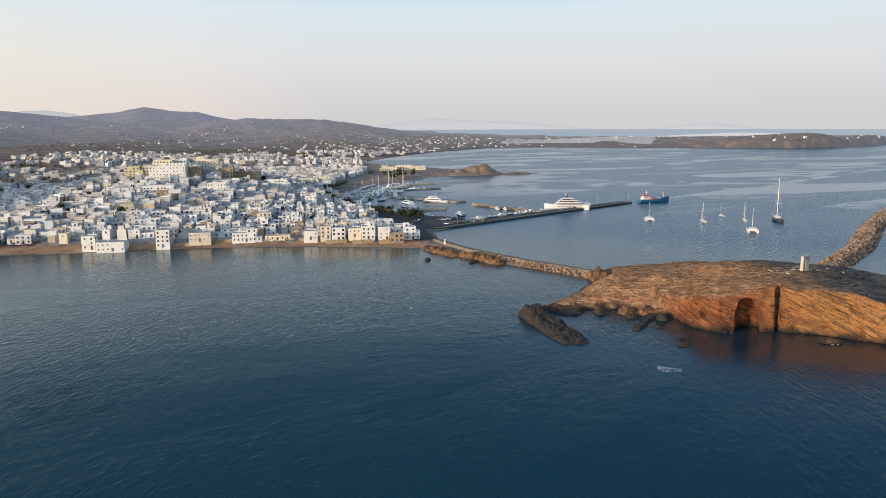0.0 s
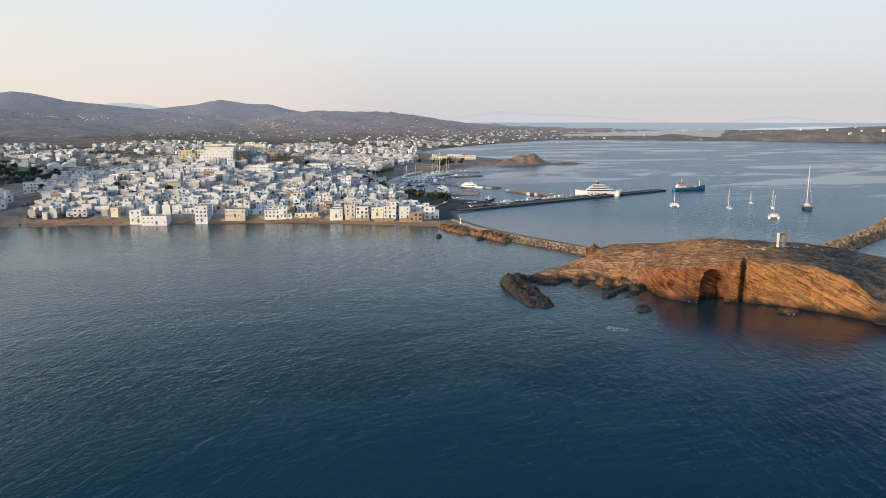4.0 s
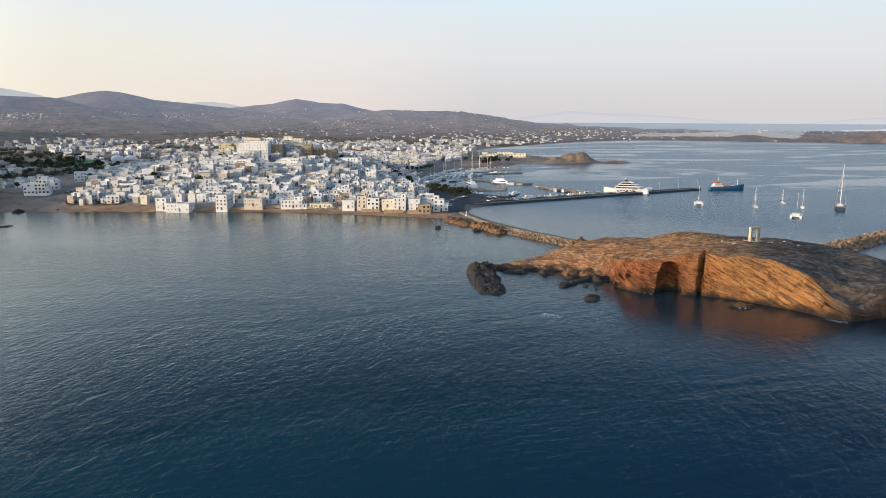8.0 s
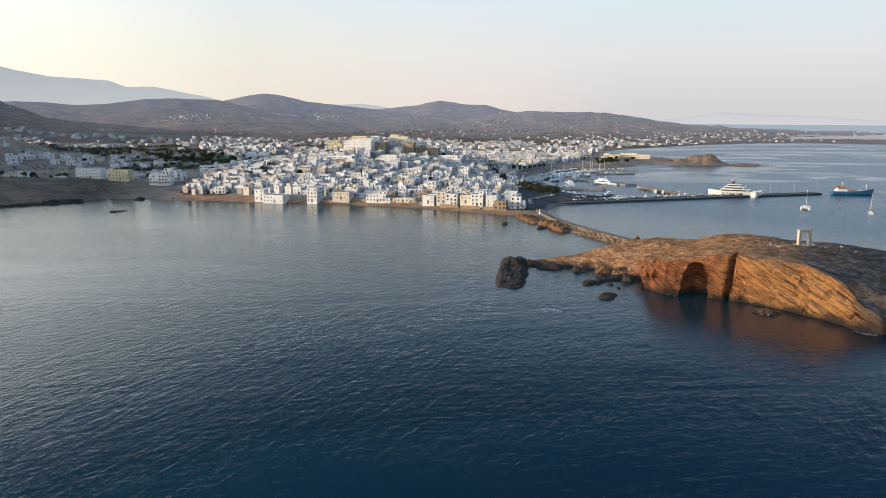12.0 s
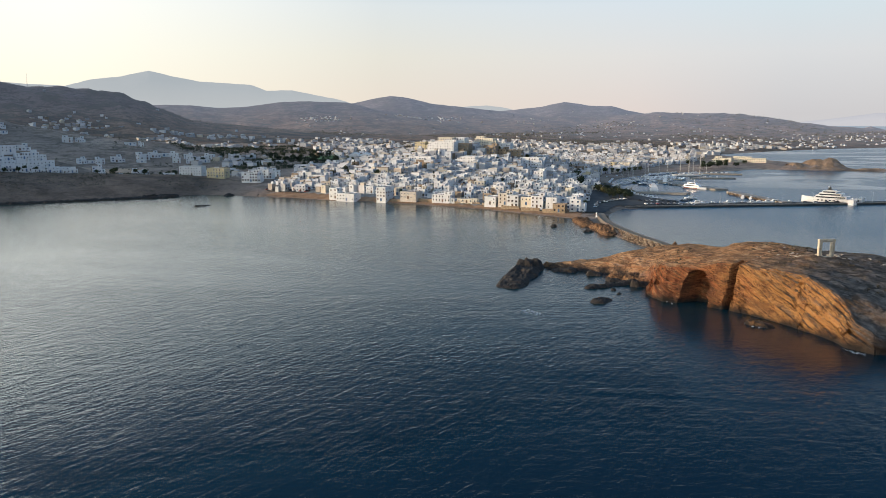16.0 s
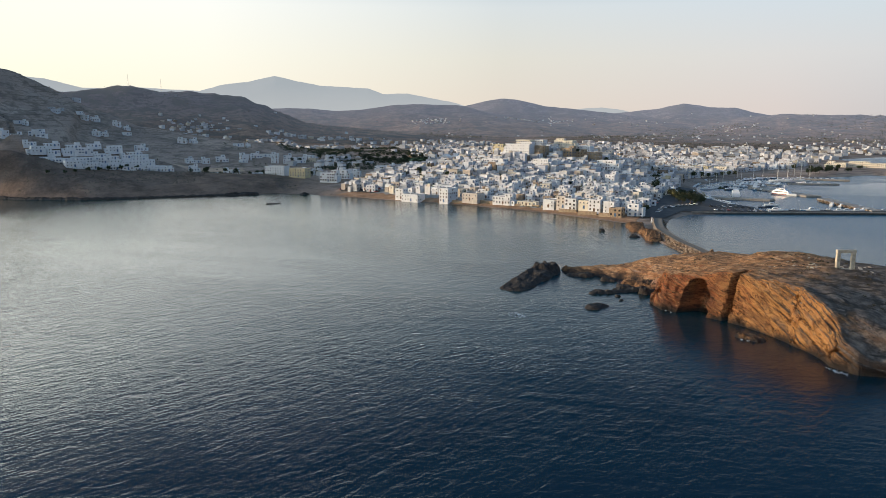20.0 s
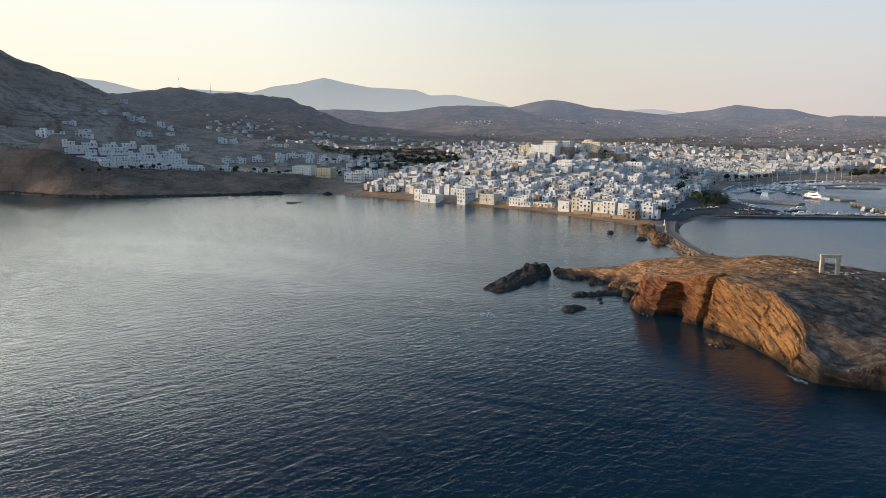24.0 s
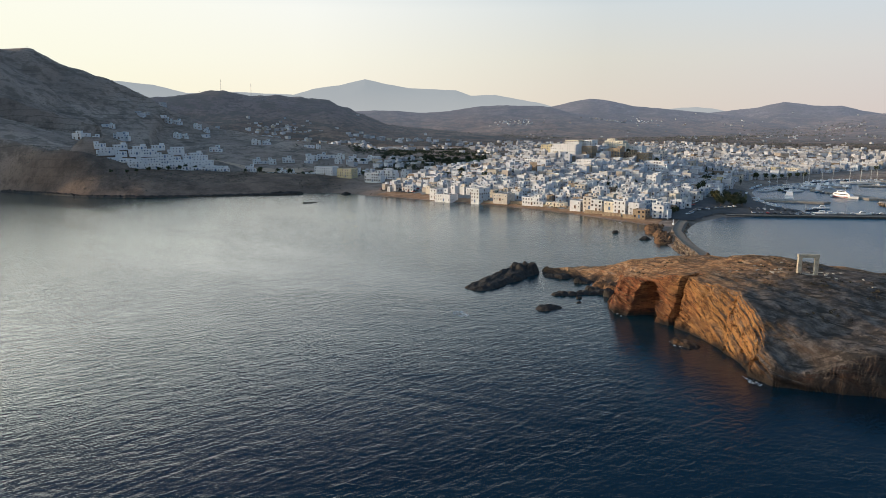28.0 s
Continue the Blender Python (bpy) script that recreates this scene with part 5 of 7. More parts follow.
for i, (x, y, w) in enumerate(COTTAGES):
    sc = w / 10.5
    m = pose(x, y, gz(x, y) + 0.3, 0, 0, vr.uniform(-40, 20)) @ Matrix.Diagonal((sc, sc ** 0.5, sc ** 0.4, 1))
    if i < 3:
        COT[i].matrix_world = m
    else:
        repeat(COT[i % 3], m)

patch("salt_flat", [(2270, 1000), (2380, 430), (2800, 470), (2860, 1180)], 1.2, plain("pale_salt_flat", (0.52, 0.44, 0.38), 0.9, vary=0.1, scale=0.01), 12, "pale dry salt lagoon on the far shore", "salt flat", lambda X, Y: fbm(X, Y, 150, 3) > -0.35)
patch("sports_field", [(140, 880), (200, 905), (215, 1000), (160, 1000)], 0.9, plain("green_turf", (0.10, 0.17, 0.05), 0.9, vary=0.15, scale=0.05), 6, "green turf sports field behind the town", "field")
patch("dry_field", [(-262, 760), (-120, 740), (-110, 820), (-250, 850)], 0.5, plain("ochre_stubble", (0.36, 0.24, 0.15), 0.95, vary=0.15, scale=0.05), 6, "dry ochre field behind the bluff villas", "field")
patch("headland", [(700, 500), (690, 460), (745, 405), (815, 332), (800, 360), (770, 430), (760, 470), (730, 500)], 0.35, plain("tan_headland_rock", (0.27, 0.17, 0.10), 0.95, vary=0.5, scale=0.12), 3.0, "tan rocky headland with a low platform in the sea", "headland")

# ---- the marble gate on the islet ----
k = Mat("old_marble", (0.46, 0.39, 0.30), 0.75, spec=0.3)
k.colour(k.mix(k.mask(k.noise(0.9, 6, 0.7), 0.45, 0.75), (0.47, 0.40, 0.305), (0.26, 0.195, 0.13)))
k.bump(k.noise(3, 5, 0.7), 0.5, 0.06)
MARBLE = k.m


def chipped(x0, x1, y0, y1, z0, z1, seed, cuts=6):
    """A worn stone block with bevelled, chipped edges."""
    bm = bmesh.new()
    box(bm, x0, x1, y0, y1, z0, z1)
    bmesh.ops.bevel(bm, geom=bm.edges[:], offset=0.07, segments=1, affect="EDGES")
    bmesh.ops.subdivide_edges(bm, edges=bm.edges[:], cuts=1, use_grid_fill=True)
    for v in bm.verts:
        v.co += Vector(noise.noise_vector(v.co * 1.7 + Vector((seed, 0, 0)))) * 0.045
    return bm


def islet_at(x, y):
    return float(islet_z(np.array([x]), np.array([y]))[0])


GATE = pose(2.45, -0.65, islet_at(2.45, -0.65) - 0.25, 0, 0, math.degrees(math.atan2(-0.40, 0.92)))
gate = thing("marble_gate", "weathered pale marble temple doorway standing alone on the islet", "gate", m=GATE)
part("jamb", chipped(-3.15, -1.95, -0.6, 0.6, -0.3, 6.0, 1), MARBLE, gate)
part("jamb", chipped(1.95, 3.15, -0.6, 0.6, -0.3, 6.0, 2), MARBLE, gate)
part("lintel", chipped(-3.25, 3.25, -0.65, 0.65, 6.01, 7.1, 3), MARBLE, gate)
part("threshold", chipped(-1.9, 1.9, -0.7, 0.7, -0.3, 0.55, 4), MARBLE, gate)
sr = random.Random(3)
block_meshes = []
for i in range(5):
    bm = chipped(-0.9, 0.9, -0.45, 0.45, -0.3, 0.45, 10 + i)
    me = bpy.data.meshes.new("marble_block")
    bm.to_mesh(me)
    bm.free()
    me.materials.append(MARBLE)
    block_meshes.append(me)
for i in range(34):
    a = sr.random()
    x, y = -6 + 26 * a + sr.gauss(0, 3), 12 - 26 * a * sr.uniform(0.4, 1.1) + sr.gauss(0, 3)
    if math.hypot(x - 2.4, y + 0.6) < 4:
        continue
    ob = new("marble_block", block_meshes[i % 5])
    ob.matrix_world = pose(x, y, islet_at(x, y) + 0.02, sr.uniform(-6, 6), sr.uniform(-6, 6), sr.choice((-24, 66)) + sr.uniform(-15, 15)) @ Matrix.Diagonal((sr.uniform(0.35, 0.9), sr.uniform(0.4, 0.8), sr.uniform(0.35, 0.7), 1))
    tagged(ob, "fallen pale marble block of the ruined temple", "stone block", "temple ruins")
# foundation rows of the temple
for i in range(0, 22, 2):
    x, y = 14 - i * 1.55, 22 - i * 0.2 if i < 12 else 20 - i * 0.2
    ob = new("marble_block", block_meshes[i % 5])
    ob.matrix_world = pose(x, y, islet_at(x, y) - 0.12, 0, 0, 8) @ Matrix.Diagonal((0.6, 0.4, 0.4, 1))
    tagged(ob, "pale foundation stone of the ruined temple", "stone block", "temple foundations")

# dry bushes on the islet
k = Mat("dry_thorn_scrub", (0.06, 0.05, 0.03), 0.95, spec=0.05)
k.colour(k.ramp(k.island(), (0.0, (0.03, 0.027, 0.018)), (0.6, (0.07, 0.055, 0.034)), (1.0, (0.12, 0.09, 0.055))))
SCRUB = k.m


def clump_cloud(name, pts, mat, label, category, seed, leaves=16, kind="stuff", leaf=1.0):
    """Low bushes as clouds of small leaf cards; pts rows are x, y, z, radius, height."""
    g = np.random.default_rng(seed)
    P = np.asarray(pts, float)
    c = np.repeat(P, leaves, axis=0)
    n = len(c)
    d = g.normal(size=(n, 3))
    d /= np.linalg.norm(d, axis=1)[:, None]
    d[:, 2] = np.abs(d[:, 2])
    rad = g.uniform(0.45, 1.0, n)[:, None]
    mid = c[:, :3] + d * np.column_stack([c[:, 3], c[:, 3], c[:, 4]]) * rad
    size = (leaf * c[:, 3] * g.uniform(0.35, 0.75, n))[:, None]
    e1 = g.normal(size=(n, 3))
    e1 /= np.linalg.norm(e1, axis=1)[:, None]
    e2 = np.cross(e1, d)
    e2 /= np.linalg.norm(e2, axis=1)[:, None] + 1e-6
    quad = np.stack([mid - e1 * size * 0.5, mid + e2 * size * 0.4, mid + e1 * size * 0.5, mid - e2 * size * 0.4 + d * size * 0.25], 1)
    faces = np.arange(n * 4).reshape(n, 4)
    return tagged(new(name, mesh_of(name, quad.reshape(-1, 3), faces, mat)), label, category, kind=kind)


g = np.random.default_rng(4)
B = np.column_stack([g.uniform(-40, 95, 2200), g.uniform(-65, 60, 2200)])
zz = islet_z(B[:, 0], B[:, 1])
keepers = (zz > 3.2) & (fbm(B[:, 0], B[:, 1], 16, 3) > 0.12) & (np.hypot(B[:, 0] - 3, B[:, 1]) > 7)
gx = (islet_z(B[:, 0] + 1, B[:, 1]) - islet_z(B[:, 0] - 1, B[:, 1])) / 2
keepers &= np.abs(gx) < 0.7
B, zz = B[keepers], zz[keepers]
clump_cloud("thorn_scrub", np.column_stack([B, zz, g.uniform(0.35, 0.9, len(B)), g.uniform(0.25, 0.55, len(B))]), SCRUB, "low dark thorn bushes on the islet's dry top", "scrub", 8, 14)

# ---- boulders, causeway, breakwater ----
rock_meshes = []
rr = random.Random(21)
for i in range(7):
    bm = bmesh.new()
    bmesh.ops.create_icosphere(bm, subdivisions=1, radius=1)
    for v in bm.verts:
        v.co = Vector((v.co.x * rr.uniform(0.8, 1.2), v.co.y * rr.uniform(0.65, 1.0), v.co.z * rr.uniform(0.55, 0.85)))
    me = bpy.data.meshes.new("boulder")
    bm.to_mesh(me)
    bm.free()
    me.materials.append(BOULDER)
    rock_meshes.append(me)
ROCK_V = [np.array([v.co[:] for v in me.vertices]) for me in rock_meshes]
ROCK_F = np.array([list(p.vertices) for p in rock_meshes[0].polygons])


def boulder_heap(owner, spots_in, single, r):
    """spots: x, y, z, size. The first are parts of their own, the rest one joined part."""
    for x, y, z, s in spots_in[:single]:
        ob = new("boulder", rock_meshes[r.randrange(7)])
        ob.parent = owner
        ob.matrix_basis = Matrix.LocRotScale((x, y, z), Euler((r.uniform(0, 6), r.uniform(0, 6), r.uniform(0, 6))), (s, s, s))
    rest = spots_in[single:]
    if rest:
        vs, fs = [], []
        for n, (x, y, z, s) in enumerate(rest):
            e = np.array(Euler((r.uniform(0, 6), r.uniform(0, 6), r.uniform(0, 6))).to_matrix())
            vs.append(ROCK_V[r.randrange(7)] @ e.T * s + (x, y, z))
            fs.append(ROCK_F + 12 * n)
        ob = new("boulders", mesh_of("boulders", np.concatenate(vs), np.concatenate(fs), BOULDERS))
        ob.parent = owner
        tagged(ob, kind="stuff")


def strip_mesh(line, widths, z0, z1):
    """A bank along a line of points: widths at foot and crown."""
    bm = bmesh.new()
    rows = []
    for i, (x, y) in enumerate(line):
        a, b = line[max(0, i - 1)], line[min(len(line) - 1, i + 1)]
        t = Vector((b[0] - a[0], b[1] - a[1])).normalized()
        nx, ny = -t.y, t.x
        foot, crown = widths
        rows.append([(x - nx * foot, y - ny * foot, z0), (x - nx * crown, y - ny * crown, z1), (x + nx * crown, y + ny * crown, z1), (x + nx * foot, y + ny * foot, z0)])
    tube(bm, rows)
    bmesh.ops.recalc_face_normals(bm, faces=bm.faces[:])
    return bm


def along(line, s):
    seg = [math.dist(a, b) for a, b in zip(line, line[1:])]
    d = s * sum(seg)
    for (a, b), L in zip(zip(line, line[1:]), seg):
        if d <= L:
            f = d / L
            return a[0] + f * (b[0] - a[0]), a[1] + f * (b[1] - a[1]), (b[0] - a[0]) / L, (b[1] - a[1]) / L
        d -= L
    a, b = line[-2], line[-1]
    return b[0], b[1], (b[0] - a[0]) / seg[-1], (b[1] - a[1]) / seg[-1]


WATER_BREAK = [(92, -13), (193, -40), (300, -57), (400, -78), (500, -105)]
bw = part("breakwater", strip_mesh(WATER_BREAK, (9.0, 3.2), -1.5, 3.2), BOULDERS, None)
tagged(bw, "long breakwater of heaped tan boulders running out from the islet", "breakwater", kind="structure")
heap = []
for i in range(1500):
    s = rr.random() ** 1.25
    x, y, tx, ty = along(WATER_BREAK, s)
    o = rr.uniform(-9.0, 9.0)
    z = 3.2 if abs(o) < 3.2 else 3.2 - (abs(o) - 3.2) / 5.8 * 4.2
    heap.append((x - ty * o, y + tx * o, z + rr.uniform(-0.2, 0.3), rr.uniform(0.75, 1.55)))
heap.sort(key=lambda q: q[0])
boulder_heap(bw, heap, 260, rr)

CAUSEWAY = plain("worn_brown_paving", (0.17, 0.135, 0.10), 0.95, vary=0.25, scale=0.5)
CAUSE = [(98, 222), (84, 204), (70, 184), (58, 160), (48, 137), (41, 116), (33, 96)]
cz = part("causeway", strip_mesh(CAUSE, (4.4, 2.7), -0.5, 2.6), CAUSEWAY, None)
tagged(cz, "narrow paved causeway linking the islet to the town", "causeway", kind="structure")
bm = bmesh.new()
rows = []
for i in range(41):
    x, y, tx, ty = along(CAUSE, i / 40)
    rows.append([(x + ty * 2.65, y - tx * 2.65, 2.6), (x + ty * 2.65, y - tx * 2.65, 3.0), (x + ty * 2.35, y - tx * 2.35, 3.0), (x + ty * 2.35, y - tx * 2.35, 2.6)])
tube(bm, rows)
bmesh.ops.recalc_face_normals(bm, faces=bm.faces[:])
part("parapet", bm, CAUSEWAY, cz, "low concrete parapet on the seaward side")
heap = []
for i in range(420):
    s = 0.36 + 0.64 * rr.random()
    x, y, tx, ty = along(CAUSE, s)
    o = rr.uniform(2.6, 7.5)
    heap.append((x + ty * o, y - tx * o, 2.4 - (o - 2.6) * 0.55 + rr.uniform(-0.2, 0.2), rr.uniform(0.5, 1.15)))
for i in range(90):
    s = rr.random()
    x, y, tx, ty = along(CAUSE, s)
    o = -rr.uniform(3.6, 5.5)
    heap.append((x + ty * o, y - tx * o, 1.2 - (-o - 3.6) * 0.6, rr.uniform(0.4, 0.8)))
boulder_heap(cz, heap, 240, rr)
for pts, w, h, seed in (([(76, 216, 0.6), (68, 206, 1)], 6.5, 2.2, 40), ([(64, 199, 1), (60, 192, 0.9)], 5.5, 2.1, 43), ([(60, 186, 0.7), (57, 178, 1)], 4.0, 2.4, 46),
                        ([(53, 170, 1), (49, 163, 1), (46, 157, 0.7)], 5.0, 2.8, 49), ([(30, 95, 1), (24, 91, 1)], 6, 4.0, 52)):
    stack_rock("shore_rock", pts, w, h, "orange-brown weathered rock outcrop beside the causeway", SHOREROCK, 0.5, seed)
bm = bmesh.new()
box(bm, -0.5, 0.5, -0.5, 0.5, -0.5, 0.5)
tube(bm, [ring(0, 0, 0.5, 0.36, 8), ring(0, 0, 2.9, 0.28, 8), ring(0, 0, 3.1, 0.1, 8)])
mon = part("monument", bm, WHITE, None)
mon.matrix_world = pose(83, 209, gz(83, 209) + 1.2, 0, 0, 20)
tagged(mon, "small white pillar monument at the root of the causeway", "monument")

# low brown bank and stone walls behind the beach
for x, y, w, h in ((55, 318, 13, 1.8), (61, 303, 12, 2.2), (66, 283, 14, 2.4), (72, 266, 14, 2.6), (77, 252, 8, 2.8), (33, 352, 14, 2.4), (14, 371, 10, 2.0), (46, 330, 12, 1.8)):
    bm = bmesh.new()
    n = int(w / 1.0)
    rows = []
    for i in range(n + 1):
        j = rr.uniform(-0.15, 0.15)
        rows.append([(-w / 2 + i * w / n, -0.5 + j, -2), (-w / 2 + i * w / n, -0.3 + j, h + rr.uniform(-0.25, 0.15)), (-w / 2 + i * w / n, 0.4, h + rr.uniform(-0.2, 0.1)), (-w / 2 + i * w / n, 0.5, -2)])
    tube(bm, rows)
    bmesh.ops.recalc_face_normals(bm, faces=bm.faces[:])
    ob = part("retaining_wall", bm, STONE, None)
    ob.matrix_world = pose(x - 4.2, y - 3.0, gz(x - 4.2, y - 3.0) + 0.1, 0, 0, COAST_TURN + rr.uniform(-4, 4))
    tagged(ob, "rough brown stone retaining wall above the beach", "wall", "beach walls")

# ---- moles and piers ----
def slab(name, poly, z0, z1, mat, label, category="pier"):
    bm = bmesh.new()
    tube(bm, [[(x, y, z0) for x, y in poly], [(x, y, z1) for x, y in poly]])
    bmesh.ops.recalc_face_normals(bm, faces=bm.faces[:])
    ob = part(name, bm, mat, None)
    return tagged(ob, label, category, kind="structure")


MOLE_A, MOLE_B = (150, 249), (404, 146)
mdx, mdy = 0.926, -0.378
mole = slab("mole", [MOLE_A, MOLE_B, (409, 157), (300, 203), (205, 243), (160, 262)], -2, 1.15, ASPHALT, "long harbour mole with a dark asphalt deck")
bm = bmesh.new()
box(bm, 0, 273, 0, 0.9, 1.15, 1.75, 0, pose(150, 249, 0, 0, 0, math.degrees(math.atan2(mdy, mdx))) @ pose(0, 0.05, 0))
part("sea_wall", bm, CONCRETE, mole, "low concrete wall along the seaward edge")
slab("pier_spur", [(283, 206), (294, 204), (302, 226), (318, 262), (330, 284), (322, 290), (309, 268), (294, 232)], -2, 1.9, CONCRETE, "short inner mole of sunlit concrete and rubble")
slab("pier_ferry", [(352, 402), (338, 345), (334, 312), (346, 306), (352, 340), (372, 396)], -2, 1.6, CONCRETE, "grey ferry pier in the harbour")
slab("pier_small", [(236, 338), (258, 312), (274, 296), (284, 300), (270, 318), (244, 346)], -2, 1.5, CONCRETE, "short grey quay in the harbour")
slab("pier_fishing", [(432, 424), (476, 396), (479, 401), (436, 430)], -2, 1.4, CONCRETE, "thin fishing pier in the marina")
slab("pier_marina", [(392, 448), (402, 412), (408, 414), (398, 450)], -2, 1.2, CONCRETE, "narrow marina pontoon")
slab("pier_marina", [(366, 440), (372, 404), (378, 405), (372, 442)], -2, 1.2, CONCRETE, "narrow marina pontoon")
slab("pier_far", [(500, 470), (536, 432), (541, 436), (508, 476)], -2, 1.6, CONCRETE, "low far pier of pale stone")
spur_rocks = []
for i in range(150):
    s = rr.random()
    x, y = 288 + s * 26 - rr.uniform(0, 4), 210 + s * 72 + rr.uniform(-1, 1)
    spur_rocks.append((x + (2 if s > .6 else 0), y, rr.uniform(0.2, 1.6), rr.uniform(0.6, 1.2)))
sp = thing("rubble_slope", "heap of pale rubble along the inner mole", "rocks")
boulder_heap(sp, spur_rocks, 60, rr)

# ---- boats ----
HULL_W = plain("white_hull_paint", (0.62, 0.615, 0.605), 0.35, vary=0.05)
HULL_D = plain("dark_blue_hull_paint", (0.02, 0.028, 0.045), 0.3, vary=0.1)
HULL_T = plain("teal_hull_paint", (0.02, 0.11, 0.20), 0.5, vary=0.15, scale=0.4)
HULL_R = plain("red_hull_paint", (0.20, 0.03, 0.03), 0.45, vary=0.1)
TEAK = plain("teak_deck", (0.36, 0.25, 0.15), 0.7)
SPAR = plain("pale_spar", (0.72, 0.66, 0.56), 0.4)
SAILCOVER = plain("grey_sail_cover", (0.30, 0.30, 0.32), 0.8)
FUNNEL = plain("black_funnel_paint", (0.02, 0.02, 0.022), 0.4)
ORANGE = plain("rust_red_paint", (0.40, 0.11, 0.05), 0.6)


def hull_mesh(L, B, D, sheer=0.25, sharp=1.0, stern=0.75):
    """A hull along +y (bow), waterline at z 0."""
    bm = bmesh.new()
    rows = []
    for i in range(11):
        s = i / 10
        y = -L / 2 + s * L
        half = B / 2 * (stern + (1 - stern) * math.sin(min(1, s * 2.2) * math.pi / 2)) * (1 - max(0, (s - 0.5) / 0.5) ** (2.0 * sharp)) + 0.03
        top = D * (1 + sheer * (s - 0.3) ** 2 * 2)
        rows.append([(-half, y, top), (-half * 0.92, y, D * 0.3), (-half * 0.55, y, -0.35), (half * 0.55, y, -0.35), (half * 0.92, y, D * 0.3), (half, y, top)])
    tube(bm, rows)
    bmesh.ops.recalc_face_normals(bm, faces=bm.faces[:])
    return bm


def rounded(bm, x0, x1, y0, y1, z0, z1, rake=0.3, mat=0):
    """A deckhouse with raked ends."""
    a = [(x0, y0, z0), (x1, y0, z0), (x1, y1, z0), (x0, y1, z0)]
    k2 = (x1 - x0) * 0.08
    b = [(x0 + k2, y0 + rake * 0.4, z1), (x1 - k2, y0 + rake * 0.4, z1), (x1 - k2, y1 - rake, z1), (x0 + k2, y1 - rake, z1)]
    tube(bm, [a, b], mat)


def sailboat(L, mast_h, hull_mat, label, m, masts=1):
    ob = thing("sailboat", label, "sailboat", "anchored boats", m)
    B, D = L * 0.27, L * 0.085
    part("hull", hull_mesh(L, B, D), hull_mat, ob)
    bm = bmesh.new()
    rows = []
    for i in range(9):
        s = i / 8 * 0.96
        y = -L / 2 + 0.1 + s * L
        half = B / 2 * (0.75 + 0.25 * math.sin(min(1, s * 2.2) * math.pi / 2)) * (1 - max(0, (s - 0.5) / 0.5) ** 2) * 0.94 + 0.02
        z = D * (1 + 0.25 * (s - 0.3) ** 2 * 2) + 0.01
        rows.append([(-half, y, z), (half, y, z), (half, y, z + 0.05), (-half, y, z + 0.05)])
    tube(bm, rows)
    part("deck", bm, TEAK, ob)
    bm = bmesh.new()
    rounded(bm, -B * 0.26, B * 0.26, -L * 0.16, L * 0.2, D * 1.02, D * 1.02 + 0.06 * L ** 0.8, L * 0.05)
    part("cabin", bm, HULL_W, ob)
    for n in range(masts):
        y, h = (L * 0.1, mast_h) if n == 0 else (-L * 0.3, mast_h * 0.72)
        bm = bmesh.new()
        bar(bm, (0, y, D), (0, y, h), 0.008 * L + 0.05, 0.005 * L + 0.03)
        for f in (0.4, 0.65):
            bar(bm, (-B * 0.36, y, h * f), (B * 0.36, y, h * f), 0.05)
        part("mast", bm, SPAR, ob)
        bm = bmesh.new()
        bar(bm, (0, y - 0.1, D + L * 0.12), (0, y - L * 0.34, D + L * 0.12), 0.012 * L + 0.06, 0.01 * L)
        part("boom", bm, SAILCOVER, ob)
        bm = bmesh.new()
        bar(bm, (0, L * 0.48, D * 1.15), (0, y + 0.1, h * 0.97), 0.05, 0.03, 4)
        part("forestay", bm, SAILCOVER, ob)
        bm = bmesh.new()
        for s in (-1, 1):
            bar(bm, (s * B * 0.45, y - 0.4, D), (0, y, h * 0.95), 0.025, 0.02, 4)
        part("shroud", bm, SPAR, ob)
    return ob


def catamaran(L, mast_h, label, m):
    ob = thing("catamaran", label, "catamaran", "anchored boats", m)
    for s in (-1, 1):
        h = part("hull", hull_mesh(L, L * 0.13, L * 0.12, 0.1), HULL_W, ob)
        h.location = (s * L * 0.2, 0, 0)
    bm = bmesh.new()
    box(bm, -L * 0.2, L * 0.2, -L * 0.42, L * 0.12, L * 0.075, L * 0.115)
    part("bridge_deck", bm, HULL_W, ob)
    bm = bmesh.new()
    rounded(bm, -L * 0.17, L * 0.17, -L * 0.22, L * 0.1, L * 0.117, L * 0.21, L * 0.08)
    cabin = part("cabin", bm, HULL_W, ob)
    bm = bmesh.new()
    rounded(bm, -L * 0.172, L * 0.172, -L * 0.2, L * 0.085, L * 0.14, L * 0.175, L * 0.03)
    part("cabin_window", bm, GLASS, cabin)
    bm = bmesh.new()
    box(bm, -L * 0.16, L * 0.16, -L * 0.42, -L * 0.2, L * 0.21, L * 0.22)
    for s in (-1, 1):
        bar(bm, (s * L * 0.15, -L * 0.4, L * 0.115), (s * L * 0.15, -L * 0.4, L * 0.21), 0.05)
    part("awning", bm, HULL_W, ob)
    bm = bmesh.new()
    bar(bm, (0, L * 0.05, L * 0.2), (0, L * 0.05, mast_h), 0.13, 0.08)
    part("mast", bm, SPAR, ob)
    bm = bmesh.new()
    bar(bm, (0, L * 0.04, L * 0.27), (0, -L * 0.36, L * 0.27), 0.25, 0.2)
    part("boom", bm, SAILCOVER, ob)
    return ob


HEAD = -78.0   # bows lie to the light wind
catamaran(14, 15.5, "white catamaran at anchor with furled sail", pose(276.5, 108.5, 0, 0, 0, HEAD + 6))
catamaran(15.5, 17.5, "white catamaran at anchor near the islet", pose(241, 27, 0, 0, 0, HEAD - 4))
sailboat(12, 15.5, HULL_W, "white sloop at anchor with bare mast", pose(285, 66, 0, 0, 0, HEAD + 12))
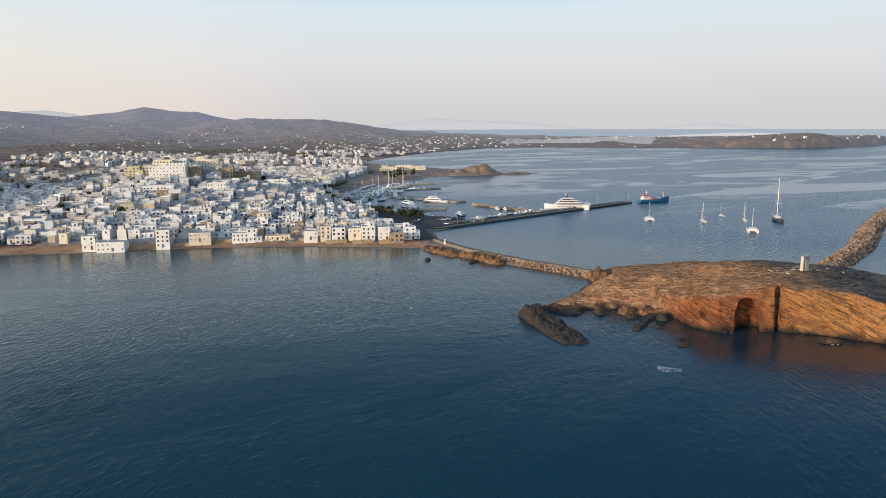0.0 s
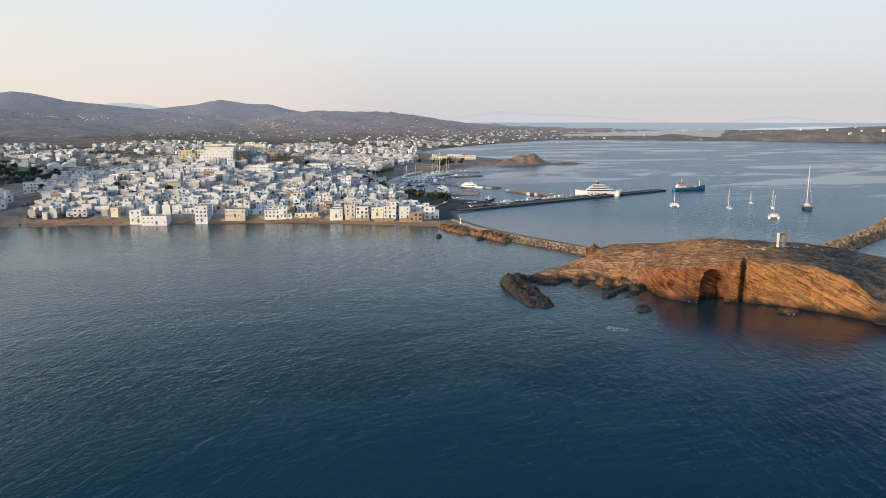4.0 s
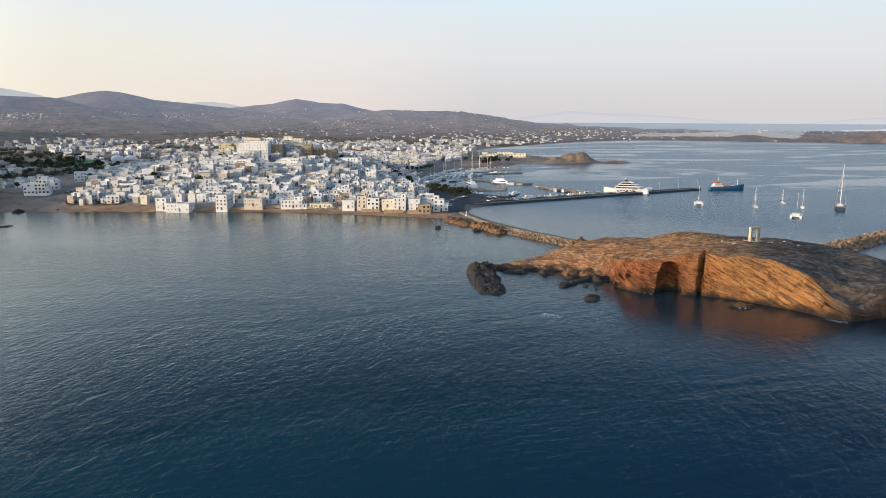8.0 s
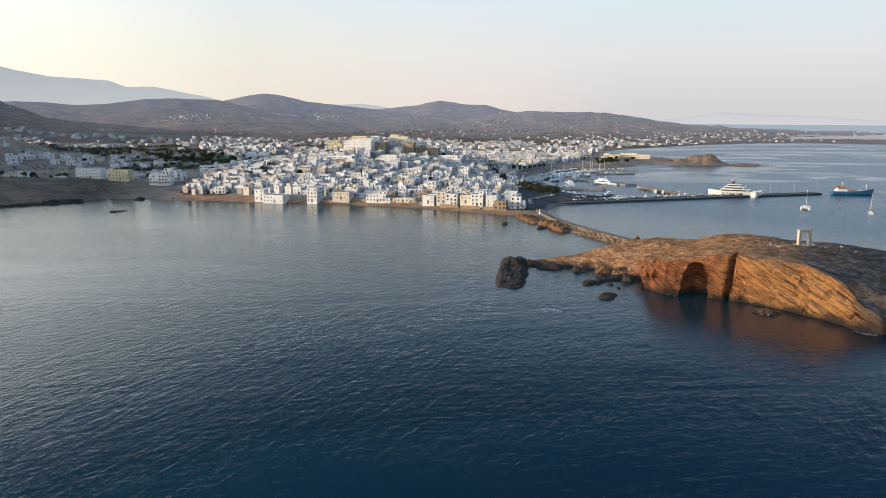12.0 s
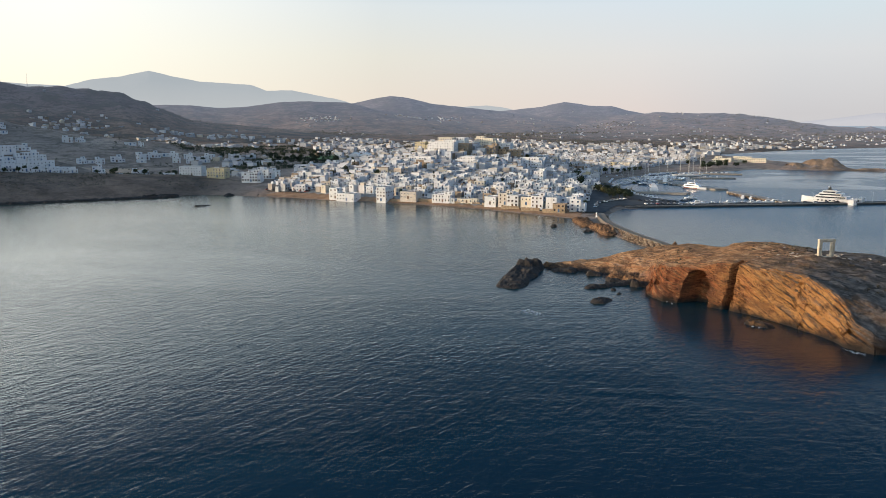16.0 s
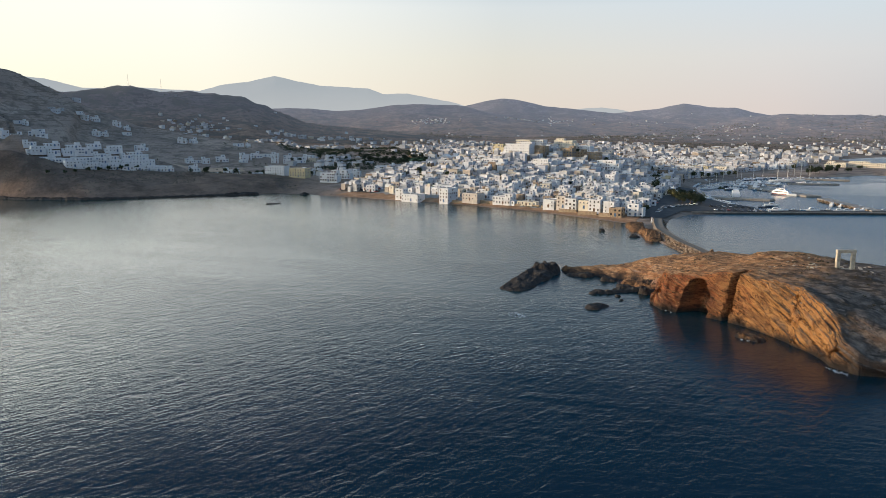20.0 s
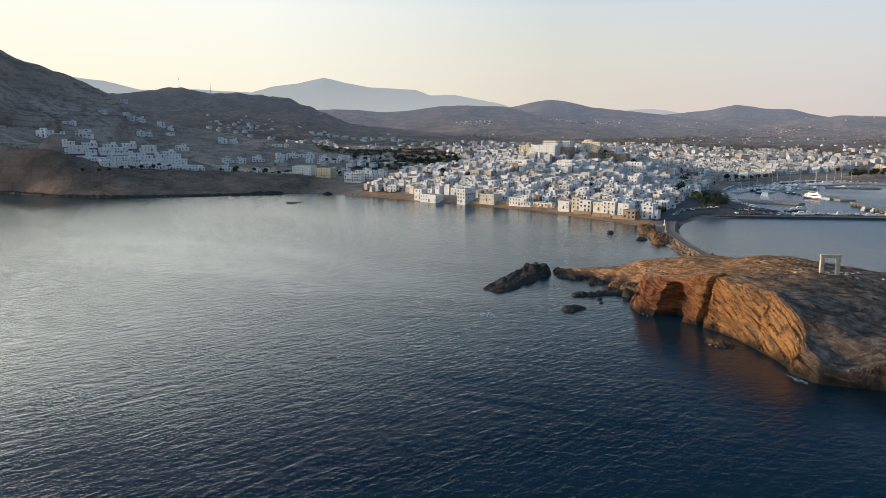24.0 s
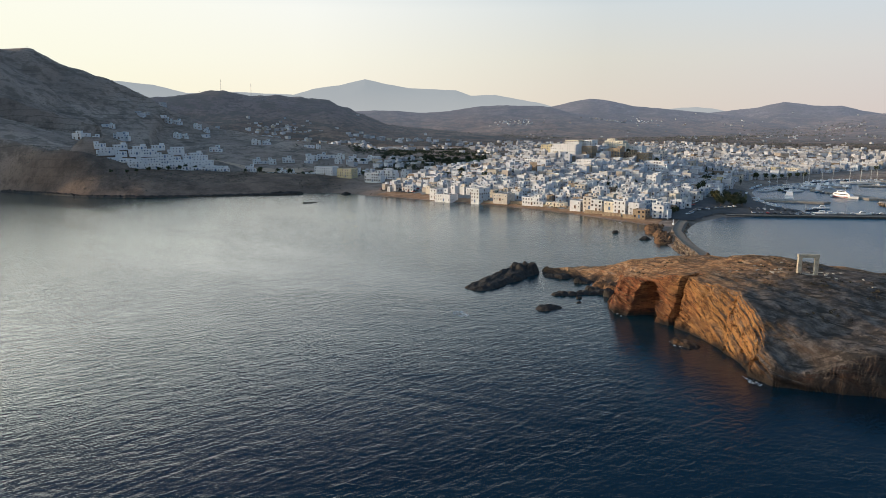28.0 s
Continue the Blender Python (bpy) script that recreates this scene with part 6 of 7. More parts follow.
sailboat(12.5, 15, HULL_W, "white sloop riding at anchor", pose(306, 35, 0, 0, 0, HEAD))
sailboat(9, 11, HULL_W, "small white yacht at anchor", pose(331, 55, 0, 0, 0, HEAD + 20))
sailboat(30, 35, HULL_D, "large dark-hulled sailing yacht with a very tall mast", pose(318, 10, 0, 0, 0, HEAD - 3))


def superyacht(m):
    ob = thing("motor_yacht", "large white motor yacht with stacked decks moored at the mole", "yacht", m=m)
    L, B = 58, 10.5
    part("hull", hull_mesh(L, B, 3.9, 0.6, 0.9, 0.85), HULL_W, ob)
    for i, (y0, y1, z0, z1, k2) in enumerate(((-24, 14, 4.4, 6.9, 0.9), (-18, 10, 7.0, 9.4, 0.8), (-12, 6, 9.5, 11.6, 0.66), (-8, 2, 11.7, 12.3, 0.5))):
        bm = bmesh.new()
        rounded(bm, -B / 2 * k2, B / 2 * k2, y0, y1, z0, z1, 2.4)
        house = part("deckhouse", bm, HULL_W, ob)
        if i < 3:
            for s in (-1, 1):
                bm = bmesh.new()
                x0, x1 = sorted((s * B / 2 * k2 * 0.96, s * (B / 2 * k2 * 0.96 + 0.09)))
                box(bm, x0, x1, y0 + 1.2, y1 - 2.6, z0 + 0.55, z0 + 1.85)
                part("window_band", bm, GLASS, ob)
        bm = bmesh.new()
        box(bm, -B / 2 * k2 * 1.08, B / 2 * k2 * 1.08, y0 - 3.5, y1 - 2, z1 + 0.02, z1 + 0.25)
        part("deck", bm, HULL_W, ob)
    for i in range(6):
        bm = bmesh.new()
        for s in (-1, 1):
            box(bm, s * B / 2 * 0.97 - 0.08, s * B / 2 * 0.97 + 0.08, -16 + i * 4.6, -13.6 + i * 4.6, 2.0, 3.1)
        part("porthole", bm, GLASS, ob)
    bm = bmesh.new()
    rounded(bm, -1.6, 1.6, -6, -1, 12.3, 16.2, 2.2)
    part("funnel", bm, FUNNEL, ob, "black radar mast and funnel")
    for s in (-1, 1):
        bm = bmesh.new()
        tube(bm, [ring(s * 1.5, -3, 15.2, 0.75, 8), ring(s * 1.5, -3, 15.9, 0.95, 8), ring(s * 1.5, -3, 16.6, 0.5, 8)])
        part("radar_dome", bm, HULL_W, ob)
    return ob


superyacht(pose(329.5, 197, 0, 0, 0, 23) @ Matrix.Diagonal((0.66, 0.64, 0.84, 1)))


def coaster(m):
    ob = thing("cargo_ship", "teal-hulled coastal cargo ship with rust-red and white upperworks", "ship", m=m)
    L, B = 58, 10
    part("hull", hull_mesh(L, B, 4.4, 0.9, 1.3, 0.9), HULL_T, ob)
    bm = bmesh.new()
    box(bm, -B / 2 * 0.9, B / 2 * 0.9, -L * 0.42, L * 0.2, 4.42, 5.0)
    part("deck", bm, ORANGE, ob)
    for y0, y1, z0, z1, k2, mt in ((-24, -8, 5.0, 7.4, 0.85, HULL_W), (-22, -10, 7.42, 9.7, 0.75, HULL_W), (-19, -12, 9.72, 11.9, 0.6, ORANGE)):
        bm = bmesh.new()
        rounded(bm, -B / 2 * k2, B / 2 * k2, y0, y1, z0, z1, 0.5)
        part("deckhouse", bm, mt, ob)
    bm = bmesh.new()
    box(bm, -B / 2 * 0.77, B / 2 * 0.77, -21.5, -9.9, 8.3, 9.2)
    part("bridge_window", bm, GLASS, ob)
    for y, h in ((-15, 19), (18, 15)):
        bm = bmesh.new()
        bar(bm, (0, y, 5), (0, y, h), 0.35, 0.2)
        bar(bm, (-2, y, h * 0.8), (2, y, h * 0.8), 0.12)
        part("mast", bm, SPAR, ob)
    bm = bmesh.new()
    rounded(bm, -1.4, 1.4, -23, -20, 9.7, 13, 0.5)
    part("funnel", bm, ORANGE, ob)
    for i in range(3):
        bm = bmesh.new()
        box(bm, -B * 0.33, B * 0.33, -5 + i * 6, 0.2 + i * 6, 5.02, 6.2)
        part("hatch", bm, (ORANGE, CONCRETE, HULL_W)[i], ob)
    return ob


coaster(pose(424, 127, 0, 0, 0, -132) @ Matrix.Diagonal((0.62, 0.66, 0.66, 1)))


def ferry(L, B, h, mat, label, m):
    ob = thing("ferry", label, "ferry", "harbour ferries", m)
    part("hull", hull_mesh(L, B, h, 0.3, 1.0, 0.9), HULL_W if mat is HULL_R else mat, ob)
    for y0, y1, z0, z1, k2 in ((-L * 0.42, L * 0.26, h, h + 2.4, 0.88), (-L * 0.3, L * 0.12, h + 2.42, h + 4.3, 0.7)):
        bm = bmesh.new()
        rounded(bm, -B / 2 * k2, B / 2 * k2, y0, y1, z0, z1, 1.6)
        part("deckhouse", bm, HULL_W, ob)
        for s in (-1, 1):
            bm = bmesh.new()
            x0, x1 = sorted((s * B / 2 * k2 * 0.97, s * (B / 2 * k2 * 0.97 + 0.06)))
            box(bm, x0, x1, y0 + 1.5, y1 - 2, z0 + 0.9, z0 + 1.7)
            part("window_band", bm, GLASS, ob)
    bm = bmesh.new()
    bar(bm, (0, 0, h + 4.3), (0, -0.5, h + 8), 0.18, 0.1)
    part("mast", bm, SPAR, ob)
    if mat is HULL_R:
        bm = bmesh.new()
        for s in (-1, 1):
            box(bm, s * B * 0.47 - 0.06, s * B * 0.47 + 0.06, -L * 0.4, L * 0.18, h * 0.3, h * 0.75)
        part("stripe", bm, HULL_R, ob, "dark red stripe along the hull")
    return ob


ferry(34, 7.5, 2.6, HULL_W, "white passenger ferry moored at the harbour quay", pose(277, 340, 0, 0, 0, -40))
ferry(26, 6, 1.9, HULL_R, "red and white ferry at the harbour pier", pose(330, 334, 0, 0, 0, -172))
ferry(16, 5, 1.8, HULL_R, "small red excursion boat in the harbour", pose(360, 398, 0, 0, 0, -60))


def motorboat(L, mat, label, m):
    ob = thing("motorboat", label, "boat", "harbour boats", m)
    part("hull", hull_mesh(L, L * 0.3, L * 0.11, 0.2), mat, ob)
    bm = bmesh.new()
    rounded(bm, -L * 0.1, L * 0.1, -L * 0.2, L * 0.18, L * 0.11, L * 0.24, L * 0.08)
    cabin = part("cabin", bm, HULL_W, ob)
    bm = bmesh.new()
    rounded(bm, -L * 0.102, L * 0.102, -L * 0.14, L * 0.14, L * 0.16, L * 0.2, L * 0.03)
    part("cabin_window", bm, GLASS, cabin)
    return ob


br = random.Random(8)
base_boats = [motorboat(9, HULL_W, "white motorboat moored in the harbour", pose(384, 446, 0, 0, 0, 20)), motorboat(12, HULL_W, "white cabin cruiser moored in the harbour", pose(388, 432, 0, 0, 0, 20)),
              motorboat(7, HULL_D, "small dark fishing boat moored in the harbour", pose(210, 248, 0, 0, 0, 60)), motorboat(6, HULL_T, "small blue fishing boat moored in the harbour", pose(216, 246, 0, 0, 0, 60))]
slips = [(384 + 0.25 * i, 440 - i * 5.2, 110) for i in range(6)] + [(409 + i * 0.6, 446 - i * 5.6, -70) for i in range(6)] + [(358 + 0.4 * i, 438 - i * 6, 110) for i in range(5)] + \
        [(224 + i * 6.4, 243 - i * 2.7 + br.uniform(-1, 1), 60) for i in range(13)] + [(340 + i * 7, 470 + i * 3, 150) for i in range(7)] + [(302 - i * 1.5, 232 + i * 7 + 0.0, -60) for i in range(4)] + [(345 + i, 385 - i * 8, -80) for i in range(4)] + \
        [(448 + i * 6, 428 - i * 4, 30) for i in range(4)] + [(300 + i * 8, 424 + i * 7, 140) for i in range(6)] + [(258 + i * 4.5, 372 + i * 7, 140) for i in range(6)] + [(412 + i * 7, 478 + i * 2.2, 100) for i in range(9)] + [(232 + i * 6, 262 + i * 3, 60) for i in range(4)]
slips += [(300 + i * 5.2, 405 + i * 2.6, 60) for i in range(14)] + [(318 + i * 5.0, 392 + i * 1.6, 65) for i in range(4)] + [(430 + i * 5.5, 486 + i * 1.2, 100) for i in range(12)] + [(416 - i * 0.4, 452 - i * 4.4, 110) for i in range(8)] + \
         [(508 + i * 4.4, 482 - i * 4.6, 40) for i in range(7)] + [(222 + i * 3.2, 290 + i * 8.5, 20) for i in range(8)] + [(470 + i * 5.5, 470 + i * 1.6, 80) for i in range(8)]
for i, (x, y, t) in enumerate(slips):
    repeat(base_boats[br.choice((0, 0, 1, 1, 2, 3)) if i < 17 else br.choice((0, 2, 3, 0))], pose(x + br.uniform(-0.5, 0.5), y + br.uniform(-0.5, 0.5), 0, 0, 0, t + br.uniform(-8, 8)) @ Matrix.Scale(br.uniform(1.0, 1.35), 4))
for x, y, L, h, t in ((452, 456, 24, 28, 60), (461, 450, 26, 30, 60), (486, 455, 18, 24, 60), (420, 462, 13, 17, 20), (432, 460, 13, 18, 20), (396, 462, 12, 16, 20), (372, 458, 12, 15, 20), (408, 468, 12, 16, 20), (330, 432, 11, 14, 40), (346, 440, 12, 15, 40), (500, 478, 14, 18, 60), (516, 470, 13, 17, 60)):
    tagged(sailboat(L, h, HULL_W, "white sailing yacht moored in the marina", pose(x, y, 0, 0, 0, t)), group="marina yachts")

# ---- cars, lamps, trees ----
CARS = [plain("white_car_paint", (0.7, 0.7, 0.7), 0.3), plain("grey_car_paint", (0.16, 0.165, 0.17), 0.3), plain("red_car_paint", (0.32, 0.03, 0.025), 0.3), plain("dark_car_paint", (0.02, 0.022, 0.026), 0.3)]
TYRE = plain("tyre_rubber", (0.02, 0.02, 0.02), 0.9)


def make_car(mat, label, m):
    ob = thing("car", label, "car", "parked cars", m)
    bm = bmesh.new()
    rows = []
    for x, z, w in ((-2.1, 0.55, 0.8), (-2.05, 0.85, 0.84), (-0.9, 0.92, 0.86), (1.5, 0.95, 0.86), (2.05, 0.85, 0.82), (2.1, 0.5, 0.78)):
        rows.append([(x, -w, 0.28), (x, w, 0.28), (x, w, z), (x, -w, z)])
    tube(bm, rows)
    part("body", bm, mat, ob)
    bm = bmesh.new()
    tube(bm, [[(-0.95, -0.78, 0.93), (1.75, -0.78, 0.95), (1.75, 0.78, 0.95), (-0.95, 0.78, 0.93)], [(-0.3, -0.62, 1.45), (1.3, -0.62, 1.45), (1.3, 0.62, 1.45), (-0.3, 0.62, 1.45)]])
    part("cabin", bm, GLASS, ob)
    for sx in (-1.3, 1.3):
        for sy in (-0.8, 0.8):
            bm = bmesh.new()
            bar(bm, (sx, sy - 0.1, 0.32), (sx, sy + 0.1, 0.32), 0.32, n=10)
            part("wheel", bm, TYRE, ob)
    return ob


names = ("white", "grey", "red", "black")
base_cars = []
lots = [(172 + i * 4.6, 249 - i * 1.9, 66) for i in range(9)] + [(180 + i * 4.4, 262 - i * 1.8, 66) for i in range(7)] + [(-60 + i * 3.4, 486 - i * 5.2, 30) for i in range(8)] + \
       [(-44 + i * 3.0, 520 + i * 2, 50) for i in range(6)] + [(120 + i * 4, 250 + i * 4, 20) for i in range(5)] + [(300 + i * 9, 197 - i * 3.7, -22) for i in range(6)] + [(150 + i * 5, 290 + i * 6, 40) for i in range(5)] + [(188 + i * 4.5, 340 + i * 6.3, 55) for i in range(12)] + [(140 + i * 4.5, 268 + i * 1.0, 80) for i in range(9)] + [(-52 + i * 3.1, 494 - i * 4.7, 30) for i in range(11)] + [(-22 + i * 3.2, 512 + i * 2.4, 50) for i in range(7)]
for i, (x, y, t) in enumerate(lots):
    x, y = x + br.uniform(-0.4, 0.4), y + br.uniform(-0.4, 0.4)
    z = gz(x, y) + 0.63 if gz(x, y) > 0.5 else 1.16
    m = pose(x, y, z, 0, 0, t + br.uniform(-5, 5))
    j = i % 4
    if i < 4:
        base_cars.append(make_car(CARS[j], f"{names[j]} car parked near the waterfront", m))
    else:
        repeat(base_cars[br.choice((0, 0, 1, 2, 3))], m)

METAL = plain("grey_galvanised_steel", (0.30, 0.30, 0.31), 0.5, 0.6)


def street_lamp(m):
    ob = thing("street_lamp", "slim grey street lamp on the mole", "lamp", "mole lamps", m)
    bm = bmesh.new()
    bar(bm, (0, 0, -0.3), (0, 0, 8), 0.11, 0.06)
    part("pole", bm, METAL, ob)
    bm = bmesh.new()
    bar(bm, (0, 0, 7.9), (0, 1.3, 8.2), 0.05, 0.04)
    arm = part("arm", bm, METAL, ob)
    bm = bmesh.new()
    box(bm, -0.15, 0.15, 1.0, 1.7, 8.15, 8.28)
    part("lamp_head", bm, METAL, arm)
    return ob


first = street_lamp(pose(175, 240.5, 2, 0, 0, 0))
for i in range(1, 10):
    repeat(first, pose(175 + i * 27 * mdx, 240.8 + i * 27 * mdy, 2, 0, 0, 0))


BARK = plain("tree_bark", (0.12, 0.085, 0.06), 0.95)


def leaf_mat(name, a, b):
    q = Mat(name, a, 0.8, spec=0.2)
    q.colour(q.ramp(q.island(), (0.0, a), (1.0, b)))
    return q.m


PINE = leaf_mat("dark_pine_leaf", (0.016, 0.024, 0.012), (0.045, 0.055, 0.026))
TAMARISK = leaf_mat("olive_tamarisk_leaf", (0.06, 0.055, 0.02), (0.15, 0.12, 0.045))
GARDEN = leaf_mat("garden_green_leaf", (0.02, 0.03, 0.014), (0.065, 0.075, 0.03))


def make_tree(kind, h, r, leaf, seed, label):
    """A tapered trunk with limbs and a crown of loose leaf clumps."""
    q = random.Random(seed)
    ob = thing("tree", label, "tree", "trees of the town")
    bm = bmesh.new()
    bar(bm, (0, 0, -1.0), (q.uniform(-0.2, 0.2), q.uniform(-0.2, 0.2), h * 0.55), 0.035 * h, 0.02 * h, 7)
    for i in range(5):
        a = q.uniform(0, 6.3)
        bar(bm, (0, 0, h * q.uniform(0.3, 0.5)), (math.cos(a) * r * 0.6, math.sin(a) * r * 0.6, h * q.uniform(0.6, 0.8)), 0.014 * h, 0.006 * h, 5)
    part("trunk", bm, BARK, ob)
    g2 = np.random.default_rng(seed)
    centres = []
    for i in range(16):
        if kind == "cypress":
            s = q.random()
            centres.append((q.gauss(0, r * 0.25), q.gauss(0, r * 0.25), h * (0.15 + 0.85 * s), r * (0.75 - 0.5 * s)))
        else:
            a, d = q.uniform(0, 6.3), r * math.sqrt(q.random()) * 0.75
            centres.append((math.cos(a) * d, math.sin(a) * d, h * q.uniform(0.5, 0.88) - 0.12 * d, r * q.uniform(0.28, 0.48)))
    C = np.repeat(np.array(centres), 34, axis=0)
    n = len(C)
    d = g2.normal(size=(n, 3))
    d /= np.linalg.norm(d, axis=1)[:, None]
    mid = C[:, :3] + d * C[:, 3:4] * g2.uniform(0.55, 1.05, n)[:, None]
    e1 = np.cross(d, g2.normal(size=(n, 3)))
    e1 /= np.linalg.norm(e1, axis=1)[:, None]
    e2 = np.cross(d, e1) * 0.6 + d * 0.4
    s = (g2.uniform(0.18, 0.42, n) * r * 0.32 + 0.12)[:, None]
    quad = np.stack([mid - e1 * s, mid - e2 * s * 0.7, mid + e1 * s, mid + e2 * s], 1).reshape(-1, 3)
    crown = new("crown", mesh_of("crown", quad, np.arange(n * 4).reshape(n, 4), leaf))
    crown.parent = ob
    return ob


KINDS = [make_tree("broad", 8, 4.2, PINE, 1, "dark green pine tree with a broad crown"), make_tree("broad", 6.5, 3.8, TAMARISK, 2, "olive-yellow tamarisk tree by the quay"),
         make_tree("broad", 5, 2.6, GARDEN, 3, "small dark green garden tree among houses"), make_tree("cypress", 10, 1.5, PINE, 4, "tall slim dark cypress among houses"), make_tree("broad", 7, 3.4, GARDEN, 5, "leafy dark green tree between houses")]
wood = [(1, 180, 305), (1, 186, 312), (1, 192, 300), (1, 198, 316), (1, 190, 322), (0, 172, 290), (0, 178, 284), (0, 184, 278), (0, 176, 274), (0, 188, 284), (0, 168, 282), (0, 205, 328), (0, 212, 322), (0, 196, 330),
        (2, 108, 252), (2, 113, 256), (4, 262, 540), (4, 270, 548), (0, 276, 556), (0, 268, 560), (3, 268, 452), (3, 271, 456), (3, 274, 449), (3, 266, 447), (0, 214, 500), (0, 235, 498), (4, 208, 505)] + [(0, 196 + i * 7, 352 + i * 9) for i in range(9)] + [(4, 345 + i * 14, 488 + i * 4) for i in range(8)] + [(0, 560 + i * 11, 520 + br.uniform(-8, 8)) for i in range(9)] + [(4, 600 + i * 13, 560 + br.uniform(-14, 14)) for i in range(9)]
for i in range(64):
    wood.append((br.choice((2, 2, 4, 2, 3)), br.uniform(0, 330), br.uniform(330, 620)))
for i in range(60):
    wood.append((br.choice((0, 0, 4)), br.gauss(110, 55), br.gauss(930, 80)))
for i in range(18):
    wood.append((br.choice((2, 4)), br.uniform(-190, 0), br.uniform(590, 660)))
for i in range(12):
    wood.append((2, -310 + i * 9 + br.uniform(-3, 3), 552 + i * 6))
placed = set()
for i, x, y in wood:
    if float(seg_dist(np.array([x]), np.array([y]), SHORE_BAY + SHORE_TOMBOLO + SHORE_HARBOUR)[0][0]) < 12 and i not in (0, 1):
        continue
    m = pose(x, y, gz(x, y) + 0.3, 0, 0, br.uniform(0, 360))
    if i in placed:
        sc = br.uniform(0.75, 1.2)
        repeat(KINDS[i], m @ Matrix.Diagonal((sc, sc, sc, 1)))
    else:
        KINDS[i].matrix_world = m
        placed.add(i)

# woods and hedges of the plain, joined
g = np.random.default_rng(12)
def scatter(n, x0, x1, y0, y1, rmin, rmax, thresh, size):
    P = np.column_stack([g.uniform(x0, x1, n), g.uniform(y0, y1, n)])
    z = ground_z(P[:, 0], P[:, 1])
    okk = (z > 2.5) & (fbm(P[:, 0], P[:, 1], size, 3) > thresh) & ~inside(P[:, 0], P[:, 1], TOWN)
    P, z = P[okk], z[okk]
    r = g.uniform(rmin, rmax, len(P))
    return np.column_stack([P, z, r, r * 1.1])


# leaf tones lightened, so haze over the far trees sits in their colour
FARLEAF = leaf_mat("dusty_far_leaf", (0.07, 0.066, 0.046), (0.14, 0.125, 0.09))
clump_cloud("far_trees", np.concatenate([scatter(2600, -120, 1300, 600, 1500, 2.0, 4.0, 0.02, 110), scatter(16000, 300, 3000, 1000, 2500, 2, 4.2, -0.05, 260), scatter(4000, -200, 1500, 1200, 2600, 1.8, 3.6, 0.0, 220), scatter(3000, 2200, 3300, -400, 1600, 2, 4, 0.0, 160)]),
            FARLEAF, "dark scattered trees and hedges of the plain", "trees", 31, 6)
clump_cloud("hill_scrub", np.concatenate([scatter(5000, -500, -95, 503, 640, 0.5, 1.5, -0.1, 40), scatter(9000, -750, 300, 560, 2400, 0.8, 2.2, 0.0, 60)]), FARLEAF, "dark scrub dotted over the brown hillside", "scrub", 33, 7)

town_green = [(x, y, gz(x, y) + 0.4, br.uniform(1.0, 2.3), br.uniform(1.6, 3.6)) for x, y in GAPS if br.random() < 0.5 and inside(np.array([x]), np.array([y]), TOWN)[0]]
clump_cloud("garden_greenery", town_green, GARDEN, "dark shrubs and vines in the gaps between town houses", "shrubs", 35, 26, leaf=0.7)
copse = [(cx + br.gauss(0, 8), cy + br.gauss(0, 8), br.uniform(2.2, 4.2)) for cx, cy in ((82, 742), (106, 797), (81, 689), (92, 676), (311, 924), (338, 931), (132, 786), (104, 768), (59, 818), (-5, 755), (49, 851)) for _ in range(16)]
clump_cloud("pine_wood", np.concatenate([[(x, y, gz(x, y) + 0.6, r, 1.2 * r) for x, y, r in copse], scatter(2400, -10, 260, 780, 1330, 2.2, 4.6, -0.06, 90), scatter(900, -70, 130, 660, 800, 1.5, 3.2, 0.02, 60), scatter(800, 240, 560, 800, 1300, 2, 4, 0.05, 70)]), PINE, "dark pines and gardens behind the town", "trees", 36, 26, leaf=0.62)

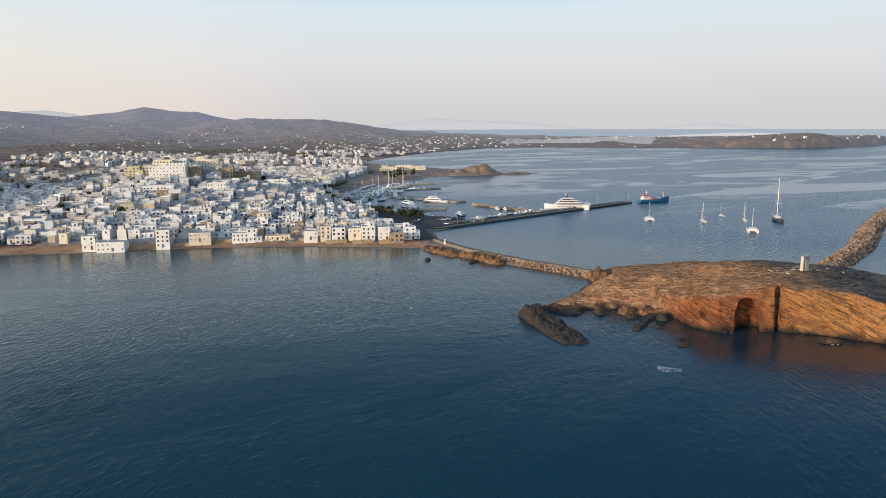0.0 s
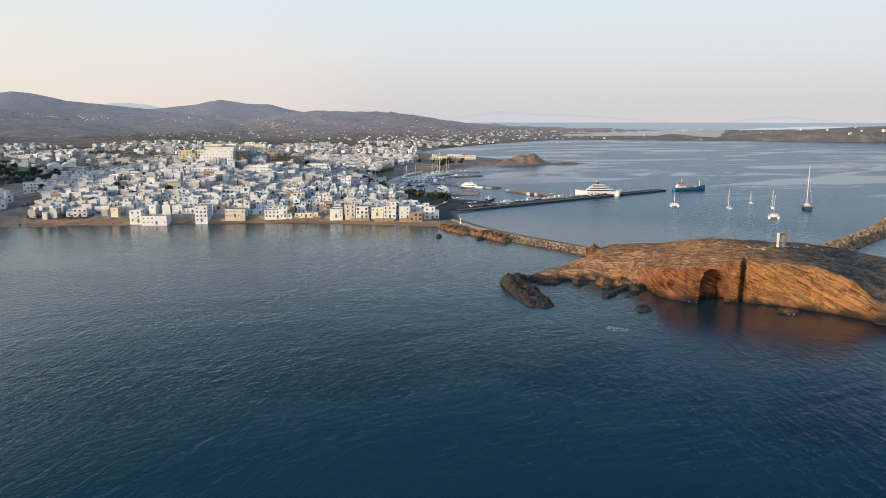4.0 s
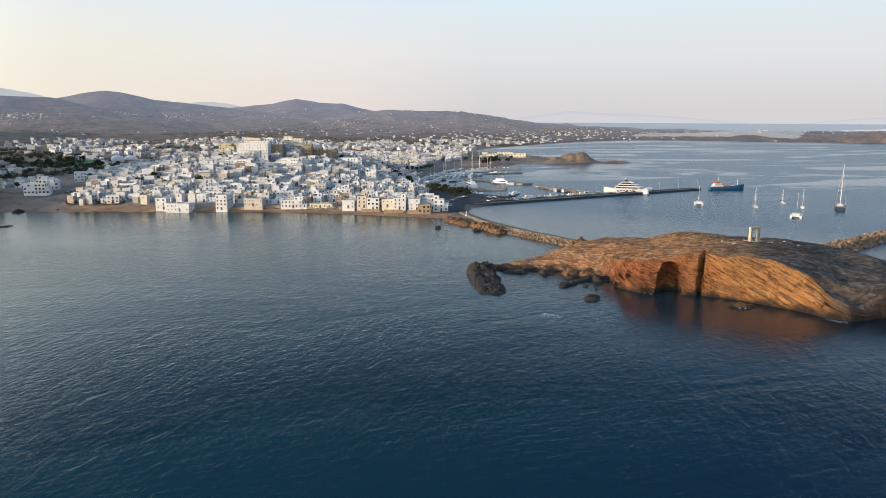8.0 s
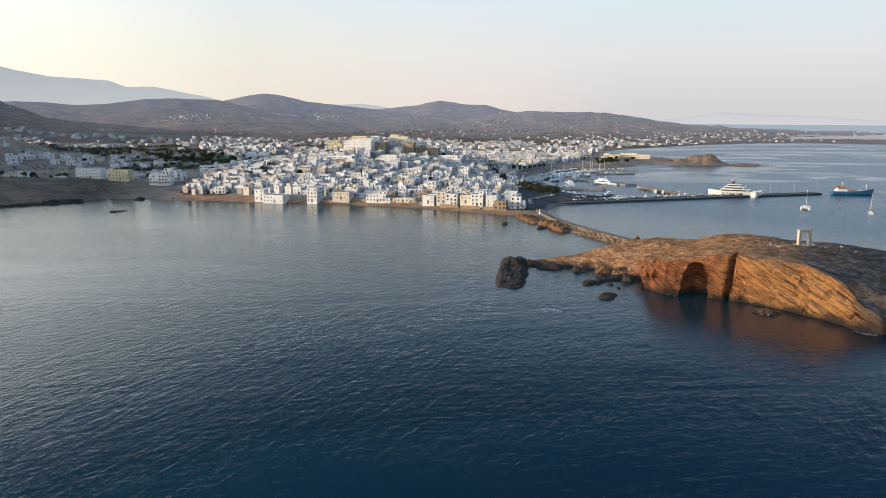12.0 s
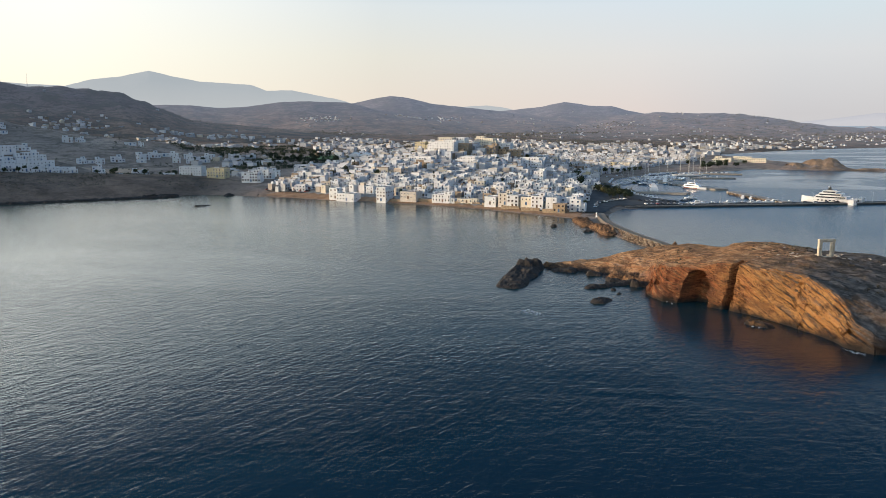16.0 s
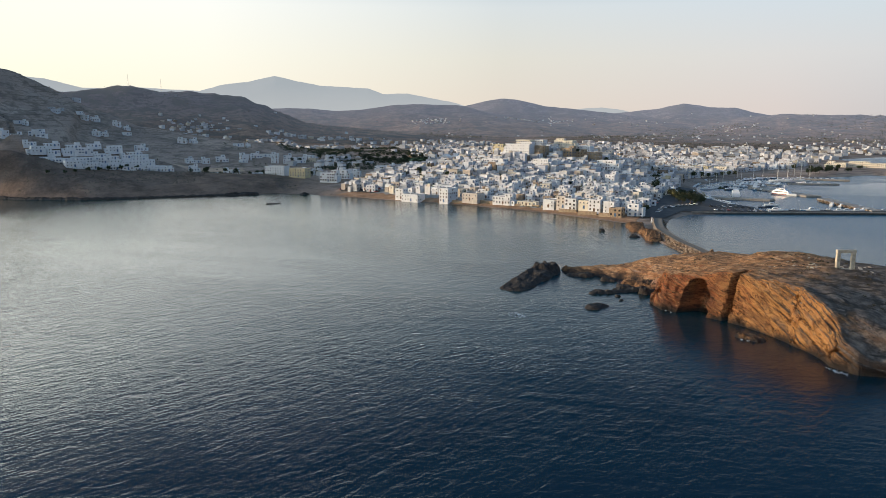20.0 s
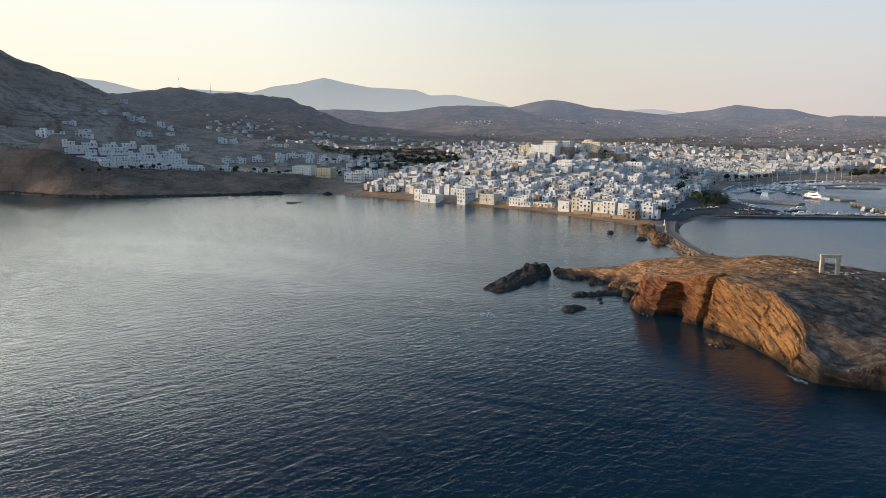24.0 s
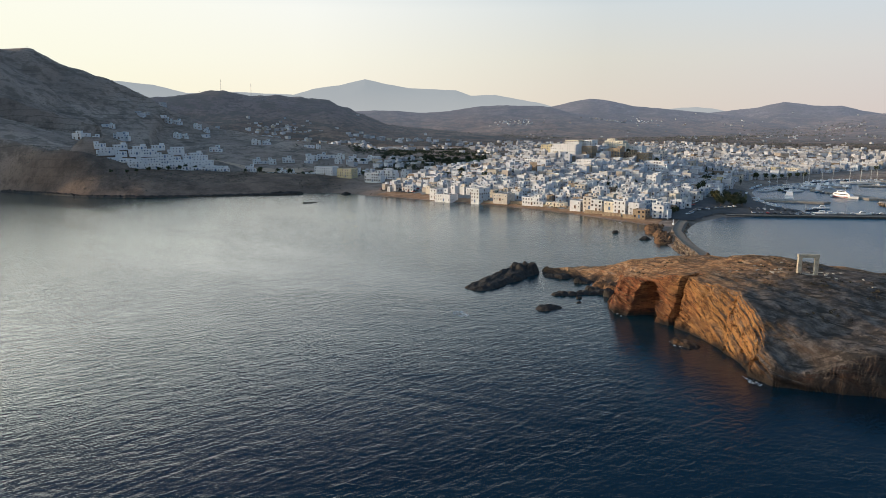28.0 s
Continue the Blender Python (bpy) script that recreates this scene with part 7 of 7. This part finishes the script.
beach_line = [(20, 356), (34, 340), (46, 322), (54, 306), (61, 290), (67, 274), (73, 258), (78, 246)]
shrubs = []
for i in range(190):
    x, y, tx, ty = along(beach_line, br.random() ** 0.8)
    o = br.uniform(-3.5, 1.0)
    shrubs.append((x + ty * o, y - tx * o, gz(x + ty * o, y - tx * o) + 0.2, br.uniform(0.5, 1.3), br.uniform(0.4, 1.1)))
clump_cloud("beach_scrub", shrubs, TAMARISK, "dry olive and brown bushes along the top of the beach", "scrub", 37, 18)
kiosk = make_house(9, 5, 1, 300, "small white hut on the harbour mole", wall=WHITE, upper=0, side=1, name="hut", group="mole huts", balcony=False)
kiosk.matrix_world = pose(334, 176, 1.2, 0, 0, 22)
repeat(kiosk, pose(346, 178, 1.2, 0, 0, 200))

# masts on the far hill
for x, y, h in ((-300, 2302, 34), (-205, 2306, 40)):
    ob = thing("radio_mast", "thin lattice radio mast on the hill crest", "mast", "hill masts", pose(x, y, float(ground_z(np.array([x]), np.array([y]))[0]) - 1))
    bm = bmesh.new()
    bar(bm, (0, 0, 0), (0, 0, h), 0.9, 0.3)
    part("pole", bm, METAL, ob)
    bm = bmesh.new()
    bar(bm, (-2, 0, h * 0.8), (2, 0, h * 0.8), 0.3)
    part("crossbar", bm, METAL, ob)

# white water where the swell breaks over sunken ledges
FOAM = plain("sea_foam", (0.58, 0.61, 0.61), 0.9, vary=0.05)


def foam(x, y, rx, ry, n, seed, label):
    q = random.Random(seed)
    bm = bmesh.new()
    for i in range(n):
        a, d = q.uniform(0, 6.3), math.sqrt(q.random())
        cx, cy = math.cos(a) * d * rx, math.sin(a) * d * ry
        s = q.uniform(0.06, 0.30)
        t = q.uniform(0, 6.3)
        vs = [bm.verts.new((cx + math.cos(t + k2 * 1.047) * s * q.uniform(0.5, 1.3) * 1.6, cy + math.sin(t + k2 * 1.047) * s * q.uniform(0.4, 1.0), 0.06 + q.uniform(0, 0.1))) for k2 in range(6)]
        bm.faces.new(vs)
    ob = part("foam", bm, FOAM, None)
    ob.location = (x, y, 0)
    tagged(ob, label, "foam", kind="stuff")


foam(-103, 41, 2.6, 4.2, 70, 1, "white foam where waves break over a sunken rock")
foam(-48, -9, 2.6, 4.2, 40, 2, "thin white foam round a low rock")
foam(-48, -42, 1.4, 3.6, 40, 3, "white foam along the foot of the cliff")
foam(-50, 27, 1.0, 3.0, 10, 4, "thin white foam at the cave mouth")
foam(62, 243, 0.9, 7.0, 44, 5, "thin line of white surf along the beach")
